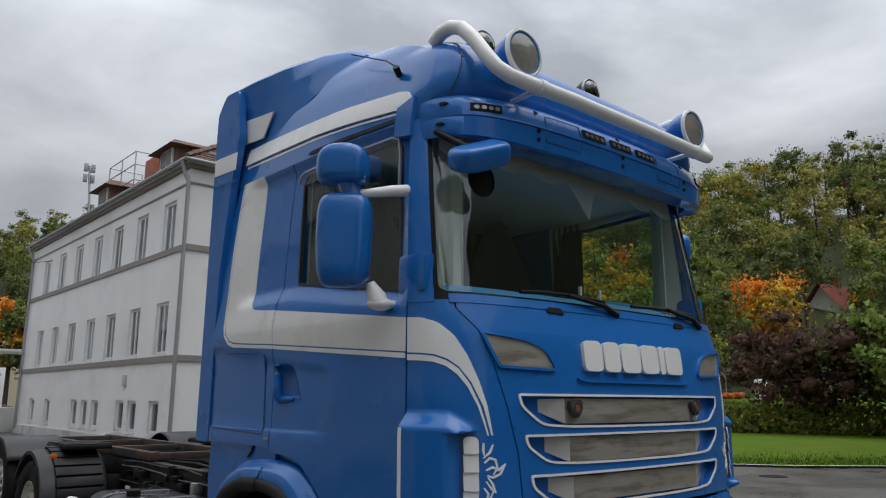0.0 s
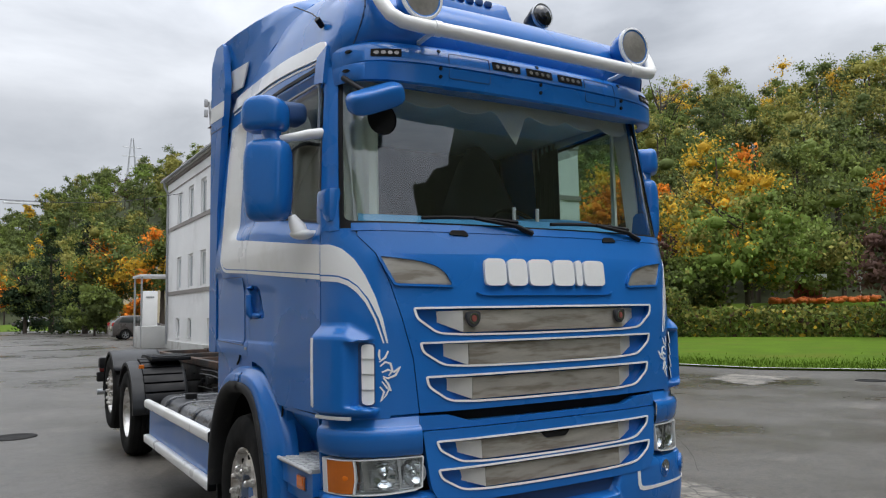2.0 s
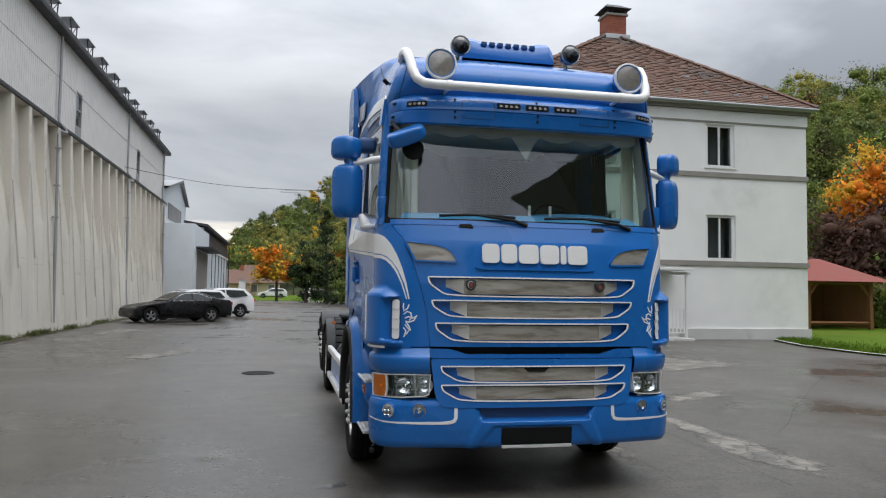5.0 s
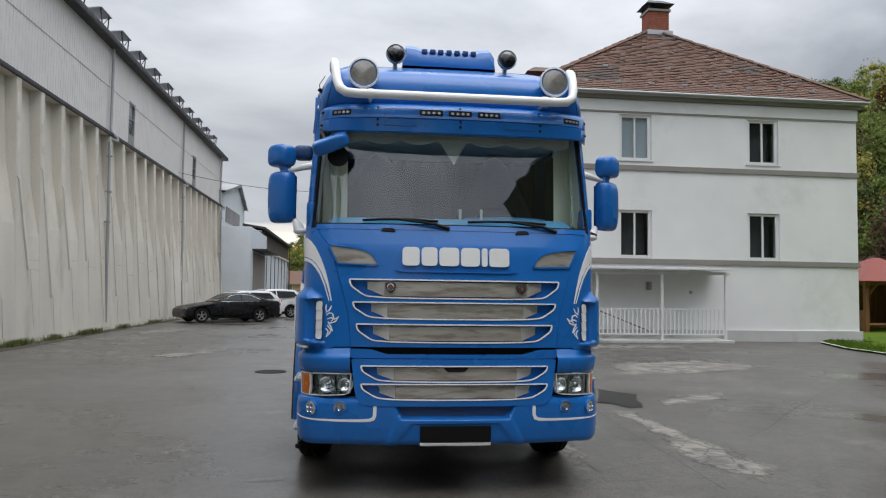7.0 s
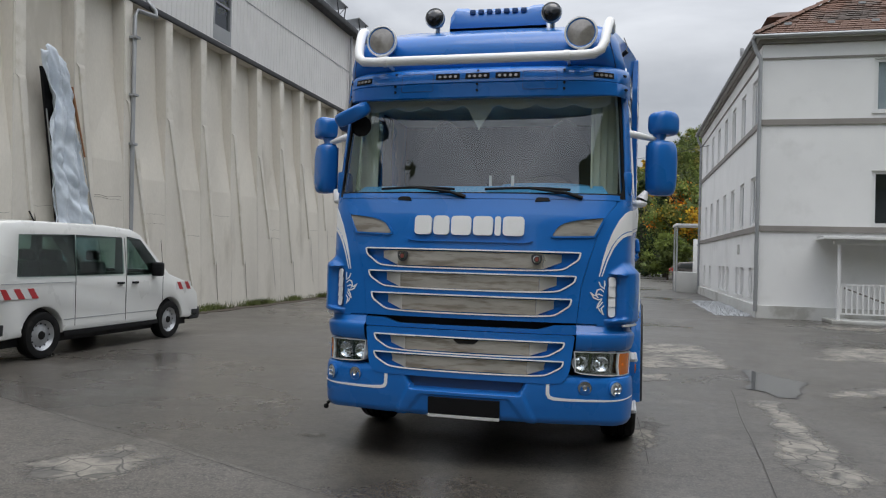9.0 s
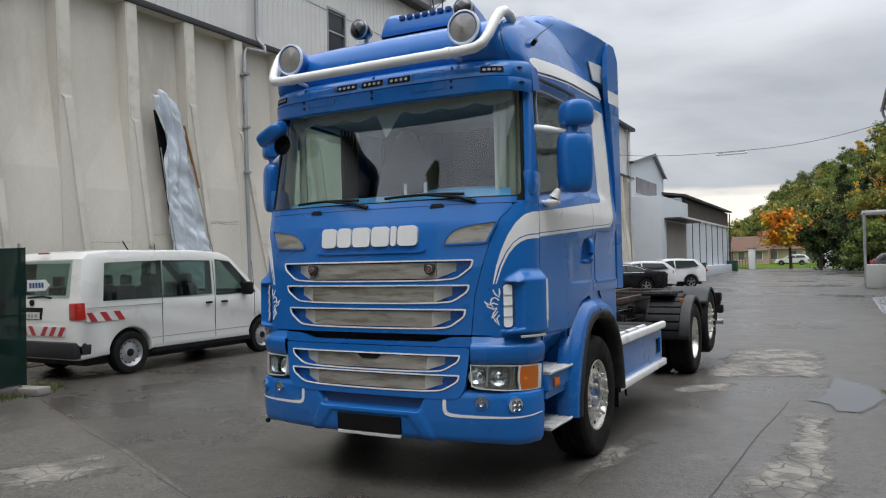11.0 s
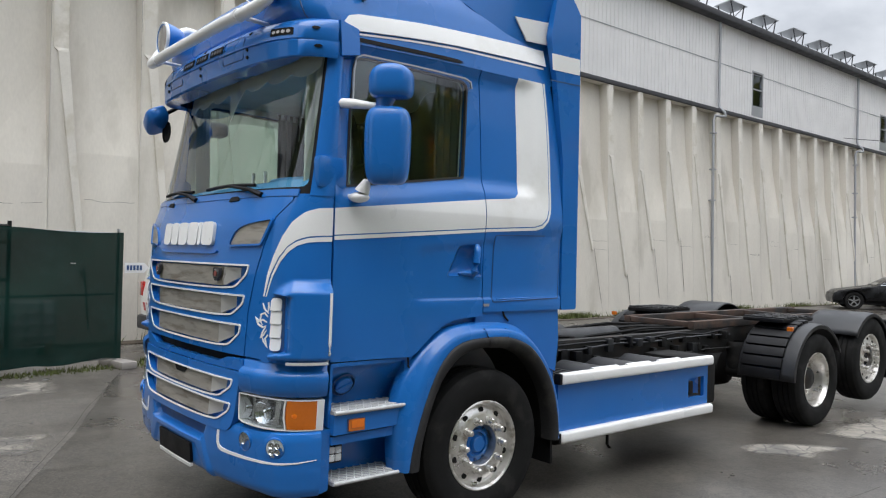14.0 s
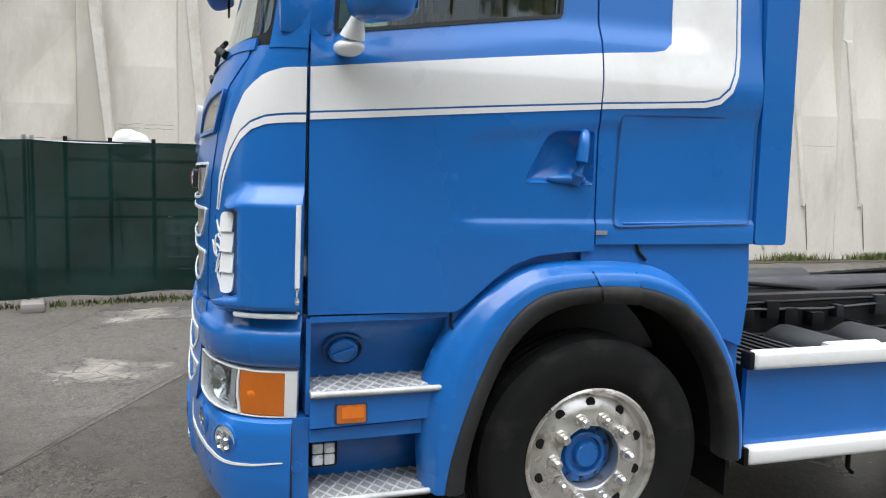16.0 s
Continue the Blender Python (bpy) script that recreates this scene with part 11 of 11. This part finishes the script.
dirt = [[(-9.6, -8), (-9.0, -8), (-9.15, 6), (-8.95, 14), (-9.2, 24), (-9.2, 40), (-9.6, 40)]]
ob = sheet("dirt_strip", [ragged(dirt[0], 77, 0.18, 0.4)], lambda a, b, d: (a, b, d), material("damp_soil", (0.06, 0.047, 0.033), 0.9, 0, 0.4, 3, 40, 0.01), None, "", 0.01, 0.012, smooth=0)
tagged(ob, "strip of damp soil along the wall foot", "soil", kind="structure")
kerb = mesh("kerb", *strip_mesh([LAWN[:10]], 0.14, 0.055), M_PLINTH)
tagged(kerb, "low pale kerb along the lawn", "kerb", kind="structure")

# the lowest courses of the office roof, tile by tile
M_TILEPIECE = material("weathered_brown_tile_piece", (0.145, 0.080, 0.056), 0.85, 0, 0.26, 1.0, 30, 0.003, per_object=0.25)
tile_up = Vector((0, run, ridge_h))
tile_wide, tile_long = 0.205, tile_up.length / 42 * 1.1
tile_n = Vector((1, 0, 0)).cross(tile_up).normalized()
tile_mesh = bpy.data.meshes.new("roof_tile")
w_, l_ = tile_wide - 0.012, tile_long
tile_mesh.from_pydata([(0, 0, 0), (w_, 0, 0), (w_, l_, -0.022), (0, l_, -0.022), (0, 0, 0.022), (w_, 0, 0.022), (w_, l_, 0.0), (0, l_, 0.0)], [],
                      [(4, 5, 6, 7), (0, 1, 5, 4), (1, 2, 6, 5), (3, 0, 4, 7), (0, 3, 2, 1)])
tile_mesh.materials.append(M_TILEPIECE)
tile_r = random.Random(14)
turn_ = Matrix((Vector((1, 0, 0)), tile_up.normalized(), tile_n)).transposed().to_4x4()
for r in range(5):
    a, b = rx0 + run_w * r / 42, rx1 - run_e * r / 42
    k = int((b - a) / tile_wide)
    for i in range(k):
        c = Vector((a + (i + 0.5 * (r % 2)) * (b - a) / k, ry0, RZ)) + tile_up * (r / 42) + tile_n * (0.014 + tile_r.uniform(-0.004, 0.008))
        if c.x + tile_wide < b + 0.05:
            tile = new("roof_tile", tile_mesh)
            tile.parent = office
            tile.matrix_local = Matrix.Translation(c) @ turn_ @ Matrix.Rotation(tile_r.uniform(-0.02, 0.02), 4, "Z")
